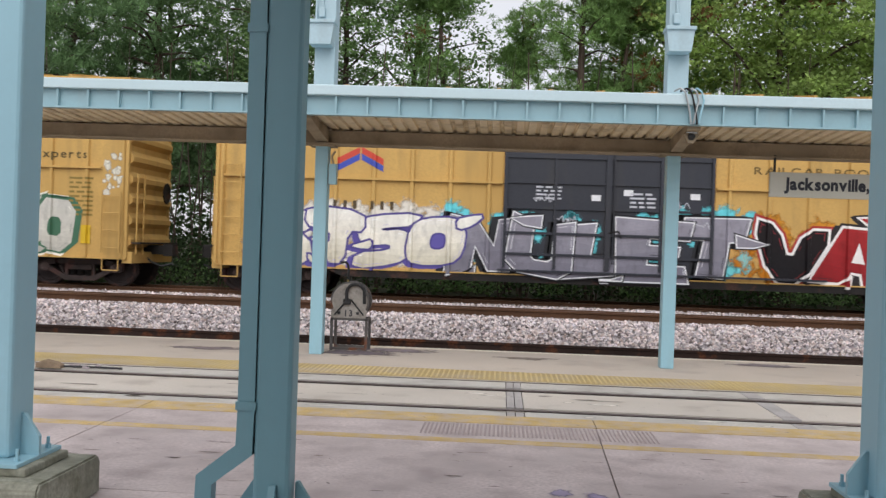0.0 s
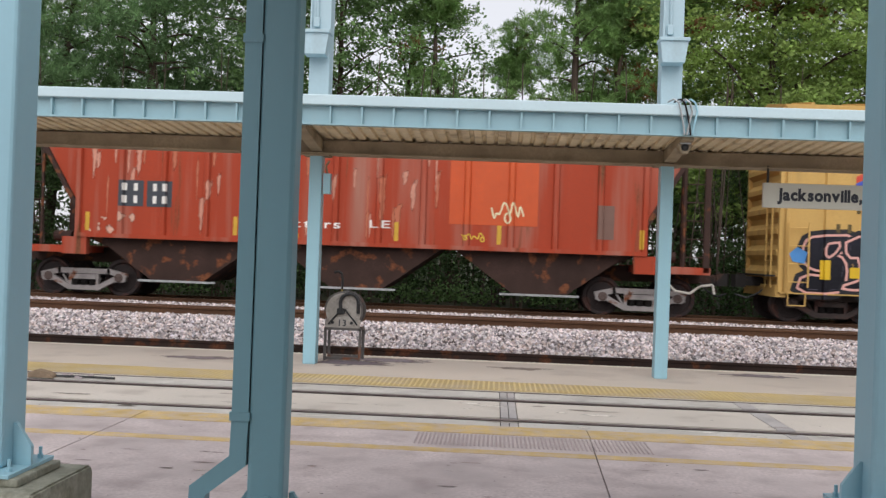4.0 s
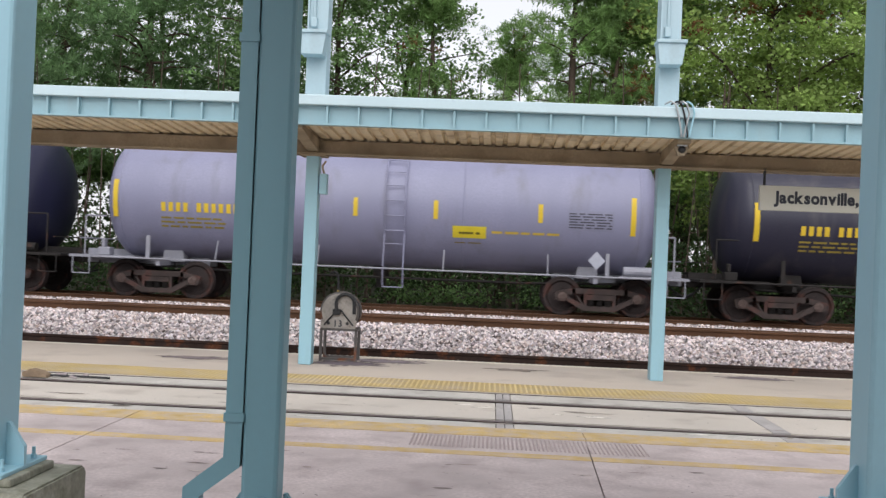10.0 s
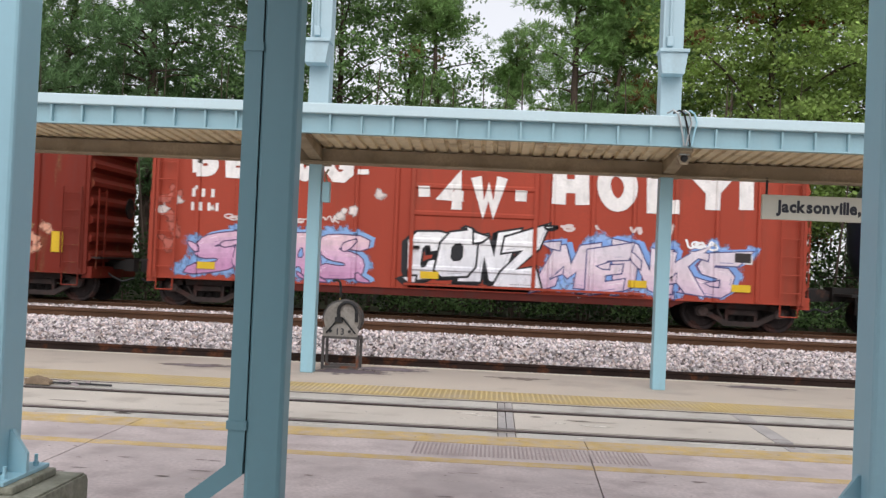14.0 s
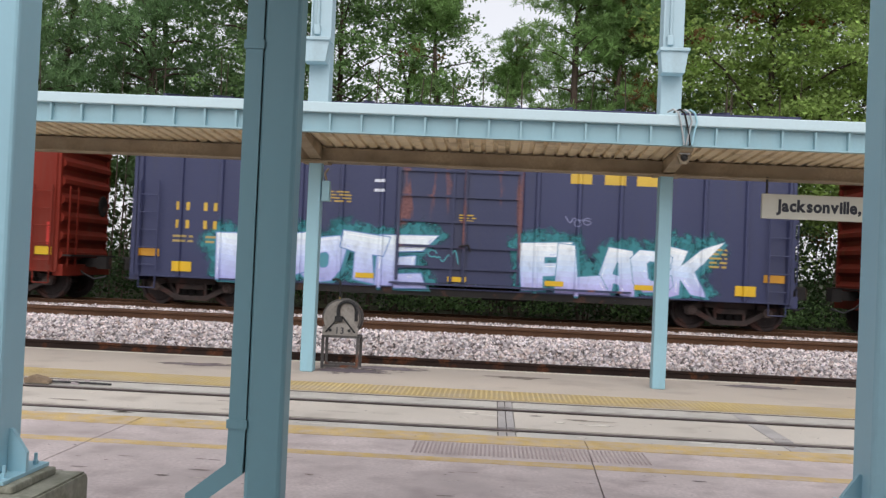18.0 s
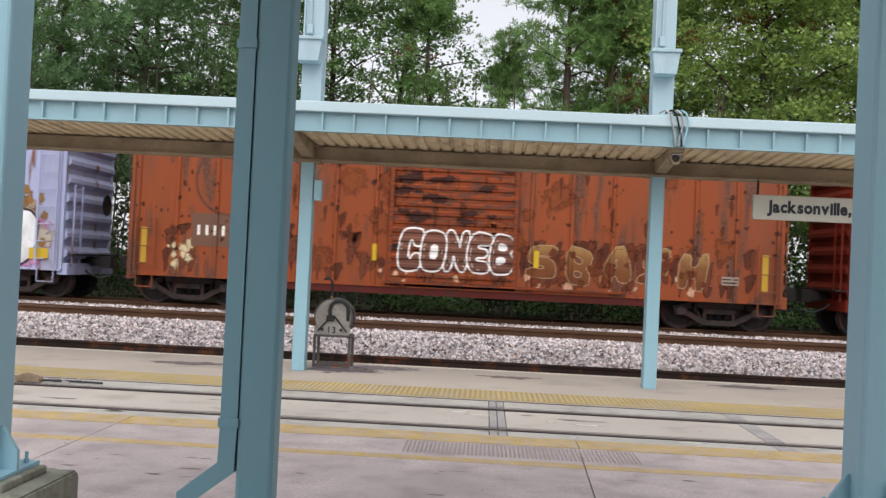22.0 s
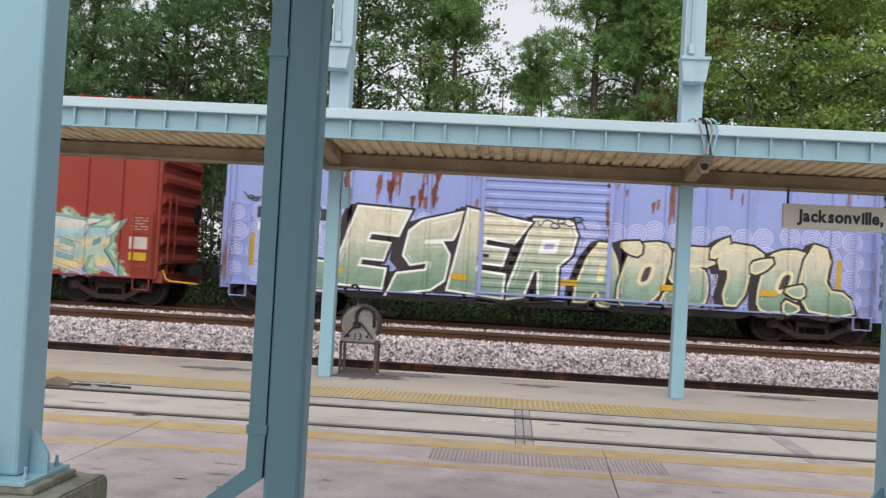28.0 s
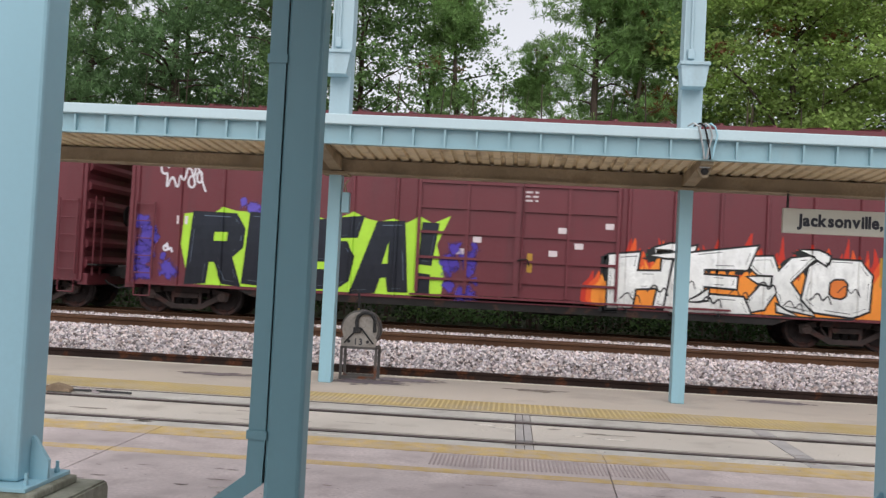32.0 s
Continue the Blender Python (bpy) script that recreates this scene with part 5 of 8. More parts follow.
def ribbon(pts, half, ext, flare=1.0):
    """A flat band along points in x, z with mitred corners."""
    P = [Vector((x, z)) for x, z in pts]
    shut = (P[0] - P[-1]).length < 1e-4
    if not shut:
        P[0] = P[0] - (P[1] - P[0]).normalized() * ext
        P[-1] = P[-1] + (P[-1] - P[-2]).normalized() * ext
    else:
        P = P[:-1]
    b, rows, n = bmesh.new(), [], len(P)
    for i in range(n):
        a = (P[i] - P[i - 1]).normalized() if i or shut else None
        c = (P[(i + 1) % n] - P[i]).normalized() if i < n - 1 or shut else None
        a, c = a or c, c or a
        na, nc = Vector((-a.y, a.x)), Vector((-c.y, c.x))
        m = na + nc
        m = m.normalized() if m.length > 0.2 else na
        k = half / max(0.55, m.dot(na))
        if not shut and i in (0, n - 1):
            k *= flare
        rows.append((b.verts.new((P[i].x + m.x * k, 0, P[i].y + m.y * k)), b.verts.new((P[i].x - m.x * k, 0, P[i].y - m.y * k))))
    for i in range(n if shut else n - 1):
        p, q = rows[i], rows[(i + 1) % n]
        b.faces.new((p[0], p[1], q[1], q[0]))
    return b


def between(a, b):
    """The hex colour halfway between two."""
    return "".join("%02x" % ((int(a[i:i + 2], 16) + int(b[i:i + 2], 16)) // 2) for i in (0, 2, 4))


def rounded(pts):
    """Cut the corners of a line of points, keeping its ends."""
    shut = math.hypot(pts[0][0] - pts[-1][0], pts[0][1] - pts[-1][1]) < 1e-4
    out = [] if shut else [pts[0]]
    for (ax, az), (bx, bz) in zip(pts, pts[1:]):
        out += [(ax * 0.75 + bx * 0.25, az * 0.75 + bz * 0.25), (ax * 0.25 + bx * 0.75, az * 0.25 + bz * 0.75)]
    return out + ([out[0]] if shut else [pts[-1]])


def rolled(car, surf, txt, x0, x1, z0, z1, col, label, seed=1, wild=0.05, thick=0.33):
    """Big plain letters put on with a paint roller, in fat even strokes."""
    r = random.Random(seed)
    widths = [0.45 if c in "I1!:" else 0.8 if c == "-" else 1.25 if c in "MW" else 1.0 for c in txt]
    u, hgt = (x1 - x0) / sum(widths), z1 - z0
    th = thick * min(u, hgt * 0.85)
    bm = bmesh.new()
    x = x0
    for i, (ch, wd) in enumerate(zip(txt, widths)):
        cw = u * wd
        m = [r.uniform(-1, 1) for _ in range(5)]
        inset = th * 0.5 + 0.06 * u
        za, zb = z0 + th * 0.5 + 0.1 * (m[0] + 1) * wild * hgt, z1 - th * 0.5 - 0.1 * (m[1] + 1) * wild * hgt
        for k, st in enumerate(strokes(ch)):
            pts = []
            for px, pz in st:
                hx = (px - 0.5) * max(0.05, cw - 2 * inset) * (1.0 + 0.15 * m[2] * (pz - 0.5))
                qx = x + cw / 2 + hx + wild * m[3] * (pz - 0.5) * (zb - za) * 0.6
                qz = za + (zb - za) * pz + wild * m[4] * hx
                dx, dz = warp(qx, qz, seed, wild * 0.5 + 0.02)
                pts.append((qx + dx, qz + dz))
            if ch in "OSUBPD" and len(pts) > 3:
                pts = rounded(rounded(pts))
            b = ribbon(pts, th / 2, th * 0.12, 1.0 + 0.8 * wild)
            wrap(b, surf, 0.0116 + 0.006 * (i % 2) + 0.0004 * k)
            merge(bm, b)
        x += cw
    part("graffiti", bm, worn(col), car, label)


def scrawl(car, surf, x0, x1, z0, z1, col, n=6, wth=0.035, seed=1, label="thin sprayed scrawl"):
    """A running sprayed hand: tall and short strokes, with a loop here and there."""
    r = random.Random(seed)
    step, hgt = (x1 - x0) / (2 * n), z1 - z0
    pts, x, up = [], x0, True
    for i in range(2 * n):
        z = z0 + hgt * (r.choice((1.0, 0.62, 0.8, 0.45)) if up else r.choice((0.0, 0.12, 0.3)))
        if r.random() < 0.22:
            e = r.uniform(0.5, 1.1) * step
            pts += [(x + e * math.cos(a), z - 0.22 * hgt * (1 - math.sin(a)) * (1 if up else -1)) for a in np.linspace(0, 5.6, 7)]
        else:
            pts.append((x, z))
        x += step * r.uniform(0.35, 1.6)
        x, up = (x0 + r.uniform(0, 0.5) * (x1 - x0) if x > x1 else x), not up
    for _ in range(2):
        pts = rounded(pts)
    bm = bmesh.new()
    b = ribbon(pts, wth / 2, 0.0, 0.5)
    wrap(b, surf, 0.012)
    merge(bm, b)
    part("graffiti", bm, pm(col), car, label)


def fan(bm, surf, pts, lift):
    """A ragged patch that thins out to its rim, laid on a relief."""
    b = bmesh.new()
    uv = b.loops.layers.uv.new("UVMap")
    cx, cz = sum(p[0] for p in pts) / len(pts), sum(p[1] for p in pts) / len(pts)
    c = b.verts.new((cx, 0, cz))
    rim = [b.verts.new((x, 0, z)) for x, z in pts]
    for i in range(len(rim)):
        b.faces.new((c, rim[i], rim[(i + 1) % len(rim)])).loops[0][uv].uv = (1, 0)
    wrap(b, surf, lift)
    merge(bm, b)


def blotches(car, surf, x0, x1, z0, z1, col, n=12, size=0.25, seed=1, name="paint_patch", label="", lift=0.0045, wide=0.9):
    """Ragged patches of sprayed paint, overpaint or flaking."""
    r = random.Random(seed)
    bm = bmesh.new()
    bm.loops.layers.uv.new("UVMap")
    for i in range(n):
        cx, cz, s = r.uniform(x0, x1), r.uniform(z0, z1), 1.25 * size * r.uniform(0.4, 1.3)
        pts = []
        for a in np.linspace(0, 6.283, 13)[:-1]:
            k = s * r.uniform(0.6, 1.1)
            pts.append((cx + k * wide * math.cos(a), min(z1 + 0.12, max(z0 - 0.12, cz + k * math.sin(a)))))
        fan(bm, surf, pts, lift + 0.0004 * (i % 5))
    tagged(part(name, bm, soft(col), car, label), kind="stuff")


def streaks(car, surf, x0, x1, z0, z1, cols, n=20, w=0.07, tall=0.7, seed=1, label="streaks of rust"):
    """Upright runs of rust or dirt, thinning out at their sides and ends."""
    r = random.Random(seed)
    for k, col in enumerate(cols):
        bm = bmesh.new()
        bm.loops.layers.uv.new("UVMap")
        for i in range(n):
            x, z, h, ww = r.uniform(x0, x1), r.uniform(z0, z1), tall * r.uniform(0.3, 1.3), w * r.uniform(0.5, 1.6)
            zb, zt = max(z0, z - h * 0.5), min(z1, z + h * 0.5)
            b = bmesh.new()
            uv = b.loops.layers.uv.new("UVMap")
            prev = None
            for j in range(5):
                f = j / 4
                e = ww * (0.35 + 0.65 * f) * r.uniform(0.8, 1.2)
                cur = [(b.verts.new((x + q, 0, zb + (zt - zb) * f)), 1.0 if q == 0 and 0 < j < 4 else 0.0) for q in (-e, 0.0, e)]
                if prev:
                    for a in (0, 1):
                        quad = (prev[a], prev[a + 1], cur[a + 1], cur[a])
                        fc = b.faces.new([v for v, _ in quad])
                        for lp, (_, val) in zip(fc.loops, quad):
                            lp[uv].uv = (val, 0)
                prev = cur
            wrap(b, surf, 0.003 + 0.0012 * k + 0.0003 * (i % 4))
            merge(bm, b)
        tagged(part("rust_streak", bm, soft(col, 0.8), car, label), kind="stuff")


def flames(car, surf, x0, x1, z0, z1, cols, seed=1):
    """Sprayed fire: layer over layer of bent tongues, each layer lower and lighter."""
    r = random.Random(seed)
    for k, c in enumerate(cols):
        bm = bmesh.new()
        x, i = x0 + 0.12 * k, 0
        while x < x1 - 0.12 * k:
            w = r.uniform(0.2, 0.42)
            edge = min(1.0, 0.45 + min(x - x0, x1 - x) * 0.7)
            h = (z1 - z0) * edge * (1.0 - 0.13 * k) * (r.uniform(0.72, 0.86) if i % 3 else r.uniform(0.86, 1.0))
            bend = r.uniform(-0.12, 0.12)
            pts = [(x - 0.12, z0), (x + w + 0.12, z0), (x + w + 0.1, z0 + 0.55 * h), (x + w * 0.8, z0 + 0.72 * h), (x + w * 0.75 + bend * 0.4, z0 + 0.86 * h),
                   (x + w * 0.6 + bend, z0 + h), (x + w * 0.42 + bend * 0.3, z0 + 0.84 * h), (x + w * 0.22, z0 + 0.72 * h), (x - 0.1, z0 + 0.55 * h)]
            b = poly(rounded(pts + pts[:1])[:-1])
            bmesh.ops.triangulate(b, faces=b.faces[:])
            wrap(b, surf, 0.004 + 0.0012 * k + 0.0003 * r.random())
            merge(bm, b)
            x, i = x + w * 0.8, i + 1
        tagged(part("sprayed_fire", bm, pm(c), car, "sprayed orange and red flames"), kind="stuff")


def rings(car, surf, x0, x1, z0, z1, col, seed=1):
    """Rows of sprayed concentric rings."""
    r = random.Random(seed)
    bm = bmesh.new()
    for z in np.arange(z0 + 0.2, z1, 0.46):
        for x in np.arange(x0 + 0.2, x1, 0.5):
            cx, cz = x + r.uniform(-0.06, 0.06), z + r.uniform(-0.06, 0.06)
            for rad in (0.05, 0.11, 0.17, 0.23):
                if cx - rad < x0 - 0.05 or cx + rad > x1 + 0.05:
                    continue
                b = bmesh.new()
                o = [b.verts.new((cx + rad * math.cos(a), 0, cz + rad * math.sin(a))) for a in np.linspace(0, 6.283, 15)[:-1]]
                i = [b.verts.new((cx + (rad - 0.024) * math.cos(a), 0, cz + (rad - 0.024) * math.sin(a))) for a in np.linspace(0, 6.283, 15)[:-1]]
                for k in range(14):
                    b.faces.new((o[k], o[(k + 1) % 14], i[(k + 1) % 14], i[k]))
                wrap(b, surf, 0.005)
                merge(bm, b)
    part("graffiti", bm, pm(col), car, "rows of pale sprayed rings")


def boxcar(label, centre, L, top, paint, doorpaint, surf, sill=0.62, endpaint=None, door_style="plain", truck_kind="rust", group="boxcars", ladder_h=(0.75, 2.6), roofpaint=None, bands=(), sillpaint=None):
    car = thing("boxcar", label, "boxcar", pose(centre, TRACK_Y, RAIL_Z), group)
    MOVING.append((car, centre))
    eave = top - 0.28
    # sides: folded sheets with their posts
    for s in (-1, 1):
        xs = [-L / 2] + [x for x in surf.xs if -L / 2 < x < L / 2] + [L / 2]
        xs = [x for x in xs if abs(x - surf.dc) > surf.door - 1e-6]
        for lo, hi in (((-1e9), surf.dc), (surf.dc, 1e9)):
            bm = bmesh.new()
            seg = [x for x in xs if lo < x < hi]
            b0 = [bm.verts.new((x, -s * surf.y(x, 99), sill)) for x in seg]
            b1 = [bm.verts.new((x, -s * surf.y(x, 99), eave)) for x in seg]
            for i in range(len(seg) - 1):
                bm.faces.new((b0[i], b0[i + 1], b1[i + 1], b1[i]))
            bmesh.ops.recalc_face_normals(bm, faces=bm.faces[:])
            part("side_panel", bm, paint, car)
    part("interior_box", B((-L / 2 + 0.03, L / 2 - 0.03, -1.40, 1.40, sill + 0.2, eave - 0.02)), DARKMETAL, car)
    for s in (-1.42, 1.42):
        part("side_sill", prism(bmesh.new(), [(-L / 2 + 2.6, sill), (-L / 2 + 3.1, sill - 0.2), (L / 2 - 3.1, sill - 0.2), (L / 2 - 2.6, sill)], "y", s - 0.02, s + 0.02), sillpaint or DARKMETAL, car)
    part("sill_flange", B((-L / 2, L / 2, -1.47, -1.40, sill - 0.03, sill)), paint, car)
    part("top_chord", B((-L / 2, L / 2, -1.51, -1.40, eave - 0.12, eave + 0.02)), paint, car)
    for x, z0, z1 in bands:
        part("side_band", B((x[0], x[1], -1.515, -1.425, z0, z1)), paint, car)
    # doors
    d, c = surf.door, surf.dc
    for s in (-1, 1):
        bm = bmesh.new()
        zs = [sill + 0.12] + list(surf.zs) + [eave - 0.1]
        v0 = [bm.verts.new((c - d, -s * surf.y(c, z), z)) for z in zs]
        v1 = [bm.verts.new((c + d, -s * surf.y(c, z), z)) for z in zs]
        for i in range(len(zs) - 1):
            bm.faces.new((v0[i], v1[i], v1[i + 1], v0[i + 1]))
        bmesh.ops.recalc_face_normals(bm, faces=bm.faces[:])
        part("door", bm, doorpaint, car, "sliding door")
    if door_style in ("plug", "double"):
        uprights = (c - d + 0.06, c - d * 0.1, c + d * 0.1, c + d - 0.06) if door_style == "plug" else (c - d + 0.05, c - 0.03, c + 0.03, c + d - 0.05, c - d * 0.5, c + d * 0.5)
        for x in uprights:
            part("door_upright", B((x - 0.035, x + 0.035, -1.555, -1.48, sill + 0.15, eave - 0.12)), doorpaint, car)
        for z in (sill + 0.45, sill + 0.95, sill + 1.55, sill + 2.15, sill + 2.75):
            part("door_bar", B((c - d + 0.02, c + d - 0.02, -1.535, -1.48, z, z + 0.06)), doorpaint, car)
        part("lock_rod", tube(bmesh.new(), [(c + 0.12, -1.57, sill + 0.3), (c + 0.12, -1.57, eave - 0.3)], 0.02), doorpaint, car)
        part("door_handle", tube(bmesh.new(), [(c + 0.02, -1.58, 1.62), (c + 0.25, -1.6, 1.66), (c + 0.3, -1.6, 1.5)], 0.02), DARKMETAL, car)
    else:
        for x in (c - d + 0.04, c + d - 0.04):
            part("door_upright", B((x - 0.045, x + 0.045, -1.545, -1.47, sill + 0.12, eave - 0.1)), doorpaint, car)
        part("door_handle", B((c - d + 0.1, c - d + 0.24, -1.55, -1.5, 1.55, 1.62)), DARKMETAL, car)
    part("door_track", B((c - d - 0.1, min(L / 2 - 0.4, c + d + 2.6), -1.56, -1.49, sill + 0.06, sill + 0.11)), doorpaint, car)
    # ends with deep horizontal ribs
    for s in (-1, 1):
        bm = bmesh.new()
        zs, n = [], 8
        pts = [(0.0, sill)]
        for i in range(n):
            z = sill + 0.25 + i * (eave - sill - 0.3) / n
            h = (eave - sill - 0.3) / n
            pts += [(0.0, z), (0.11, z + h * 0.22), (0.11, z + h * 0.45), (0.0, z + h * 0.72)]
        pts += [(0.0, eave)]
        for (xa, za), (xb, zb) in zip(pts, pts[1:]):
            bm.faces.new([bm.verts.new((s * (L / 2 - 0.02 + q), y, z)) for q, y, z in ((xa, -1.36, za), (xa, 1.36, za), (xb, 1.36, zb), (xb, -1.36, zb))])
        for k in range(n):
            for y in (-1.36, 1.36):
                bm.faces.new([bm.verts.new((s * (L / 2 - 0.02 + q), y, z)) for q, z in pts[4 * k + 1:4 * k + 5]])
        bmesh.ops.remove_doubles(bm, verts=bm.verts[:], dist=0.0005)
        bmesh.ops.recalc_face_normals(bm, faces=bm.faces[:])
        part("end_wall", bm, endpaint or paint, car, "end wall with deep horizontal ribs")
        for y in (-1.4, 1.4):
            part("corner_post", B((s * L / 2 - 0.06, s * L / 2 + 0.02, y - 0.06, y + 0.06, sill, eave)), endpaint or paint, car)
        ladder(car, s * (L / 2 - 0.36), 0.46, ladder_h[0], ladder_h[1], -1.56, paint)
        bm = bmesh.new()
        for y in (-1.2, -0.75):
            box(bm, s * (L / 2 + 0.16) - 0.015, s * (L / 2 + 0.16) + 0.015, y - 0.015, y + 0.015, sill + 0.1, 2.7)
        for z in np.arange(sill + 0.3, 2.7, 0.42):
            rod(bm, (s * (L / 2 + 0.16), -1.2, z), (s * (L / 2 + 0.16), -0.75, z), 0.013, 6)
        part("end_ladder", bm, endpaint or paint, car)
        x = s * (L / 2 - 0.36)
        part("sill_step", tube(bmesh.new(), [(x - 0.2, -1.5, sill), (x - 0.2, -1.5, sill - 0.3), (x + 0.2, -1.5, sill - 0.3), (x + 0.2, -1.5, sill)], 0.016, 6), paint, car)
        part("end_sill", B((s * L / 2 - 0.1, s * L / 2 + 0.14, -1.4, 1.4, sill - 0.12, sill + 0.16)), endpaint or paint, car)
        part("crossover_platform", B((s * (L / 2 + 0.16) - 0.16, s * (L / 2 + 0.16) + 0.16, -1.35, 1.35, 0.98, 1.02)), DARKMETAL, car)
        coupler(car, s * L / 2, s)
        truck(car, s * (L / 2 - 1.32), truck_kind)
    part("brake_wheel", lathe(bmesh.new(), [(0.27, L / 2 + 0.30), (0.28, L / 2 + 0.32), (0.25, L / 2 + 0.33), (0.05, L / 2 + 0.29)], 18, "x", (0, 0.4, 2.3)), DARKMETAL, car)
    # roof
    rp = roofpaint or paint
    bm = bmesh.new()
    prism(bm, [(-1.5, eave), (1.5, eave), (1.5, eave + 0.05), (0.0, top), (-1.5, eave + 0.05)], "x", -L / 2 - 0.03, L / 2 + 0.03)
    part("roof", bm, rp, car)
    me = None
    for i in range(int(L / 1.22)):
        x = -L / 2 + 0.6 + i * 1.22
        if me is None:
            o = part("roof_rib", prism(bmesh.new(), [(-1.5, eave + 0.05), (0.0, top), (1.5, eave + 0.05), (1.5, eave + 0.10), (0.0, top + 0.05), (-1.5, eave + 0.10)], "x", -0.04, 0.04), rp, car)
            me = o.data
            o.location.x = x
        else:
            share("roof_rib", me, car, pose(x, 0, 0))
    # underframe
    part("centre_sill", B((-L / 2, L / 2, -0.3, 0.3, 0.72, 1.02)), DARKMETAL, car)
    bm = bmesh.new()
    for x in np.arange(-L / 2 + 3.6, L / 2 - 3.4, 1.45):
        box(bm, x - 0.05, x + 0.05, -1.4, 1.4, sill - 0.02, sill + 0.15)
    part("cross_bearers", bm, DARKMETAL, car)
    part("brake_cylinder", rod(bmesh.new(), (-0.9, -0.75, 0.55), (-0.2, -0.75, 0.55), 0.16, 14), DARKMETAL, car)
    part("air_reservoir", rod(bmesh.new(), (0.6, -0.7, 0.55), (1.7, -0.7, 0.55), 0.2, 14), DARKMETAL, car)
    part("brake_pipe", tube(bmesh.new(), [(-L / 2 + 0.2, -0.9, 0.62), (-3, -0.9, 0.5), (3, -0.9, 0.5), (L / 2 - 0.2, -0.9, 0.62)], 0.022), DARKMETAL, car)
    return car


def tankcar(label, centre, L, R, paint, ladder_x=0.0, truck_kind="rust", zc=2.38, saddle=None):
    car = thing("tank_car", label, "tank car", pose(centre, TRACK_Y, RAIL_Z), "tank cars")
    MOVING.append((car, centre))
    b = bmesh.new()
    hd = 0.62
    prof = [(0.04, -L / 2)] + [(R * math.sin(a), -L / 2 + hd - hd * math.cos(a)) for a in np.linspace(0.12, 1.57, 9)] + [(R, x) for x in np.linspace(-L / 2 + hd, L / 2 - hd, 7)[1:-1]] + [(R * math.sin(a), L / 2 - hd + hd * math.cos(a)) for a in np.linspace(1.57, 0.12, 9)] + [(0.04, L / 2)]
    lathe(b, prof, 64, "x", (0, 0, zc))
    part("shell", b, paint, car, smooth=True)
    for x in np.linspace(-L / 2 + hd, L / 2 - hd, 4):
        part("weld_seam", lathe(bmesh.new(), [(R + 0.001, x - 0.02), (R + 0.006, x), (R + 0.001, x + 0.02)], 64, "x", (0, 0, zc)), paint, car, smooth=True)
    part("manway", lathe(bmesh.new(), [(0.35, zc + R - 0.1), (0.35, zc + R + 0.22), (0.42, zc + R + 0.24), (0.42, zc + R + 0.32), (0.1, zc + R + 0.36)], 20, "z"), paint, car)
    bm = B((-1.1, 1.1, -0.75, -0.55, zc + R - 0.05, zc + R), (-1.1, 1.1, 0.55, 0.75, zc + R - 0.05, zc + R))
    part("top_platform", bm, DARKMETAL, car)
    bm = bmesh.new()
    for y in (-0.75, 0.75):
        for z in (0.35, 0.62):
            tube(bm, [(-1.1, y, zc + R + z), (1.1, y, zc + R + z)], 0.018, 6)
        for x in (-1.1, 0, 1.1):
            tube(bm, [(x, y, zc + R - 0.05), (x, y, zc + R + 0.62)], 0.018, 6)
    part("top_railing", bm, DARKMETAL, car)
    # side ladder following the shell, with its foot
    bm = bmesh.new()
    w = 0.24
    arc = [(-(R + 0.10) * math.cos(a), zc + (R + 0.10) * math.sin(a)) for a in np.linspace(-0.45, 1.25, 12)]
    arc = [(-(R - 0.05), 0.42), (-(R + 0.04), 0.85)] + arc
    for s in (-w, w):
        tube(bm, [(ladder_x + s, y, z) for y, z in arc], 0.02, 6)
    for y, z in arc[:1] + [(-(R + 0.10) * math.cos(a), zc + (R + 0.10) * math.sin(a)) for a in np.linspace(-0.62, 1.2, 9)]:
        rod(bm, (ladder_x - w, y, z), (ladder_x + w, y, z), 0.015, 6)
    part("side_ladder", bm, paint if saddle else DARKMETAL, car)
    side = saddle or DARKMETAL
    part("safety_rail", tube(bmesh.new(), [(-L / 2 + 0.2, -1.5, 0.86), (L / 2 - 0.2, -1.5, 0.86)], 0.024, 6), side, car, "lengthwise safety rail")
    for x in (-L * 0.28, -L * 0.1, L * 0.12, L * 0.3):
        part("rail_bracket", tube(bmesh.new(), [(x, -1.5, 0.86), (x, -1.3, 1.35)], 0.016, 6), side, car)
    for s in (-1, 1):
        ex = s * (L / 2 - 0.15)
        part("stub_sill", B((min(ex - s * 2.4, ex + s * 0.75), max(ex - s * 2.4, ex + s * 0.75), -0.32, 0.32, 0.70, 1.05)), side, car)
        part("end_platform", B((min(ex - s * 0.9, ex + s * 0.72), max(ex - s * 0.9, ex + s * 0.72), -1.5, 1.5, 0.84, 0.90)), side, car)
        part("saddle", prism(bmesh.new(), [(s * (L / 2 - 1.75) - 0.28, 0.8), (s * (L / 2 - 1.75) + 0.28, 0.8), (s * (L / 2 - 1.75) + 0.2, 1.25), (s * (L / 2 - 1.75) - 0.2, 1.25)], "y", -0.75, 0.75), side, car)
        part("bolster_web", B((s * (L / 2 - 1.62) - 0.05, s * (L / 2 - 1.62) + 0.05, -1.48, 1.48, 0.7, 0.88)), side, car)
        part("post", B((s * (L / 2 - 1.35) - 0.045, s * (L / 2 - 1.35) + 0.045, -1.46, -1.40, 0.88, 1.42)), side, car)
        part("grab_rail", tube(bmesh.new(), [(ex + s * 0.35, -1.45, 0.88), (ex + s * 0.35, -1.45, 1.85), (ex - s * 0.15, -1.45, 1.85)], 0.022, 6), side, car)
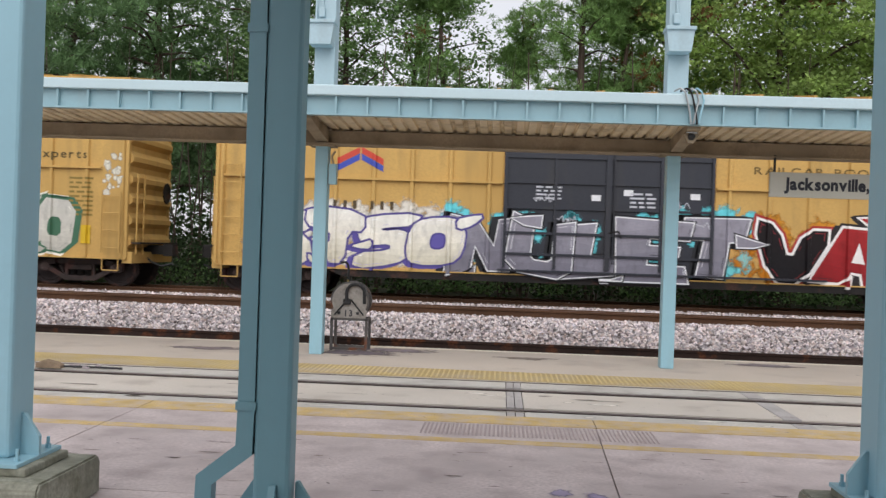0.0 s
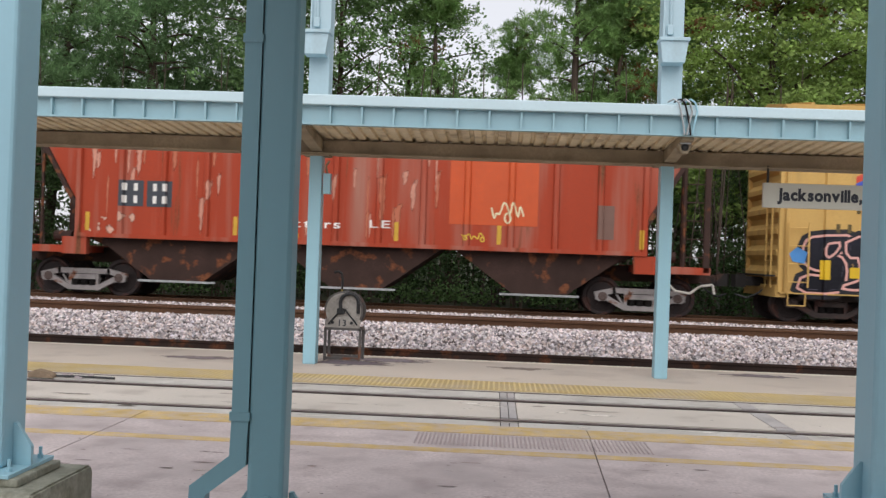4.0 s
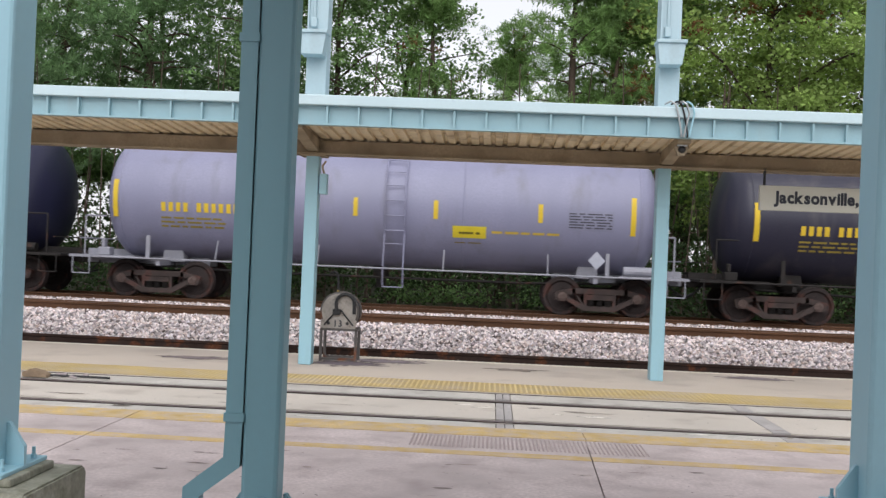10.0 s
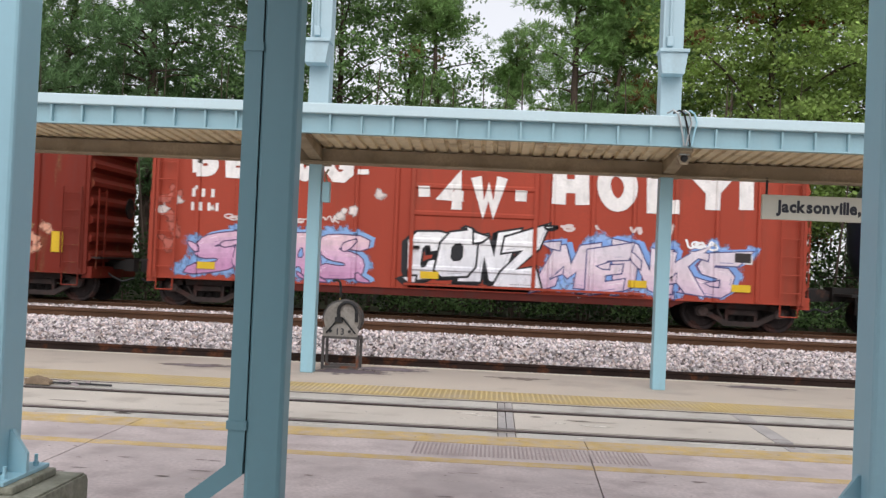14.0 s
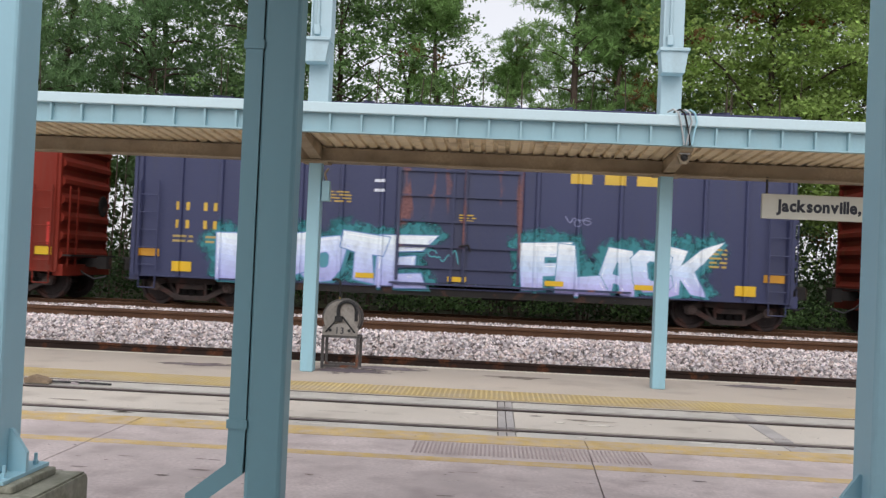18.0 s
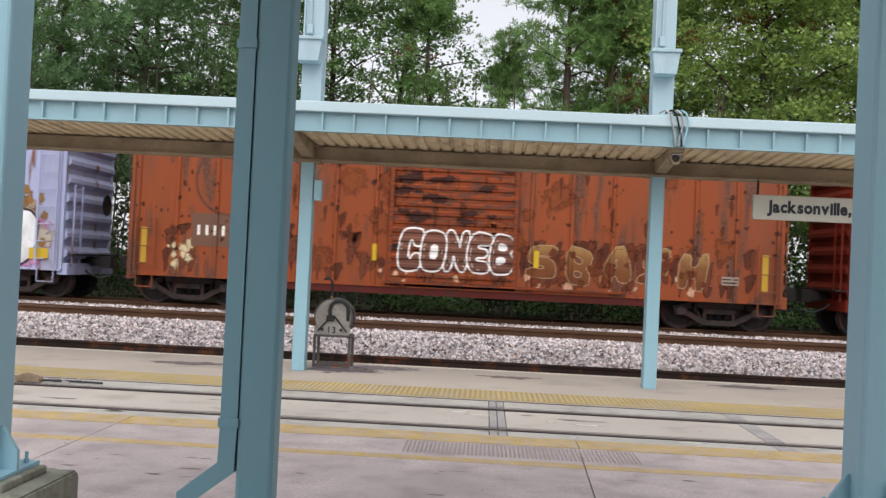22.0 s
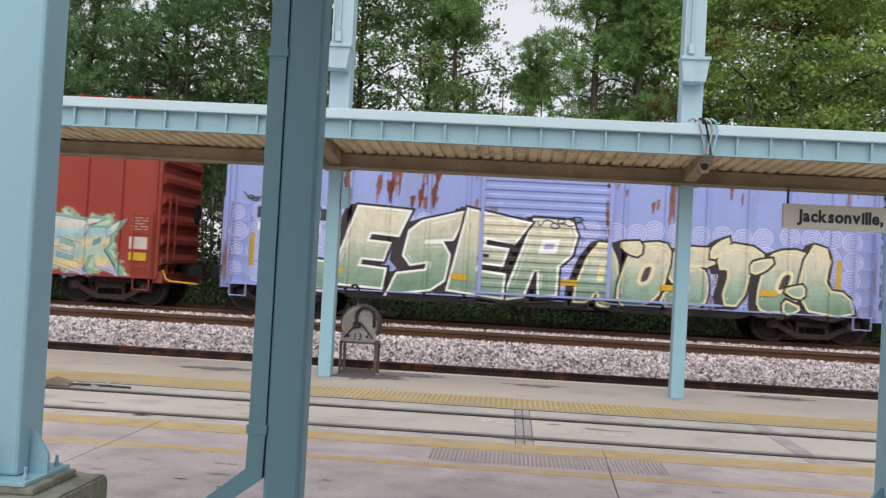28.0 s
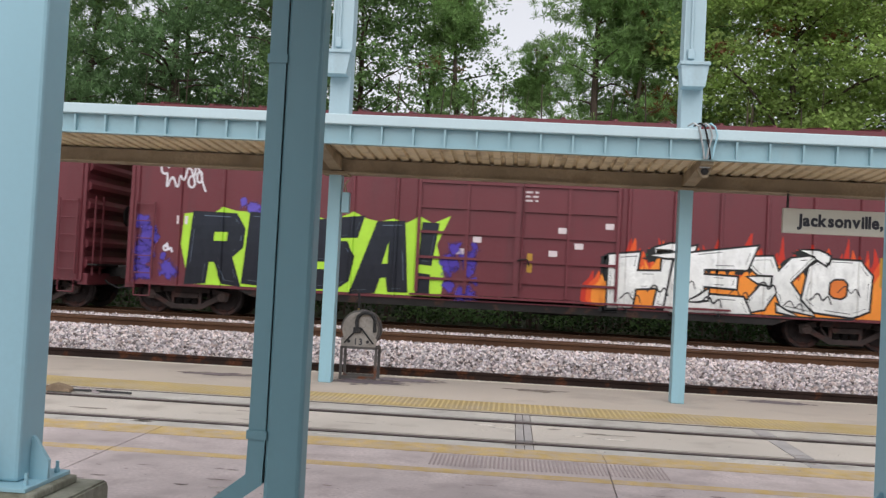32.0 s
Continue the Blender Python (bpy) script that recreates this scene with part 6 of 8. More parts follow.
        part("end_handrail", tube(bmesh.new(), [(ex + s * 0.5, -1.4, 1.3), (ex + s * 0.5, 1.4, 1.3)], 0.02, 6), side, car)
        part("sill_step", tube(bmesh.new(), [(ex + s * 0.62, -1.5, 0.86), (ex + s * 0.62, -1.5, 0.45), (ex + s * 0.2, -1.5, 0.45), (ex + s * 0.2, -1.5, 0.86)], 0.016, 6), side, car)
        coupler(car, ex + s * 0.4, s)
        truck(car, s * (L / 2 - 1.45), truck_kind)
    bk = B((-L / 2 + 0.05, -L / 2 + 0.35, -1.3, -1.0, 0.9, 1.1), (-L / 2 + 0.12, -L / 2 + 0.2, -1.25, -1.05, 1.1, 1.3), bevel=0.02)
    part("brake_gear", bk, side, car)
    part("air_reservoir", rod(bmesh.new(), (L / 2 - 0.95, -1.25, 1.02), (L / 2 - 0.15, -1.25, 1.02), 0.11, 12), side, car)
    part("outlet_valve", lathe(bmesh.new(), [(0.22, 0.9), (0.2, 0.62), (0.12, 0.6), (0.12, 0.42), (0.15, 0.40), (0.15, 0.35)], 14, "z"), DARKMETAL, car)
    part("brake_pipe", tube(bmesh.new(), [(-L / 2 + 0.6, -0.5, 0.7), (-3.5, -0.5, 0.62), (3.5, -0.5, 0.62), (L / 2 - 0.6, -0.5, 0.7)], 0.03), DARKMETAL, car)
    return car


def hopper(label, centre, paint, under):
    car = thing("hopper_car", label, "hopper car", pose(centre, TRACK_Y, RAIL_Z))
    MOVING.append((car, centre))
    H = 6.88
    surf = Side(2 * H, 0.0001, [-H + 0.06 + i * (2 * H - 0.12) / 13 for i in range(14)], 0.085, 0.09, door_c=99)
    for s in (-1, 1):
        bm = bmesh.new()
        xs = [-H] + [x for x in surf.xs if -H < x < H] + [H]
        a = [bm.verts.new((x, -s * surf.y(x, 0), 1.42)) for x in xs]
        b = [bm.verts.new((x, -s * surf.y(x, 0), 4.35)) for x in xs]
        for i in range(len(xs) - 1):
            bm.faces.new((a[i], a[i + 1], b[i + 1], b[i]))
        bmesh.ops.recalc_face_normals(bm, faces=bm.faces[:])
        part("side_panel", bm, paint, car)
        part("side_sill", B((-H, H, s * 1.47 - 0.05, s * 1.47 + 0.05, 1.34, 1.44)), paint, car)
    # upper end slopes on the side plane
    for s in (-1, 1):
        part("slope_sheet", prism(bmesh.new(), [(s * H, 2.15), (s * (H + 1.25), 4.35), (s * (H - 0.02), 4.35)], "y", -1.38, 1.38), paint, car)
        part("slope_channel", prism(bmesh.new(), [(s * H, 1.98), (s * (H + 1.35), 4.3), (s * (H + 1.30), 4.42), (s * (H - 0.02), 2.16)], "y", -1.47, -1.36), under, car)
        x = s * (H + 1.38)
        for y in (-1.42, 1.42):
            part("corner_post", B((x - 0.07, x + 0.07, y - 0.06, y + 0.06, 1.0, 4.4)), under, car)
        part("inner_post", B((s * (H + 0.85) - 0.025, s * (H + 0.85) + 0.025, -1.46, -1.4, 1.1, 3.6)), under, car)
        for z in np.arange(1.35, 4.3, 0.43):
            part("rung", rod(bmesh.new(), (s * (H + 0.85), -1.43, z), (x, -1.43, z), 0.016, 6), under, car)
        part("end_platform", B((min(s * (H - 0.25), x + s * 0.1), max(s * (H - 0.25), x + s * 0.1), -1.48, 1.48, 0.95, 1.12)), paint, car)
        part("end_sill", B((min(s * (H - 0.3), s * (H + 0.3)), max(s * (H - 0.3), s * (H + 0.3)), -1.49, -1.3, 0.92, 1.34)), paint, car)
        part("stub_sill", B((min(s * (H - 1.5), x + s * 0.25), max(s * (H - 1.5), x + s * 0.25), -0.32, 0.32, 0.72, 1.1)), under, car)
        part("brake_gear", rod(bmesh.new(), (s * (H + 0.3), -0.9, 1.35), (s * (H + 0.75), -0.9, 1.35), 0.13, 12), under, car)
        part("end_slope", prism(bmesh.new(), [(s * H, 1.42), (s * (H - 2.3), 0.45), (s * (H - 2.3), 1.42)], "y", -1.2, 1.2), under, car)
        coupler(car, x + s * 0.1, s)
        truck(car, s * (H - 0.06), "grey")
    for c in (-4.4, 0.0, 4.4):
        part("discharge_hopper", prism(bmesh.new(), [(c - 2.15, 1.42), (c - 0.62, 0.33), (c + 0.62, 0.33), (c + 2.15, 1.42)], "y", -1.25, 1.25), under, car)
        part("gate_rail", B((c - 0.95, c + 0.95, -1.28, -1.20, 0.30, 0.35)), GALV, car)
    part("roof", prism(bmesh.new(), [(-1.45, 4.35), (1.45, 4.35), (0.9, 4.62), (-0.9, 4.62)], "x", -H - 1.3, H + 1.3), paint, car)
    return car, surf

# ---- the consist, front to rear ----
def carpaint(name, h, rough=0.62, **kw):
    kw.setdefault("streak", 7)
    kw.setdefault("dirt", 0.22)
    return mat(name, rgb(h), rough, var=kw.pop("var", 0.12), scale=kw.pop("scale", 1.0), bump=0.06, grain=22, **kw)


YEL = carpaint("boxcar_yellow", "c8a25f", dirtcol=(0.28, 0.19, 0.07))
BLK = carpaint("boxcar_black_door", "2b2d36", 0.45)
RED1 = carpaint("boxcar_red_oxide", "a24330", dirtcol=(0.16, 0.05, 0.03))
RED2 = carpaint("boxcar_rust_red", "742618", dirtcol=(0.13, 0.04, 0.03), rust=0.08)
NAVY = carpaint("boxcar_navy", "343859", 0.5, dirtcol=(0.04, 0.04, 0.06))
NAVYD = carpaint("boxcar_navy_door", "343856", 0.55, rust=0.28, rustcol=(0.10, 0.04, 0.04), dirtcol=(0.04, 0.04, 0.06))
RED3 = carpaint("boxcar_brick_red", "7a2516", dirtcol=(0.14, 0.05, 0.035))
ORANGE = carpaint("boxcar_faded_orange", "954a26", dirtcol=(0.14, 0.062, 0.038), rust=0.3, dirt=0.5, rustcol=(0.085, 0.034, 0.02))
PALE = carpaint("boxcar_pale_blue", "b3b8d8", dirtcol=(0.35, 0.30, 0.28), rust=0.12, rustcol=(0.12, 0.045, 0.025), dirt=0.3)
LAV = carpaint("boxcar_lavender", "98a8de", dirtcol=(0.26, 0.24, 0.34), rust=0.06, rustcol=(0.13, 0.05, 0.025))
LAV2 = carpaint("boxcar_lilac_blue", "9ba6d8", dirtcol=(0.3, 0.28, 0.4), rust=0.08, rustcol=(0.14, 0.06, 0.035))
RUSTDOOR = mat("rusted_pink_door", rgb("b48a94"), 0.75, var=0.25, scale=1.5, streak=0.16, rust=0.27, rustscale=2.6, rustcol=(0.09, 0.03, 0.018), bump=0.1)
RUSTDOOR2 = mat("rusted_lilac_door", rgb("9a98bb"), 0.75, var=0.25, scale=1.5, streak=0.16, rust=0.62, rustscale=2.6, rustcol=(0.065, 0.028, 0.022), bump=0.1)
RUSTORANGE = mat("rusted_orange_door", rgb("8f4220"), 0.75, var=0.3, scale=1.5, streak=0.16, rust=0.55, rustscale=2.6, rustcol=(0.08, 0.028, 0.016), bump=0.1)
SALMON = carpaint("boxcar_salmon_door", "92452f", dirtcol=(0.2, 0.08, 0.05), rust=0.1)
RED4 = carpaint("boxcar_warm_red", "994032", dirtcol=(0.2, 0.07, 0.05))
MAROON = carpaint("boxcar_maroon", "6b2f36", 0.45, dirtcol=(0.09, 0.03, 0.035))
HOPPER = carpaint("hopper_orange_red", "a34026", dirtcol=(0.36, 0.20, 0.15), dirt=0.5, rust=0.05, streak=14)
HUNDER = mat("hopper_rusty_underside", (0.05, 0.027, 0.021), 0.8, var=0.3, scale=2, rust=0.3)
TBLACK = carpaint("tank_black", "25263d", 0.34, streak=5, dirt=0.12, dirtcol=(0.045, 0.043, 0.055))
TBLACK2 = carpaint("tank_weathered_black", "2c2b3a", 0.4, streak=5, dirtcol=(0.08, 0.07, 0.075), dirt=0.3)
TGREY = carpaint("tank_grey", "86869e", 0.42, streak=5, dirtcol=(0.16, 0.15, 0.16), dirt=0.22)
SADDLEG = mat("tank_grey_frame", (0.27, 0.27, 0.31), 0.55, var=0.2, scale=2)
SILL_RED = carpaint("sill_dark_red", "5a2018", dirtcol=(0.06, 0.025, 0.02), dirt=0.4)
SHEET = [round(0.9 + 0.21 * i, 3) for i in range(17)]


def placards(car, S, xs, z0, z1, w=0.22, h="d8b21c"):
    for x in xs:
        decal(car, S, "placard", x - w, x + w, z0, z1, h, "yellow reflective plate", 0.03)


def lever(car, L):
    part("uncoupling_lever", tube(bmesh.new(), [(L / 2 + 0.1, -1.30, 0.82), (L / 2 + 0.22, -1.36, 0.60), (L / 2 + 0.34, -1.38, 0.56), (L / 2 + 0.95, -1.2, 0.52)], 0.022, 6), pm("d9a52c"), car, "yellow uncoupling lever")


def car_tbox():
    L = 18.7
    S = Side(L, 2.46, rib_layout(L, 2.46, 8), 0.06, 0.07)
    c = boxcar("long yellow boxcar with black double doors and silver graffiti", 2.28, L, 5.14, YEL, BLK, S, door_style="double", sill=0.58, bands=(((-9.3, -2.5), 2.70, 2.75), ((2.5, 9.3), 2.70, 2.75)), ladder_h=(0.75, 3.0))
    words(c, S, "RAILCAR POOLING EXPERTS", 3.35, 8.6, 3.1, 0.17, "6b5420", label="dark lettering on the yellow side")
    logo(c, S, -5.9, 2.9)
    bars(c, S, -6.6, -5.0, 2.0, 2.2, [3, 3], "4c3c1e")
    piece(c, S, "GTSO", -8.35, -3.4, 0.62, 1.95, ["d5cdb8", "efe9da", "f3efe6"], "4d438a", drop="5b4f9c", hole="5f55a4", halo="e6e0d4", shine="ffffff", detail="b9b2d6", label="cream graffiti letters with violet edges and shade", seed=3, wild=0.12, flare=0.1, cast=(-0.11, -0.05), curl=1, hfat=0.26, patchy=0.1, shards=1)
    piece(c, S, "NULET", -3.55, 3.1, 0.56, 1.92, ["7d7a86", "98949f"], "16161c", rim="e8e8ea", drop="16161c", halo="6fd2dc", shine="d8d6dc", detail="2a2830", label="grey graffiti letters with black and white edges and turquoise cloud", seed=5, wild=0.14, flare=0.22, fat=0.06, cast=(-0.15, 0.02), hfat=0.22, patchy=0.45, shards=1)
    blotches(c, S, 3.0, 4.3, 0.66, 1.5, "b87418", 10, 0.3, 9, label="orange overspray")
    blotches(c, S, 2.6, 3.3, 0.66, 1.4, "79cfd4", 8, 0.24, 10, label="turquoise overspray")
    piece(c, S, "V", 3.35, 5.0, 0.58, 1.95, ["121014", "1d1618"], "f3efec", outer="a32a24", rim="f3efec", halo="c98a2c", shine="96222a", detail="a32a2c", label="black graffiti letter with white and red edges", seed=8, wild=0.1, flare=0.3, fat=0.06, curl=1, marks=1.0)
    piece(c, S, "AN", 4.95, 8.0, 0.6, 2.0, ["8c1c22", "a32a2c"], "f1ece8", outer="1d1416", rim="f1ece8", drop="1d1416", hole="f1ece8", shine="c05250", detail="4a1014", label="red graffiti letters with white edges", seed=8, wild=0.12, flare=0.22, fat=0.06, cast=(-0.16, 0.0), shards=1)
    blotches(c, S, -8.9, -7.6, 0.75, 1.6, "6a5a9a", 7, 0.2, 4)
    blotches(c, S, -4.2, -3.3, 1.5, 1.9, "a7cfe0", 7, 0.2, 6)
    blotches(c, S, -4.3, -3.6, 1.5, 1.8, "e0a848", 5, 0.14, 7)
    lines(c, S, -1.7, -1.1, 2.35, 2.7, 4, "c9c9cf", seed=3)
    lines(c, S, 0.5, 1.1, 2.2, 2.6, 4, "c9c9cf", seed=4)
    for x, z, k in ((-1.75, 2.28, 51), (1.35, 2.22, 52), (-1.2, 1.82, 53), (0.75, 1.8, 54), (2.0, 1.78, 55)):
        scrawl(c, S, x, x + 0.55, z, z + 0.2, "c4c4cc", 5, 0.018, k)
    for x, z in ((-0.4, 2.36), (0.35, 2.5), (1.9, 2.45)):
        decal(c, S, "stencil_panel", x, x + 0.22, z, z + 0.14, "e4e4e6")


def logo(c, S, x, z):
    for s in (-1, 1):
        for k, col in ((0.0, "3d4fb0"), (0.16, "c8432f")):
            b = poly([(x + s * 0.02, z + 0.28 + k), (x + s * 0.55, z + k), (x + s * 0.55, z + 0.15 + k), (x + s * 0.02, z + 0.43 + k)])
            wrap(b, S, 0.006)
            part("emblem", b, pm(col), c, "plain chevron emblem")


def car_fbox():
    L = 15.52
    S = Side(L, 1.85, rib_layout(L, 1.9, 7), 0.06, 0.07, door_c=0.05)
    c = boxcar("yellow boxcar with black doors and pink-edged graffiti", -17.06, L, 5.24, YEL, BLK, S, door_style="double", bands=(((-7.1, -1.85), 2.78, 2.83), ((1.95, 7.1), 2.78, 2.83)), ladder_h=(0.75, 2.25))
    words(c, S, "Railcar Pooling Experts", 2.54, 6.74, 3.03, 0.2, "5a4a22", label="dark lettering on the yellow side")
    logo(c, S, -5.55, 3.05)
    bars(c, S, -6.14, -4.95, 2.5, 2.7, [2, 2], "5a4a22")
    bars(c, S, -6.6, -4.9, 2.05, 2.25, [2, 2, 1], "5a4a22")
    piece(c, S, "STRANE", -7.25, -1.2, 0.62, 2.02, ["14131c", "201f2a"], "14131b", outer="14131b", rim="dca59a", hole="c88f86", shine="4c4856", label="black graffiti letters with pink edges and blue gems", seed=11, fat=0.11, wild=0.12, flare=0.12, lean=0.15, curl=1, over=0.02, shards=1)
    for x, z in ((-7.5, 1.35), (-5.7, 2.02), (-4.6, 1.95), (-2.6, 2.0), (-1.35, 1.3)):
        b = poly([(x, z), (x + 0.28, z - 0.05), (x + 0.34, z + 0.22), (x + 0.1, z + 0.34), (x - 0.08, z + 0.18)])
        wrap(b, S, 0.019)
        part("graffiti", b, pm("4f8fd0"), c, "blue sprayed gem")
    piece(c, S, "NESKO", 1.85, 6.4, 0.72, 1.98, ["b9b5ab", "d3cfc4", "c9c6bd"], "3f6b50", outer="ece8dc", drop="3f6b50", hole="3f6b50", shine="efece2", detail="8f9a8c", label="silver graffiti letters with green shade and white outline", seed=14, wild=0.16, flare=0.26, fat=0.045, cast=(0.12, 0.03), shards=1)
    placards(c, S, (-6.75, -2.45, 6.75), 0.95, 1.4, 0.12)
    placards(c, S, (-5.95, 4.6), 1.0, 1.25, 0.24)
    for x in (-1.62, 1.62):
        decal(c, S, "reflector", x - 0.05, x + 0.05, 1.45, 1.95, "c9b02c", "yellow reflective strip", 0.075)
    decal(c, S, "stencil_panel", -1.68, -1.3, 2.66, 2.86, "cfd0d4", lift=0.075)
    decal(c, S, "stencil_panel", -1.66, -1.32, 2.28, 2.4, "e2e2e4", lift=0.075)
    blotches(c, S, -0.2, 0.05, 1.75, 2.1, "e8e8ea", 4, 0.09, 17, lift=0.075)
    decal(c, S, "stencil_panel", -0.85, -0.55, 1.48, 1.68, "15161a", lift=0.075)
    lines(c, S, 0.25, 0.7, 1.3, 1.6, 3, "d4d4d8", lift=0.075, seed=18)
    lines(c, S, 1.0, 1.4, 1.2, 1.5, 3, "c4c4c8", lift=0.075, seed=19)
    for x0, x1, z in ((0.1, 0.75, 2.62), (-0.75, 0.5, 2.27)):
        decal(c, S, "door_mark", x0, x1, z, z + 0.035, "b8862c", lift=0.075)
    lines(c, S, 6.3, 6.9, 1.6, 2.6, 9, "8a7434", seed=5)
    blotches(c, S, 7.15, 7.6, 2.2, 3.2, "d9d5c6", 22, 0.10, 7)
    for x, z, w in ((-1.6, 2.8, 0.35), (-1.6, 2.42, 0.35), (-0.1, 1.55, 0.25), (0.35, 1.3, 0.5), (0.6, 2.42, 0.4), (1.3, 1.15, 0.3)):
        lines(c, S, x, x + w, z, z + 0.18, 2, "d4d4d8", seed=int(x * 10 + 50))


def car_hopper():
    c, S = hopper("weathered orange-red covered hopper car with sloped ends", -34.8, HOPPER, HUNDER)
    for x in (-5.85, -5.15):
        decal(c, S, "stencil_panel", x, x + 0.62, 2.12, 2.75, "3c3f46", "dark lettering panel")
    bars(c, S, -5.82, -4.56, 2.5, 2.68, [2, 2], "e8e4dc", lift=0.012)
    bars(c, S, -5.82, -4.56, 2.2, 2.38, [2, 2], "e8e4dc", lift=0.012)
    words(c, S, "Titters", -2.0, -0.4, 1.75, 0.2, "eee6e0", label="white sprayed word")
    words(c, S, "LE", 0.3, 0.8, 1.8, 0.18, "e3d9d2", label="white sprayed letters")
    decal(c, S, "repaint_panel", 2.2, 4.3, 1.95, 4.2, "c4501d", "brighter orange repainted panel")
    scrawl(c, S, 3.2, 4.0, 2.0, 2.6, "e2d9b0", 5, 0.04, 21)
    scrawl(c, S, 2.5, 3.2, 1.55, 1.8, "d8b43c", 4, 0.03, 22)
    for x in (-6.6, -2.95, 0.95, 3.4, 6.75):
        decal(c, S, "reflector", x - 0.05, x + 0.05, 1.5, 1.95, "c99f2e", "yellow reflective strip")
    decal(c, S, "stencil_panel", 5.7, 6.1, 1.7, 2.5, "75564a", "faded grey panel")
    decal(c, S, "stencil_panel", -1.9, -1.4, 1.5, 1.6, "d9a927")
    part("air_hose", tube(bmesh.new(), [(7.3, -1.2, 0.85), (7.6, -1.25, 0.55), (7.95, -1.2, 0.5), (8.2, -1.15, 0.68), (8.5, -1.1, 0.72), (8.55, -1.1, 0.5)], 0.03), pm("c4beb4"), c, "pale hanging air hose")
    blotches(c, S, -6.6, -5.4, 1.5, 1.9, "c9a08c", 9, 0.10, 4)
    streaks(c, S, -6.7, 2.1, 1.5, 4.3, ("b86e54", "c48c78"), 24, 0.08, 1.2, 5, "faded chalky paint")


def stripes(c, S, xs, z=2.3):
    for x in xs:
        decal(c, S, "reflector", x - 0.055, x + 0.055, z - 0.22, z + 0.22, "d4b426", "yellow reflective strip")


def tank_marks(c, S, L, big, small, mark_x, plate, text_h="c9a62b", ends=None, long_z=2.3):
    for x in ends or (-L / 2 + 0.52, L / 2 - 0.78):
        decal(c, S, "reflector", x - 0.06, x + 0.06, long_z - 0.45, long_z + 0.45, "d4b426", "long yellow reflective strip")
    stripes(c, S, small)
    bars(c, S, mark_x, mark_x + 1.95, 2.02, 2.24, [4, 6], text_h, gap=0.28)
    lines(c, S, mark_x + 0.02, mark_x + 1.6, 1.62, 1.92, 3, "8d7c34", seed=big)
    decal(c, S, "placard", plate, plate + 0.8, 1.66, 1.94, "d3bf2e", "yellow warning plate")
    lines(c, S, plate + 0.15, plate + 0.65, 1.72, 1.84, 1, "6a611e", lift=0.011, seed=big + 1)
    lines(c, S, plate + 0.05, plate + 0.7, 1.52, 1.58, 1, "7a6b30", seed=big + 2)


def data_panel(c, S, x0, x1, z0, z1, h="dedee0", ink="8b8b92", seed=1):
    decal(c, S, "data_panel", x0, x1, z0, z1, h, "pale data panel with small print")
    lines(c, S, x0 + 0.04, x1 - 0.04, z0 + 0.04, z1 - 0.04, 6, ink, lift=0.011, seed=seed)


def diamond(c, x, h="9b9ca6"):
    b = poly([(x, 1.02), (x + 0.2, 1.24), (x, 1.46), (x - 0.2, 1.24)])
    for v in b.verts:
        v.co.y = -1.49
    bmesh.ops.solidify(b, geom=b.faces[:], thickness=0.012)
    part("placard_holder", b, pm(h), c, "diamond placard holder")


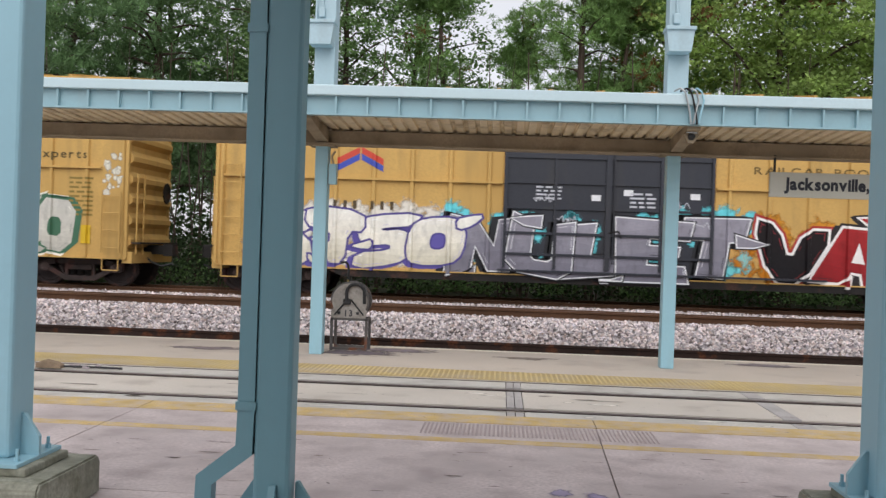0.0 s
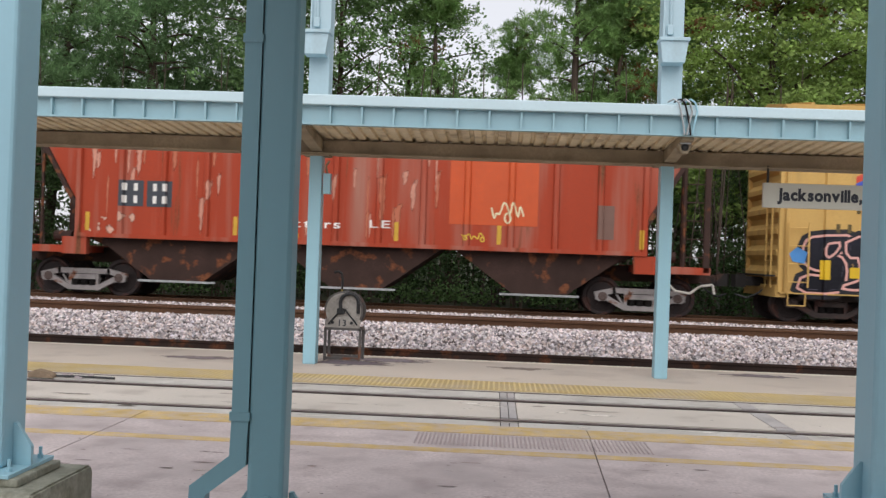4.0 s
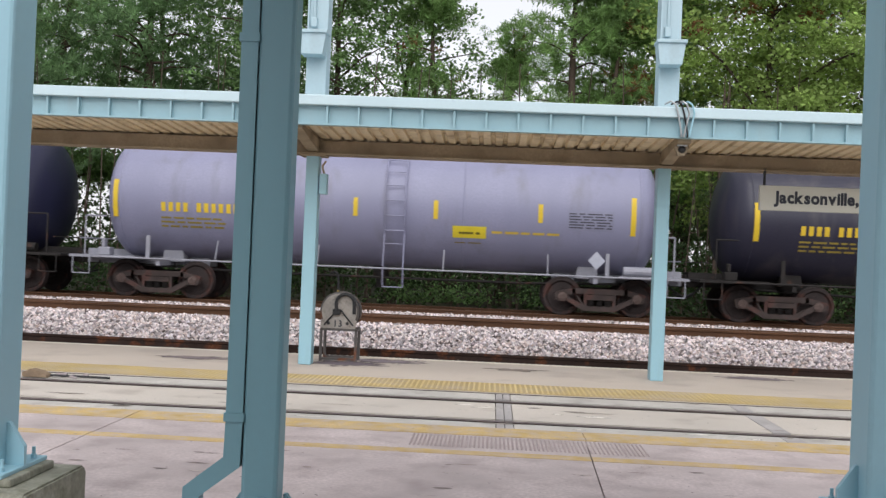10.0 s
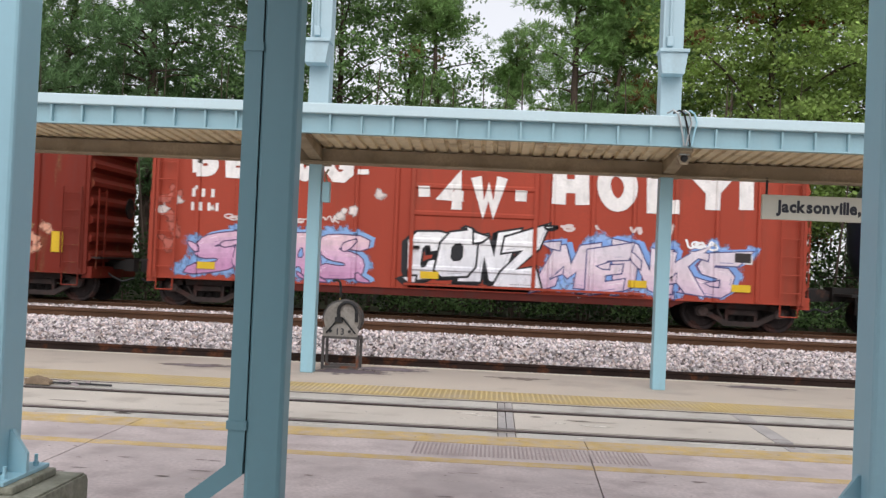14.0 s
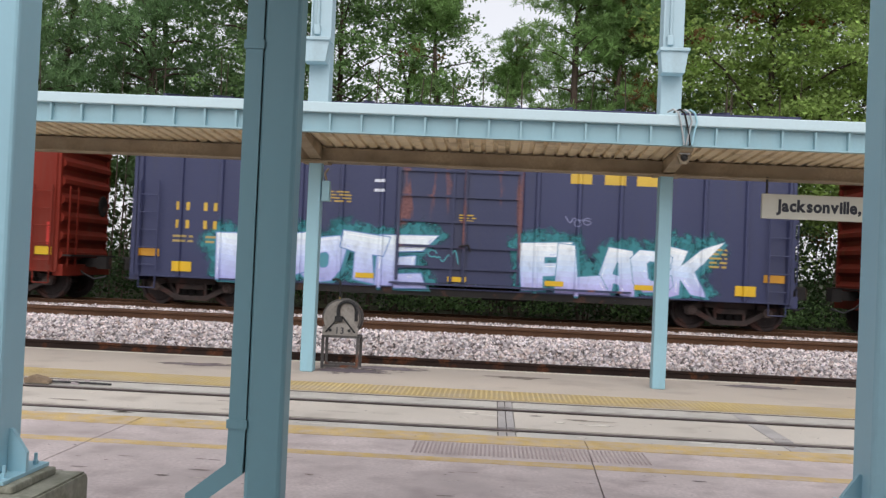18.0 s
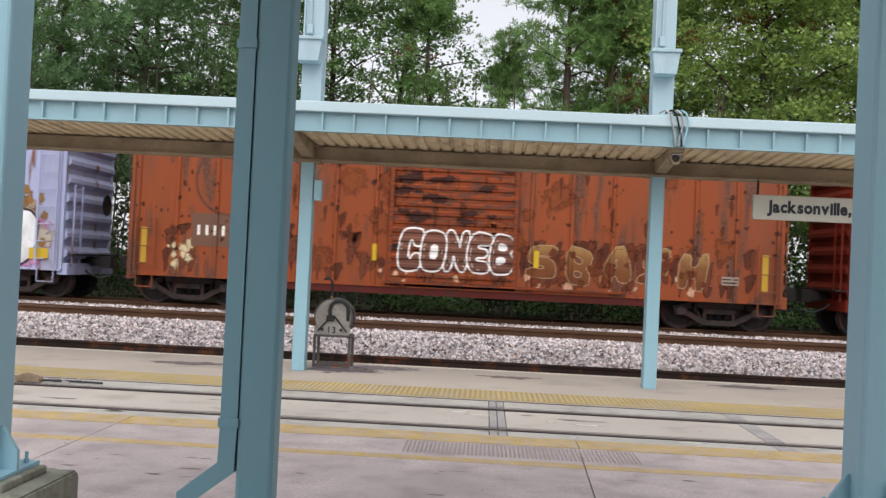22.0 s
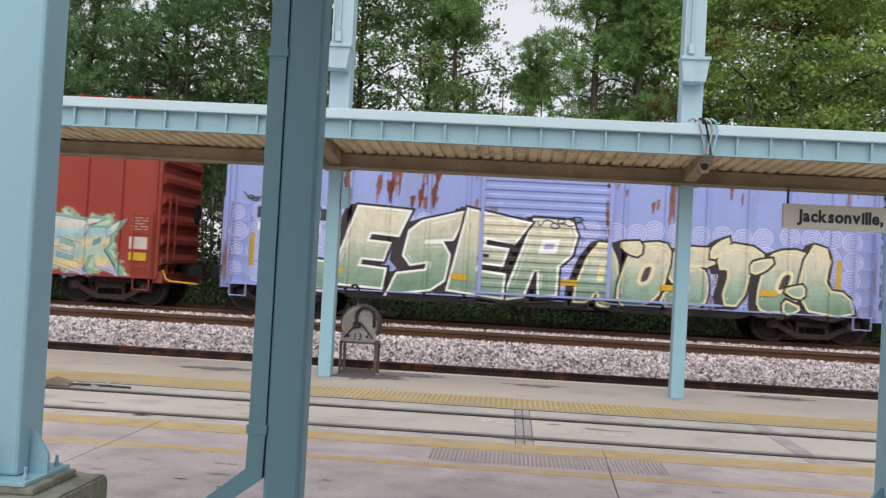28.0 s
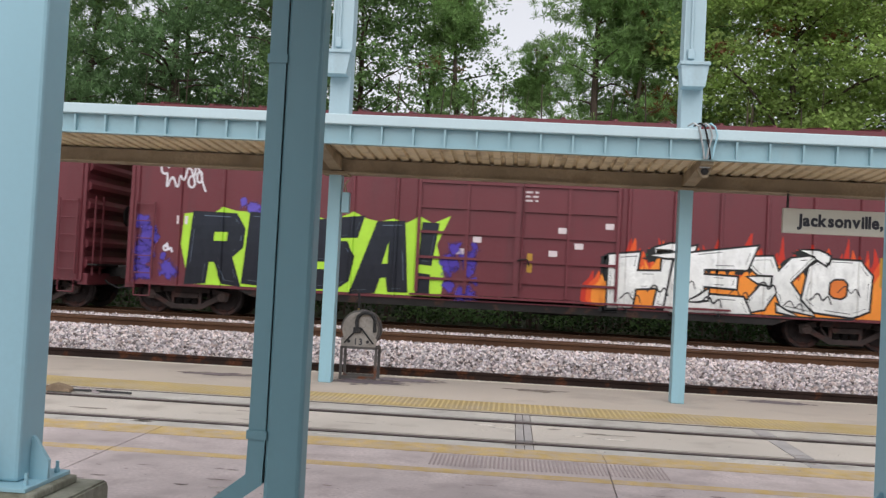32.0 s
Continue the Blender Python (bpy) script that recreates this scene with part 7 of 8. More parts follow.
def car_tanks():
    # black
    L, R = 15.0, 1.5
    S = Shell(R, 2.38)
    c = tankcar("long glossy black tank car with yellow strips", -52.23, L, R, TBLACK, -0.25)
    tank_marks(c, S, L, 31, (-4.2, -1.75, 1.6, 4.35), -6.14, 3.06, ends=(-6.98, 7.1))
    lines(c, S, -3.6, -2.5, 1.75, 1.85, 1, "8a2730", seed=33)
    for x in (-2.3, 0.45):
        lines(c, S, x, x + 1.0, 1.68, 1.8, 2, "c2aa2c", seed=int(34 + x))
    lines(c, S, 4.5, 5.2, 1.55, 2.0, 3, "a8923a", seed=38)
    data_panel(c, S, 5.7, 6.75, 1.72, 2.16, "e8e8ea", "b9b9c0", 39)
    lines(c, S, 5.72, 6.2, 2.17, 2.24, 1, "c9b22e", seed=40)
    for x in (-6.3, 5.9):
        part("valve_post", B((x - 0.06, x + 0.06, -1.5, -1.42, 0.9, 1.32), (x - 0.13, x + 0.13, -1.5, -1.42, 1.26, 1.36)), SADDLEG, c, "pale grey valve post beside the shell")
    # weathered black with a turquoise scrawl
    L = 13.8
    c = tankcar("weathered black tank car with yellow lettering and a turquoise scrawl", -68.13, L, R, TBLACK2, 0.25, saddle=None)
    tank_marks(c, S, L, 41, (-3.05, 2.7), -5.22, 1.5, "d0b02a", (-6.2, 5.78))
    lines(c, S, -2.3, -1.75, 2.45, 2.75, 3, "a8933c", seed=44)
    scrawl(c, S, 2.75, 3.8, 1.15, 1.75, "5aa4c0", 4, 0.04, 46, "turquoise sprayed scrawl")
    scrawl(c, S, 3.7, 4.9, 1.1, 1.6, "5aa4c0", 6, 0.04, 47, "turquoise sprayed scrawl")
    data_panel(c, S, 4.75, 5.8, 2.1, 2.75, "d9d9dc", "5a5a62", 46)
    decal(c, S, "data_panel", 3.85, 4.25, 1.55, 1.85, "d6d6da")
    blotches(c, S, 4.75, 5.6, 2.62, 2.85, "e4e4e8", 5, 0.16, 48)
    # pale grey
    L = 13.72
    c = tankcar("pale grey tank car with yellow lettering", -83.26, L, R, TGREY, 0.45, saddle=SADDLEG)
    tank_marks(c, S, L, 51, (-0.5, 1.42, 3.9), -5.25, 1.83, "d0b02a")
    lines(c, S, 2.76, 4.36, 1.76, 1.88, 1, "c2a53a", seed=53)
    data_panel(c, S, 4.54, 5.62, 1.93, 2.4, "85859a", "3e3e48", 54)
    diamond(c, 5.25, "a6a8b4")
    # black
    c = tankcar("black tank car with yellow lettering and white patches", -98.33, L, R, TBLACK, -0.2)
    tank_marks(c, S, L, 61, (-0.92, 2.35, -2.9), -5.2, 1.4, "d0b02a", (-6.1, 5.66))
    lines(c, S, -1.5, -0.8, 2.9, 3.15, 2, "c9b22e", seed=63)
    blotches(c, S, 2.75, 3.7, 1.83, 1.95, "f0f0f2", 6, 0.13, 64)
    scrawl(c, S, -3.4, -2.1, 1.35, 1.75, "c9c9cf", 6, 0.03, 65, "pale sprayed scrawl")
    data_panel(c, S, 4.37, 5.5, 1.93, 2.38, "c4c4c8", "4b4b52", 66)
    for w in (-L / 2 + 1.45 - 0.889, -L / 2 + 1.45 + 0.889, L / 2 - 1.45 - 0.889, L / 2 - 1.45 + 0.889):
        part("hub_cap", lathe(bmesh.new(), [(0.07, -1.075), (0.06, -1.085), (0.02, -1.09)], 12, "y", (w, 0, WHEEL_R - DROP)), pm("9aa2c8"), c, "pale blue bearing cap")


def car_red_giant():
    L = 15.51
    S = Side(L, 1.5, rib_layout(L, 1.5, 7), 0.06, 0.06, ridges=[1.1, 1.75, 2.4, 3.05, 3.7])
    c = boxcar("red-oxide boxcar covered in white rolled letters and graffiti", -114.58, L, 4.78, RED1, RED1, S, sillpaint=SILL_RED, ladder_h=(0.75, 4.2))
    for txt, x0, x1, z0, z1, sd in (("BEPUG:", -6.95, -2.5, 3.05, 3.95, 1), ("-4W-", -1.5, 1.4, 2.4, 3.4, 2), ("HOLYI", 1.7, 6.6, 2.62, 3.75, 3)):
        rolled(c, S, txt, x0, x1, z0, z1, "ece6e2", "huge white rolled-on letters", sd)
    bars(c, S, -6.9, -6.2, 2.58, 2.78, [3], "e3ddd8")
    bars(c, S, -6.9, -6.1, 2.25, 2.45, [4], "e3ddd8")
    piece(c, S, "SEAS", -6.7, -2.6, 0.72, 1.85, ["c58fb4", "d9aecb", "e6c6cc"], "5d4668", drop="86a9d6", hole="7fa6dc", halo="86a9d6", shine="f4e4ee", detail="a878a4", label="pink and lilac graffiti letters in a blue cloud", seed=71, wild=0.16, flare=0.18, curl=1, fat=0.03, lean=0.25, cast=(0.1, 0.06), patchy=0.5, shards=2)
    piece(c, S, "CONZ", -1.5, 1.5, 0.8, 2.05, ["e4e2e8", "f4f2f2"], "15151a", drop="1a1a20", hole="1a1a20", shine="ffffff", detail="9a9aa4", label="white graffiti letters with black edges", seed=73, wild=0.16, flare=0.3, fat=0.05, lean=0.1, cast=(-0.1, -0.05), shards=1)
    piece(c, S, "MENKS", 1.75, 6.2, 0.68, 1.85, ["d0b2c8", "e3cfd8", "ded2da"], "4e4a78", drop="7fa3dc", hole="6f96d6", halo="93b0de", detail="8c84ac", shine="f0e6ea", label="pale pink and blue graffiti letters", seed=75, wild=0.2, flare=0.3, fat=0.03, patchy=0.5, cast=(0.12, 0.05), shards=2)
    scrawl(c, S, -5.9, -4.7, 2.05, 2.28, "d8c6c2", 5, 0.035, 225, "white sprayed writing")
    scrawl(c, S, -4.3, -3.0, 2.05, 2.28, "d8c6c2", 5, 0.035, 226, "white sprayed writing")
    for k in range(4):
        scrawl(c, S, 2.05 + 0.82 * k, 2.32 + 0.82 * k, 2.08, 2.4, "d8c6c2", 1 + (k > 1), 0.06, 227 + k, "white sprayed letter")
    scrawl(c, S, 5.0, 5.8, 1.8, 2.1, "f0eeee", 4, 0.05, 77)
    placards(c, S, (-6.4, -1.0, 3.9, 6.3), 0.85, 1.02, 0.22)
    for x in (6.1,):
        decal(c, S, "data_panel", x, x + 0.45, 1.5, 1.8, "d9d4cf")
        decal(c, S, "data_panel", x + 0.04, x + 0.41, 1.54, 1.76, "2a2222", lift=0.01)
    blotches(c, S, -7.6, -2.2, 2.2, 2.9, "d9cfca", 12, 0.13, 78)
    blotches(c, S, -7.6, -7.0, 0.9, 2.8, "b8685a", 10, 0.2, 79)
    blotches(c, S, 1.5, 2.6, 0.75, 1.4, "8fb0dc", 8, 0.22, 80)


def car_dooms():
    L = 15.46
    S = Side(L, 1.5, rib_layout(L, 1.5, 6), 0.06, 0.06, ridges=SHEET, rdh=0.022)
    c = boxcar("rust-red boxcar with cream dripping letters and silver graffiti", -131.68, L, 4.78, RED2, RED2, S, sillpaint=SILL_RED, ladder_h=(0.75, 2.7))
    for i, (ch, z) in enumerate(zip("DOOMS", (2.55, 2.6, 2.35, 2.25, 2.2))):
        x = -7.05 + 1.195 * i
        rolled(c, S, ch, x, x + 0.7, z, z + 0.72, "e3dcc4", "cream dripping letter", 80 + i, 0.1, 0.38)
    for i, (ch, z) in enumerate(zip("DAY", (2.45, 2.45, 2.25))):
        x = 1.55 + 1.08 * i
        rolled(c, S, ch, x, x + 0.66, z, z + 0.85, "e3dcc4", "cream dripping letter", 90 + i, 0.1, 0.38)
    piece(c, S, "SAGE", -6.0, -1.3, 0.66, 1.95, ["b8b6c4", "d4d2da", "dcdae0"], "1b1a26", drop="1f1d30", hole="1f1d30", halo="b8813e", shine="ffffff", detail="8a8996", label="silver graffiti letters with black edges", seed=95, wild=0.18, flare=0.34, lean=0.25, cast=(-0.1, 0.05), shards=2)
    piece(c, S, "SMOE", 1.5, 6.0, 0.6, 2.0, ["aaa8a6", "cfcdc6", "d8d6d0"], "1d1c1c", drop="262426", hole="262426", halo="bfa57a", shine="f4f4f0", detail="8f8d8a", label="silver graffiti letters with black edges", seed=97, wild=0.16, flare=0.32, cast=(-0.1, -0.04), lean=0.2, shards=1)
    blotches(c, S, -7.2, -5.2, 0.75, 2.1, "bd8238", 20, 0.34, 98, label="brown sprayed overspray")
    blotches(c, S, -7.0, -6.0, 0.8, 1.3, "d8cfc0", 8, 0.16, 102, label="pale spray", lift=0.0075)
    lines(c, S, -6.9, -6.2, 1.15, 1.75, 5, "4a2f22", lift=0.0095, seed=103)
    blotches(c, S, -1.4, 1.4, 0.85, 1.7, "b0803f", 22, 0.26, 99, label="brown sprayed overspray", lift=0.006)
    bars(c, S, -6.3, -5.2, 2.05, 2.22, [2, 1], "e6dcd4")
    bars(c, S, -6.3, -5.2, 1.78, 1.95, [2, 2], "e6dcd4")
    placards(c, S, (-7.1, 7.0), 1.1, 1.6, 0.14)
    blotches(c, S, 5.4, 6.8, 0.9, 1.8, "d09a82", 14, 0.2, 101)


def car_navy():
    L = 15.67
    S = Side(L, 1.5, rib_layout(L, 1.5, 7), 0.06, 0.07)
    c = boxcar("dark navy boxcar with pale blue graffiti along the bottom", -149.3, L, 5.2, NAVY, NAVYD, S, door_style="plug", ladder_h=(0.75, 2.9))
    bars(c, S, -6.92, -5.76, 2.22, 2.42, [2, 2], "c9a63c")
    bars(c, S, -6.92, -5.76, 1.78, 1.98, [2, 2], "c9a63c")
    lines(c, S, -6.9, -6.4, 1.42, 1.65, 2, "a8935a", seed=111)
    lines(c, S, -6.1, -5.7, 1.42, 1.65, 2, "a8935a", seed=112)
    piece(c, S, "ENOTE", -5.6, -0.85, 0.62, 1.78, ["aeb0e0", "c3cdee", "e6eef4"], "6f8fc0", drop="3f7f8c", hole="4d8a98", halo="3f7f86", shine="ffffff", detail="8f96d4", hfat=0.3, patchy=0.1, label="pale blue and white graffiti letters in a teal cloud", seed=113, fat=0.025, flare=0.24, wild=0.16, cast=(0.07, -0.05))
    piece(c, S, "FLACK", 1.65, 5.85, 0.62, 1.78, ["b9b2e4", "c8d8f2", "eef2f4"], "5f8fb0", drop="3f7f8c", hole="4d8a98", halo="3f7f86", shine="ffffff", detail="8f96d4", hfat=0.3, patchy=0.1, label="pale lilac and white graffiti letters in a teal cloud", seed=117, fat=0.02, flare=0.22, wild=0.18, cast=(0.07, -0.05))
    scrawl(c, S, -0.6, 0.3, 1.2, 1.6, "4d96a0", 4, 0.03, 119)
    placards(c, S, (-6.65, 6.75), 0.74, 0.98, 0.24, "d6ac20")
    placards(c, S, (-7.45, 7.4), 1.08, 1.26, 0.24, "c48c28")
    placards(c, S, (-2.2, 2.3, 4.4, 0.0), 0.78, 0.9, 0.22, "d6ac20")
    for x in (2.6, 3.4, 4.15):
        decal(c, S, "lettering_bar", x, x + 0.5, 3.22, 3.5, "c9a63c", "yellow lettering bar")
    lines(c, S, -3.2, -2.6, 2.55, 2.85, 4, "b89a4c", seed=121)
    lines(c, S, 5.9, 6.3, 1.35, 1.85, 5, "b89a4c", seed=122)
    for z in (2.85, 3.08):
        decal(c, S, "stencil_panel", -2.05, -1.8, z, z + 0.07, "d2d4dc")
    lines(c, S, 0.0, 0.4, 2.2, 2.4, 3, "c9a63c", lift=0.03, seed=124)
    scrawl(c, S, 2.5, 3.1, 2.2, 2.6, "7d80a0", 3, 0.025, 125)


def car_brick():
    L = 15.56
    S = Side(L, 1.52, rib_layout(L, 1.55, 6), 0.055, 0.05, ridges=SHEET, rdh=0.03)
    c = boxcar("brick-red boxcar with a paler ribbed door and tan scrawls", -166.82, L, 4.78, RED3, SALMON, S, sillpaint=SILL_RED, ladder_h=(0.75, 2.7))
    for x in (-7.0, -6.1):
        decal(c, S, "stencil_panel", x, x + 0.6, 1.5, 2.2, "a4553f", "paler lettering panel")
    bars(c, S, -6.95, -6.45, 2.0, 2.16, [3], "e8e2da", lift=0.012)
    bars(c, S, -6.9, -5.75, 1.7, 1.86, [2, 2], "e8e2da", lift=0.012)
    piece(c, S, "OUSE", -5.3, -1.75, 0.66, 1.9, ["9a5634", "b87a50", "c9946a"], "ecd8b0", hole="7c2a1a", halo="d8a878", shine="f4e8cc", detail="7a2f1c", label="cream and brown graffiti letters", seed=131, wild=0.24, fat=0.018, flare=0.3, curl=1, marks=1.0, patchy=0.4, hfat=0.12, shards=2)
    scrawl(c, S, 2.3, 5.9, 1.1, 1.75, "d89c68", 14, 0.024, 138, "thin tan sprayed scrawl")
    scrawl(c, S, 1.9, 5.6, 0.95, 1.95, "d89c68", 8, 0.026, 133, "thin tan sprayed scrawl")
    scrawl(c, S, 5.3, 6.9, 0.75, 1.7, "d2925e", 4, 0.022, 137, "thin tan sprayed scrawl")
    scrawl(c, S, -5.4, -1.8, 0.66, 1.0, "f0e2c4", 7, 0.04, 134)
    decal(c, S, "stencil_panel", -3.45, -2.75, 1.45, 1.8, "9a9a98", "grey overpainted patch", 0.017)
    scrawl(c, S, 2.0, 6.6, 0.64, 0.95, "c98a68", 12, 0.020, 135, "thin tan sprayed scrawl")
    decal(c, S, "stencil_panel", 3.2, 4.0, 1.15, 1.55, "7f463c", "faded square panel")
    decal(c, S, "stencil_panel", 5.75, 6.3, 1.05, 1.25, "d8c4b0", "pale lettering panel")
    placards(c, S, (-7.4, 7.45), 1.0, 1.2, 0.22)
    placards(c, S, (2.0, -2.2, 4.6), 0.88, 0.97, 0.2)
    for x in (-7.5, 2.3, 7.55):
        decal(c, S, "reflector", x - 0.06, x + 0.06, 1.25, 1.8, "c02c22", "red reflective strip")
    for x in (-6.7, -6.5, 0.6, 6.7):
        decal(c, S, "stencil_panel", x, x + 0.18, 0.8, 0.9, "e4dcd8")
    decal(c, S, "stencil_panel", 6.4, 6.75, 1.55, 1.75, "4c4f78")
    blotches(c, S, -6.8, 7.2, 0.62, 0.72, "cf9f86", 22, 0.09, 136)


def car_orange():
    L = 15.49
    S = Side(L, 1.52, rib_layout(L, 1.5, 7), 0.055, 0.05, ridges=SHEET, rdh=0.03)
    c = boxcar("faded rusty orange boxcar with peeling paint and a ribbed door", -183.935, L, 4.78, ORANGE, RUSTORANGE, S, sillpaint=SILL_RED, ladder_h=(0.75, 2.0))
    decal(c, S, "stencil_panel", -6.3, -4.55, 1.35, 2.15, "6e4a35", "dark lettering panel")
    bars(c, S, -6.22, -5.42, 1.62, 1.86, [4], "efe8de", lift=0.012)
    bars(c, S, -5.3, -4.62, 1.62, 1.86, [4], "efe8de", lift=0.012)
    # faint round emblem
    for r0, r1, h in ((0.86, 0.80, "5d2e1b"),):
        bm = bmesh.new()
        o = [bm.verts.new((-5.4 + r0 * math.cos(a), 0, 2.95 + r0 * math.sin(a))) for a in np.linspace(0, 6.283, 41)[:-1]]
        i = [bm.verts.new((-5.4 + r1 * math.cos(a), 0, 2.95 + r1 * math.sin(a))) for a in np.linspace(0, 6.283, 41)[:-1]]
        for k in range(40):
            bm.faces.new((o[k], o[(k + 1) % 40], i[(k + 1) % 40], i[k]))
        wrap(bm, S, 0.006)
        part("emblem", bm, pm(h), c, "faint round emblem ring")
    piece(c, S, "CONEB", -1.25, 1.45, 1.0, 1.98, ["6a4436", "7c5040"], "f0ece8", hole="f0ece8", detail="e6dcd4", label="white outlined graffiti letters on the rusty door", seed=141, fat=0.045, curl=2, flare=0.0, wild=0.06, over=0.0, marks=0.7)
    piece(c, S, "SBASH", 1.7, 6.1, 0.88, 1.78, ["74401f", "7c4a26", "8a5c34", "a8824e"], "b39a74", hole="6a3a20", detail="5a3018", label="faded tan graffiti letters, half flaked away", seed=143, wild=0.18, fat=0.016, over=-0.3, flare=0.1, curl=1)
    blotches(c, S, 1.7, 6.2, 0.8, 1.8, "6b3319", 34, 0.16, 144, "rust_patch", "rust showing through", 0.016)
    blotches(c, S, -6.9, -6.2, 0.85, 1.5, "d8c29a", 14, 0.13, 145, label="flaking cream paint")
    streaks(c, S, -4.4, 7.0, 1.0, 4.3, ("8a4a2a", "5f2f1c"), 60, 0.07, 0.5, 146, "dark flaking rust")
    blotches(c, S, -3.4, 6.8, 0.7, 1.1, "d2a384", 16, 0.12, 147)
    streaks(c, S, -7.2, 7.3, 0.66, 1.9, ("5c3020", "6e3c28"), 46, 0.16, 0.8, 151, "dark grime along the foot of the side")
    blotches(c, S, -7.2, 7.2, 0.7, 4.3, "83421f", 30, 0.42, 148, "rust_patch", "darker rusting paint", 0.0025)
    blotches(c, S, -7.2, 7.2, 1.0, 4.3, "4a2618", 110, 0.05, 149, "rust_patch", "flaking dark rust", 0.006, 0.6)
    for x in S.ribs:
        blotches(c, S, x - 0.16, x + 0.16, 1.2, 4.2, "4a2416", 10, 0.06, int(300 + x * 5), "rust_patch", "flaking dark rust", 0.006)
    blotches(c, S, -1.4, 1.4, 2.0, 4.2, "3a1c14", 26, 0.13, 150, "rust_patch", "flaking dark rust", 0.006, 2.6)
    for x in (-7.45, 7.35):
        decal(c, S, "reflector", x - 0.07, x + 0.07, 0.9, 1.75, "c9a02c", "long yellow reflective strip")
    placards(c, S, (-1.85, 2.0), 1.2, 1.6, 0.06)
    decal(c, S, "data_panel", 6.35, 6.75, 1.0, 1.2, "a39284")
    lines(c, S, 6.37, 6.73, 1.02, 1.18, 2, "4a2c20", lift=0.012, seed=152)


def car_white():
    L = 15.53
    S = Side(L, 1.55, rib_layout(L, 1.55, 7), 0.055, 0.06, ridges=SHEET, rdh=0.03)
    c = boxcar("pale blue boxcar streaked with rust, its door rusted through", -201.155, L, 4.78, PALE, RUSTDOOR, S, ladder_h=(0.75, 4.2))
    piece(c, S, "SUE", -6.25, -3.3, 0.66, 1.85, ["a83f90", "c45ca8", "d070b2"], "5c1f58", drop="4a2450", hole="f0d8e8", halo="e6e2a4", shine="f2c4dd", detail="8c2f78", hfat=0.34, patchy=0.0, label="magenta bubble graffiti letters with a yellow cloud", seed=151, wild=0.1, curl=1, flare=0.1, cast=(-0.08, -0.06), fat=0.035)
    piece(c, S, "125O", 1.9, 7.0, 0.6, 2.05, ["dcd8dc", "f2f0f0", "f4f2f0"], "2a1a26", drop="3a1e34", hole="cfc8cc", halo="d987b8", shine="ffffff", detail="c0b6be", hfat=0.3, patchy=0.15, label="white graffiti letters with dark edges in a pink cloud", seed=153, curl=1, flare=0.14, fat=0.055, wild=0.1, over=0.16, cast=(-0.1, -0.02))
    scrawl(c, S, -3.5, -1.7, 0.8, 1.6, "c4bcae", 4, 0.035, 155)
    streaks(c, S, -3.05, -2.35, 1.3, 4.2, ("6d3a28", "7c4632"), 26, 0.12, 1.3, 156, "broad run of rust down the panel")
    streaks(c, S, -1.8, -1.6, 0.9, 4.2, ("6d3a28", "5a2c1e"), 16, 0.07, 1.2, 157)
    streaks(c, S, -4.9, -4.75, 1.9, 4.2, ("8d5a44", "6d3a28"), 12, 0.05, 0.9, 159)
    blotches(c, S, 1.7, 7.3, 1.5, 2.35, "b19c84", 30, 0.26, 158, "grime_patch", "tan grime on the pale paint", 0.003, 1.5)
    blotches(c, S, -3.8, 7.3, 1.75, 2.5, "6e4a34", 70, 0.06, 161, "rust_patch", "small flakes of rust", 0.0062, 2.4)
    blotches(c, S, 6.2, 7.3, 1.2, 2.6, "9a7040", 12, 0.22, 162, "rust_patch", "tan rust stain", 0.005)
    for k in S.ribs:
        if abs(k) < 7:
            streaks(c, S, k - 0.03, k + 0.03, 0.9, 4.4, ("6b4a40", "54301f"), 16, 0.045, 1.0, int(160 + k * 3), "rust on the side post")
            blotches(c, S, k - 0.1, k + 0.1, 1.9, 4.2, "7a5238", 9, 0.05, int(190 + k * 3), "rust_patch", "small flakes of rust", 0.006)
    blotches(c, S, -7.3, -1.6, 0.8, 2.0, "c2b6a6", 30, 0.34, 168, "grime_patch", "beige grime")
    blotches(c, S, 1.6, 7.3, 0.8, 1.8, "c2b6a6", 30, 0.34, 171, "grime_patch", "beige grime")
    bars(c, S, -6.6, -5.5, 2.2, 2.45, [2, 2], "a8a6a0")
    bars(c, S, -6.6, -6.0, 1.9, 2.1, [3], "b5b0a0")
    placards(c, S, (-7.3, 7.2), 0.85, 1.12, 0.24, "d2ae22")
    placards(c, S, (-3.0, -1.4, 2.1, 5.4), 0.68, 0.78, 0.22, "d2ae22")
    decal(c, S, "data_panel", -7.45, -7.0, 1.3, 1.75, "4a4e70")
    lines(c, S, -7.4, -7.05, 1.34, 1.7, 3, "d8d8e0", lift=0.011, seed=163)
    lines(c, S, -0.3, 1.0, 1.05, 1.2, 1, "b89a5c", lift=0.02, seed=164)
    scrawl(c, S, -7.3, -6.8, 2.6, 3.1, "f0f0f4", 3, 0.04, 165)
    decal(c, S, "stencil_panel", 5.75, 6.2, 1.0, 1.3, "8a6848", "worn brown panel", 0.03)
    scrawl(c, S, 1.75, 2.4, 1.75, 1.95, "a03a78", 4, 0.025, 178)
    blotches(c, S, -1.4, 1.4, 0.8, 1.9, "54281c", 60, 0.16, 166, "rust_patch", "flaking rust", 0.004, 2.2)
    blotches(c, S, -1.45, -0.85, 1.9, 4.2, "5c2c20", 26, 0.13, 167, "rust_patch", "flaking rust", 0.004, 2.2)
    blotches(c, S, 1.0, 1.45, 1.9, 4.2, "5c2c20", 20, 0.11, 170, "rust_patch", "flaking rust", 0.004, 2.0)
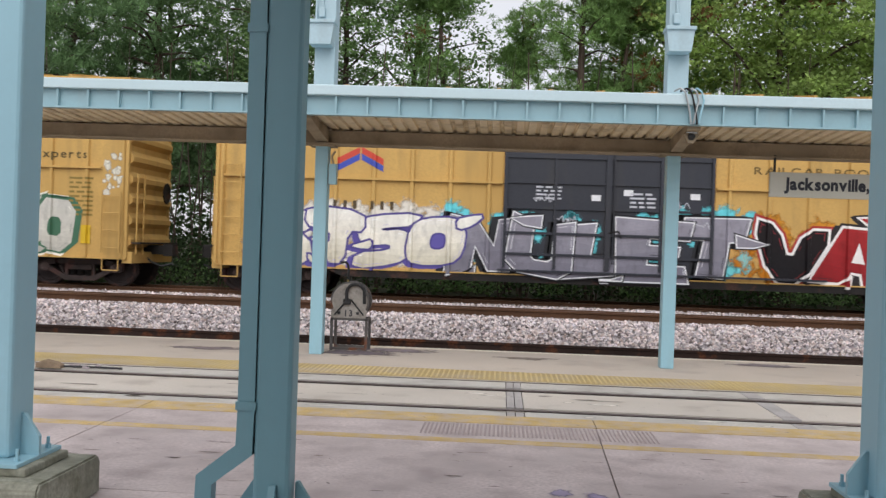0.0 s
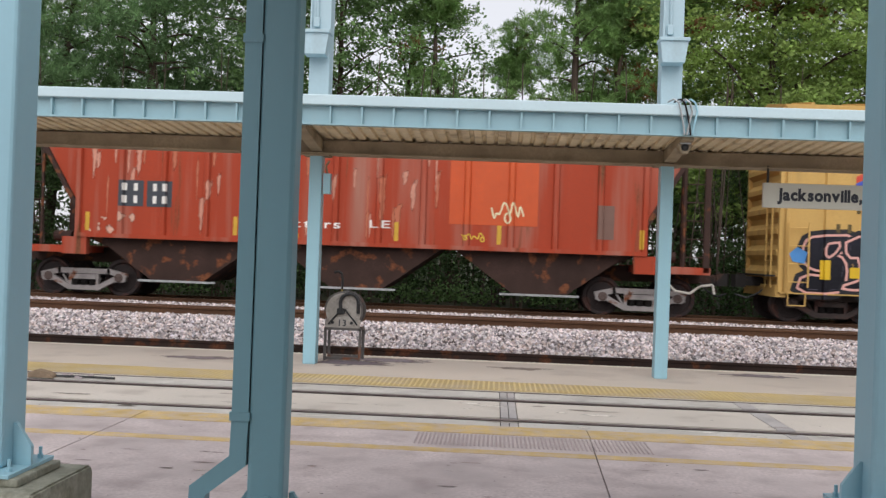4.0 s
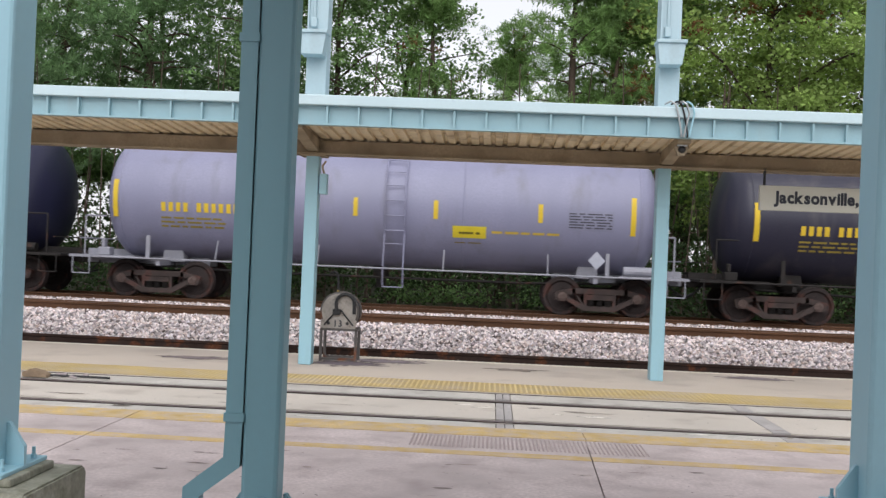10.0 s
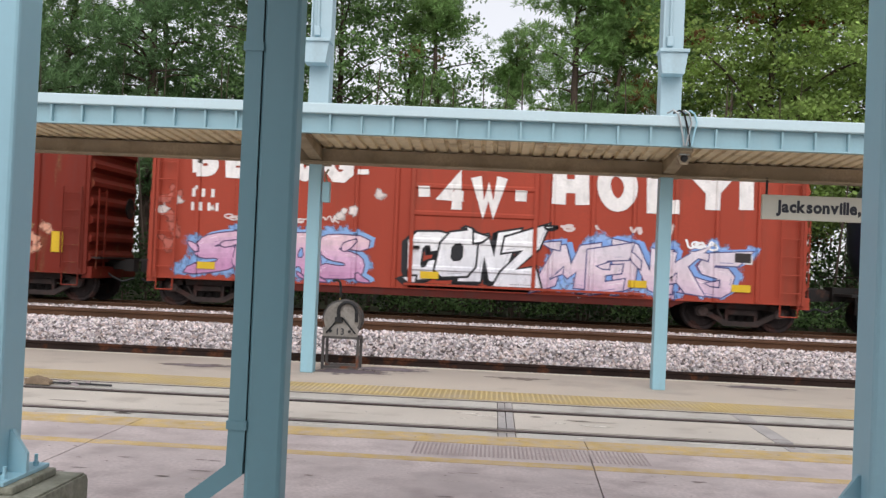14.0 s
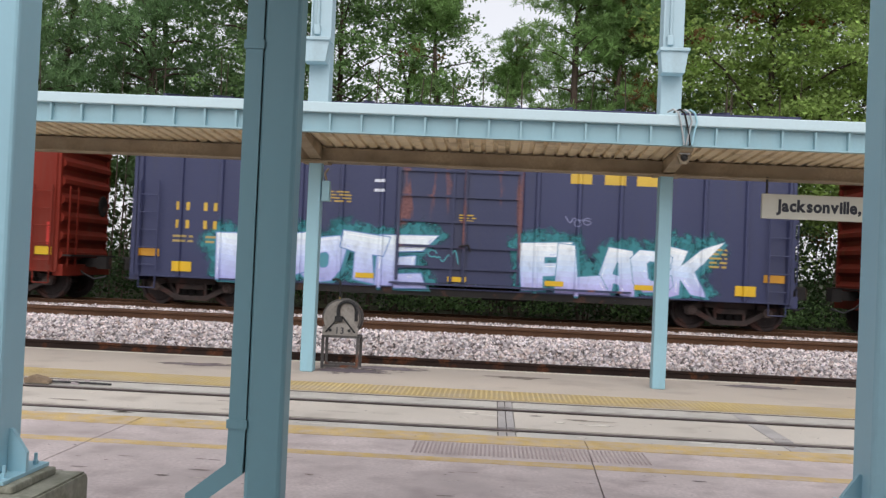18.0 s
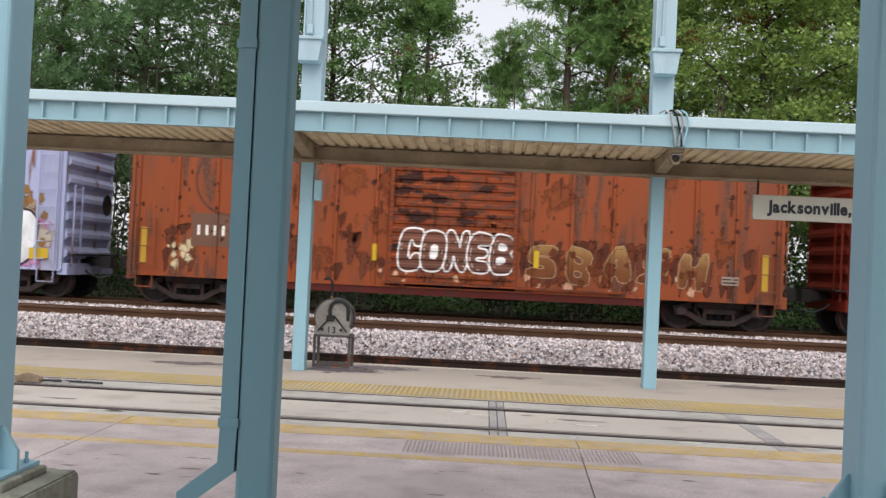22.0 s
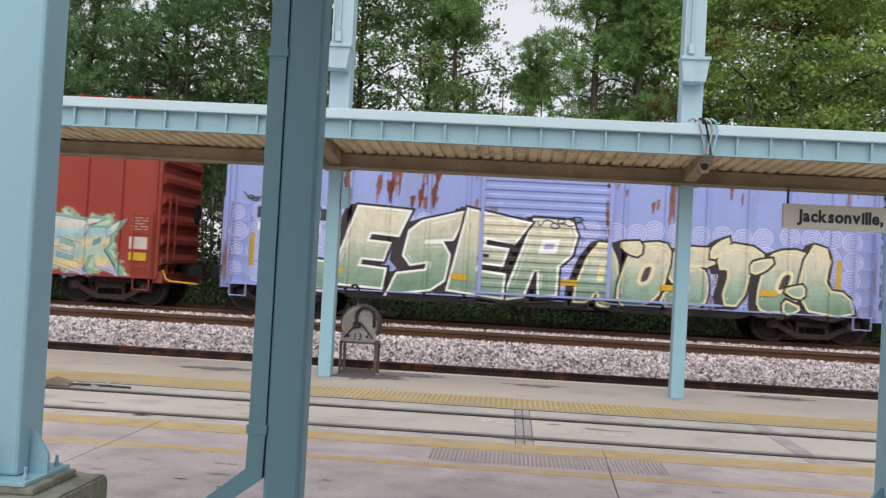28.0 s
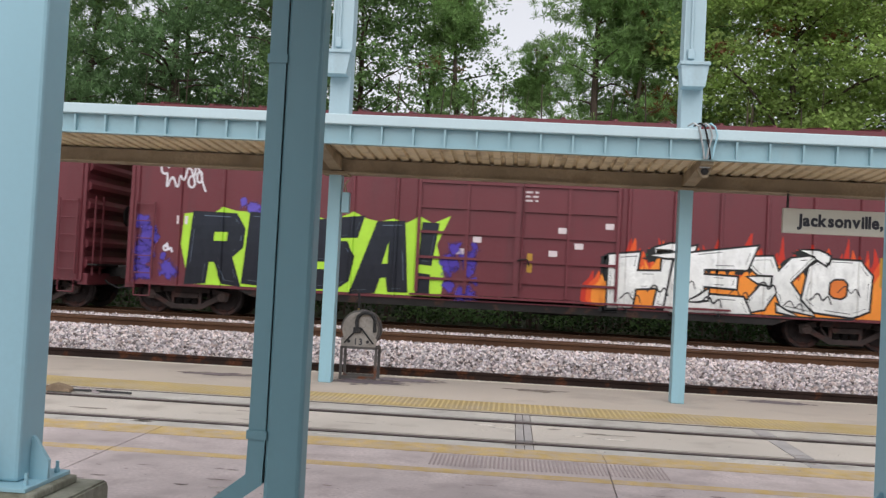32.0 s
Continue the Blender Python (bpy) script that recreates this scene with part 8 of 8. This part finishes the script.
    blotches(c, S, -1.4, 1.4, 2.3, 4.2, "8a4438", 22, 0.10, 173, "rust_patch", "flaking rust", 0.004, 2.8)


def car_lav_rust():
    L = 14.79
    S = Side(L, 1.6, rib_layout(L, 1.65, 7), 0.055, 0.06, door_c=-0.35, ridges=SHEET, rdh=0.03)
    c = boxcar("lavender-blue boxcar with a rusted ribbed door and gold graffiti", -217.805, L, 4.78, LAV, RUSTDOOR2, S, ladder_h=(0.75, 4.2))
    piece(c, S, "PYTOD", 1.55, 6.3, 0.72, 1.95, ["8a6038", "b0925e", "cfc79c", "d6d3b0"], "7d5632", drop="7a4a28", hole="94683c", halo="a86c38", shine="efe6c4", detail="8a5f38", fat=0.025, patchy=0.45, label="tan and cream graffiti letters", seed=171, wild=0.18, curl=1, flare=0.2, hfat=0.14, shards=2)
    blotches(c, S, 1.4, 7.0, 0.75, 1.2, "c07636", 22, 0.24, 175, label="orange-brown overspray", lift=0.006)
    streaks(c, S, 1.3, 7.0, 1.0, 2.9, ("b08a5e", "8c5a34"), 30, 0.08, 0.35, 172, "tan rust stains")
    piece(c, S, "LHLUA", -7.1, -2.3, 0.7, 1.9, ["aeb6b4", "cfd0c0", "e2dcc0"], "6b6f78", drop="8c93a4", hole="7d86a8", halo="c4c4d4", shine="f2f2ea", detail="8d949c", label="pale cream and grey graffiti letters", seed=174, wild=0.18, fat=0.025, flare=0.2, shards=2)
    for x in (-6.35, -5.3):
        decal(c, S, "stencil_panel", x, x + 0.72, 1.9, 2.7, "4d5068", "dark lettering panel")
    bars(c, S, -6.25, -4.7, 2.42, 2.6, [2, 2], "e6e6ec", lift=0.012)
    bars(c, S, -6.25, -4.7, 2.06, 2.24, [2, 2], "e6e6ec", lift=0.012)
    placards(c, S, (-6.2, 6.1), 0.88, 1.12, 0.24, "d2ae22")
    placards(c, S, (-2.4, 1.7, 3.6), 0.66, 0.76, 0.22, "d2ae22")
    decal(c, S, "data_panel", 6.0, 6.4, 1.2, 1.5, "c9c4bc")
    blotches(c, S, -1.85, 1.15, 0.8, 2.9, "5c2e24", 34, 0.19, 176, "rust_patch", "flaking rust", 0.004, 2.2)
    blotches(c, S, -1.85, 1.15, 2.9, 4.2, "6d3c34", 10, 0.10, 177, "rust_patch", "flaking rust", 0.004, 3.0)


def car_rings():
    L = 15.36
    S = Side(L, 1.55, rib_layout(L, 1.5, 7), 0.055, 0.06, ridges=SHEET, rdh=0.03)
    c = boxcar("lilac-blue boxcar with ring pattern and huge cream-green graffiti", -234.19, L, 4.78, LAV2, LAV2, S, ladder_h=(0.75, 2.6))
    rings(c, S, -7.6, 7.6, 0.75, 2.35, "d6d4f2", 180)
    piece(c, S, "LESER", -6.3, 0.7, 0.62, 2.5, ["7f9a80", "a4b49c", "d2cfb8", "e6dcc0"], "2c2628", rim="f6f3ea", drop="352c30", hole="b8b4dc", label="huge cream and green graffiti letters with dark edges", shine="faf6ea", detail="9cb4a4", seed=181, wild=0.1, lean=0.4, fat=0.11, flare=0.2, cast=(-0.24, -0.09), over=-0.2)
    piece(c, S, "AOSTOL", 0.75, 7.1, 0.62, 2.12, ["7f9a80", "a4b8a4", "d4d0b8", "e4d8b8"], "2c2628", rim="e8dcae", drop="352c30", hole="4a4048", label="huge cream and green graffiti letters with dark edges", shine="faf6ea", detail="9cb4a4", seed=183, wild=0.12, lean=0.3, fat=0.1, flare=0.16, cast=(-0.16, -0.06), curl=1, over=-0.1, shards=1)
    for x in (-6.95, -5.95):
        decal(c, S, "stencil_panel", x, x + 0.72, 2.22, 2.5, "34384c")
    bars(c, S, -6.9, -5.3, 2.26, 2.44, [2, 2], "ecebe8", lift=0.012)
    bars(c, S, -7.0, -5.3, 1.92, 2.12, [3, 3], "ecebe8", lift=0.02)
    scrawl(c, S, -7.3, -5.9, 2.62, 2.84, "3c4148", 6, 0.03, 224, "dark sprayed writing")
    streaks(c, S, -7.3, 7.2, 2.5, 4.3, ("a3705a", "8a4c38"), 14, 0.05, 0.3, 185, "rust spots")
    streaks(c, S, -4.2, -2.6, 2.6, 4.3, ("98604a", "7c4230"), 12, 0.09, 0.7, 186)
    decal(c, S, "reflector", -7.1, -6.98, 1.05, 1.85, "c9a22c", "long yellow reflective strip")
    decal(c, S, "reflector", 6.72, 6.84, 1.2, 1.9, "c9a22c", "long yellow reflective strip")
    placards(c, S, (-5.0, -2.0, 0.6, 2.9, 5.2), 0.98, 1.12, 0.2, "d2a827")
    scrawl(c, S, -0.2, 1.0, 2.3, 2.6, "30344a", 4, 0.03, 188)


def car_warm_red():
    L = 14.96
    S = Side(L, 1.75, rib_layout(L, 1.75, 7), 0.055, 0.06, door_c=0.25)
    c = boxcar("warm red boxcar with lilac and pastel graffiti", -251.03, L, 5.2, RED4, RED4, S, door_style="plug", ladder_h=(0.75, 2.2))
    piece(c, S, "SHENA", -6.9, -1.0, 0.62, 1.8, ["b98cc4", "dba8cf", "c796cc", "a884bc"], "43206a", drop="3f2668", hole="5a3884", halo="8cc9a8", shine="efd3ea", detail="8f5fae", hfat=0.26, label="lilac graffiti letters with violet shade and mint spikes", seed=191, wild=0.2, flare=0.42, fat=0.04, over=-0.04, cast=(0.16, -0.05), shards=2, burst="86d6a8")
    piece(c, S, "GUBER", 2.0, 6.3, 0.62, 1.85, ["c4b8d0", "e0cc86", "a6c4bd", "e3cf98", "9fc6cc", "d8d4c4"], "8c7f9c", drop="7fae9c", hole="5f9aa8", halo="b9cfae", patchy=0.25, shine="6fb4c0", detail="a86fa8", marks=0.95, label="faded pastel graffiti letters in many colours", seed=193, wild=0.24, fat=0.02, hfat=0.26, flare=0.4, cast=(0.1, 0.05), shards=3)
    bars(c, S, -6.1, -5.9, 2.12, 2.32, [1], "ecd8d0")
    for x, z in ((-4.45, 2.12), (-3.6, 2.12), (-4.45, 1.8), (-3.6, 1.8), (-2.75, 1.78), (-1.9, 1.78)):
        decal(c, S, "lettering_bar", x, x + 0.14, z, z + 0.2, "ecd8d0")
    bars(c, S, -6.1, -5.9, 1.8, 2.0, [1], "ecd8d0")
    for k, z in enumerate((3.12, 2.82, 2.52, 2.36)):
        scrawl(c, S, -6.35 + 0.1 * (k == 3), -5.6, z, z + (0.24 if k < 3 else 0.1), "e4d6d0", 4 if k < 3 else 2, 0.035, 220 + k, "white sprayed writing")
    decal(c, S, "data_panel", 6.75, 7.2, 1.3, 1.6, "d6c8b8")
    placards(c, S, (6.98,), 1.02, 1.22, 0.22)
    lines(c, S, 6.8, 7.2, 1.75, 2.1, 5, "c99a88", seed=195)
    lever(c, L)
    lines(c, S, 0.1, 0.7, 2.0, 2.35, 3, "e0d8d0", lift=0.02, seed=196)


def car_maroon():
    L = 18.5
    S = Side(L, 2.4, rib_layout(L, 2.4, 7), 0.05, 0.06, door_c=0.15)
    c = boxcar("long maroon boxcar with lime-green and flame graffiti", -270.0, L, 5.24, MAROON, MAROON, S, door_style="double", ladder_h=(0.75, 2.6))
    blotches(c, S, -9.0, -8.2, 0.8, 2.2, "5c4cab", 12, 0.28, 200, label="violet overspray")
    blotches(c, S, -6.6, -4.0, 2.3, 2.75, "6a5ab8", 9, 0.24, 209, label="violet overspray")
    blotches(c, S, -1.5, -0.75, 0.7, 1.9, "5240a0", 12, 0.26, 202, label="violet overspray")
    rr = random.Random(201)
    top = [(-7.95 + 0.32 * k, 2.35 + 0.18 * rr.random() + (0.16 if k % 5 == 3 else 0)) for k in range(20)]
    b = poly([(-8.0, 1.6), (-7.75, 0.66), (-1.6, 0.66), (-1.55, 1.2), (-1.75, 1.9), (-1.45, 2.6)] + top[::-1])
    bmesh.ops.triangulate(b, faces=b.faces[:])
    wrap(b, S, 0.0035)
    part("sprayed_band", b, pm("b4e23c"), c, "lime-green sprayed band with a spiky top")
    piece(c, S, "RESA!", -7.75, -1.65, 0.7, 2.42, ["23252d", "2c303a"], "0e0f13", hole="b4e23c", label="black block graffiti letters on a lime-green band", shine="69788a", detail="4a5560", seed=201, wild=0.06, lean=0.15, fat=0.02, flare=0.12, over=-0.1)
    flames(c, S, 1.8, 9.0, 0.66, 2.6, ["c22c16", "e0561a", "ee8f2e"], 203)
    piece(c, S, "HEXO", 2.5, 8.3, 0.66, 2.05, ["dcdcd8", "f0f0ec", "f4f4f0"], "141414", drop="16181a", hole="d8742a", detail="2a2a2a", shine="2a2a2a", label="white blocky graffiti letters with black cracks and edges", seed=205, wild=0.14, flare=0.24, fat=0.05, over=0.06, cast=(-0.14, -0.08), marks=1.0, shards=2)
    for k in range(9):
        x, z = 2.6 + 0.62 * k, 0.74 + 0.2 * (k % 3)
        b = ribbon(rounded(rounded([(x, z + 0.1), (x + 0.2, z + 0.32), (x + 0.3, z + 0.06), (x + 0.42, z + 0.26), (x + 0.5, z + 0.02)])), 0.012 + 0.006 * (k % 2), 0.0, 0.5)
        wrap(b, S, 0.021)
        part("graffiti", b, pm("1c1c20"), c, "black crack in the white letters")
    for x, z, k in ((3.3, 1.9, 0.2), (5.6, 0.85, 0.22), (7.2, 1.25, 0.26), (2.75, 1.35, 0.12)):
        blotches(c, S, x - 0.1, x + 0.1, z - 0.05, z + 0.05, "2f7d5c", 3, k, int(210 + x), label="green spray")
    bars(c, S, -8.2, -7.6, 2.1, 2.3, [3], "e0d6d6")
    scrawl(c, S, -8.5, -7.4, 2.9, 3.6, "d9d4d8", 6, 0.05, 206)
    scrawl(c, S, -8.4, -8.0, 1.4, 1.7, "e4e0e8", 3, 0.05, 207)
    for x, z in ((-1.3, 1.7), (-0.9, 2.0), (1.1, 2.3), (2.2, 2.45), (0.9, 1.75), (1.5, 1.95)):
        decal(c, S, "stencil_panel", x, x + 0.2, z, z + 0.14, "dccfd0")
    decal(c, S, "reflector", 0.4, 0.52, 1.35, 1.8, "b58a2c", "yellow reflective strip")
    decal(c, S, "reflector", 8.5, 8.62, 1.25, 2.1, "b58a2c", "long yellow reflective strip")
    lines(c, S, 0.3, 0.6, 3.0, 3.3, 3, "d8cccc", seed=208)
    lever(c, L)


def car_last():
    L = 15.6
    S = Side(L, 1.5, rib_layout(L, 1.5, 7), 0.055, 0.06)
    boxcar("plain dark maroon boxcar at the rear", -288.25, L, 5.0, MAROON, MAROON, S, door_style="plug", ladder_h=(0.75, 2.6))


car_tbox()
car_fbox()
car_hopper()
car_tanks()
car_red_giant()
car_dooms()
car_navy()
car_brick()
car_orange()
car_white()
car_lav_rust()
car_rings()
car_warm_red()
car_maroon()
car_last()



def motions():
    """The whole train rolls along the far track; every wheelset turns with it."""
    times = [0, 0.1, 0.5] + [float(i) for i in range(1, 32)] + [31.5, 31.9, 32.0]
    for car, x in MOVING:
        walk(car, [(t, pose(x + travel(t), TRACK_Y, RAIL_Z)) for t in times])
    spins = [(k / 15, math.degrees(travel(k / 15) / WHEEL_R)) for k in range(481)]
    for w, s in WHEELS:
        walk(w, [(t, pose(s, 0, WHEEL_R, 0, a % 360, 0)) for t, a in spins])


motions()
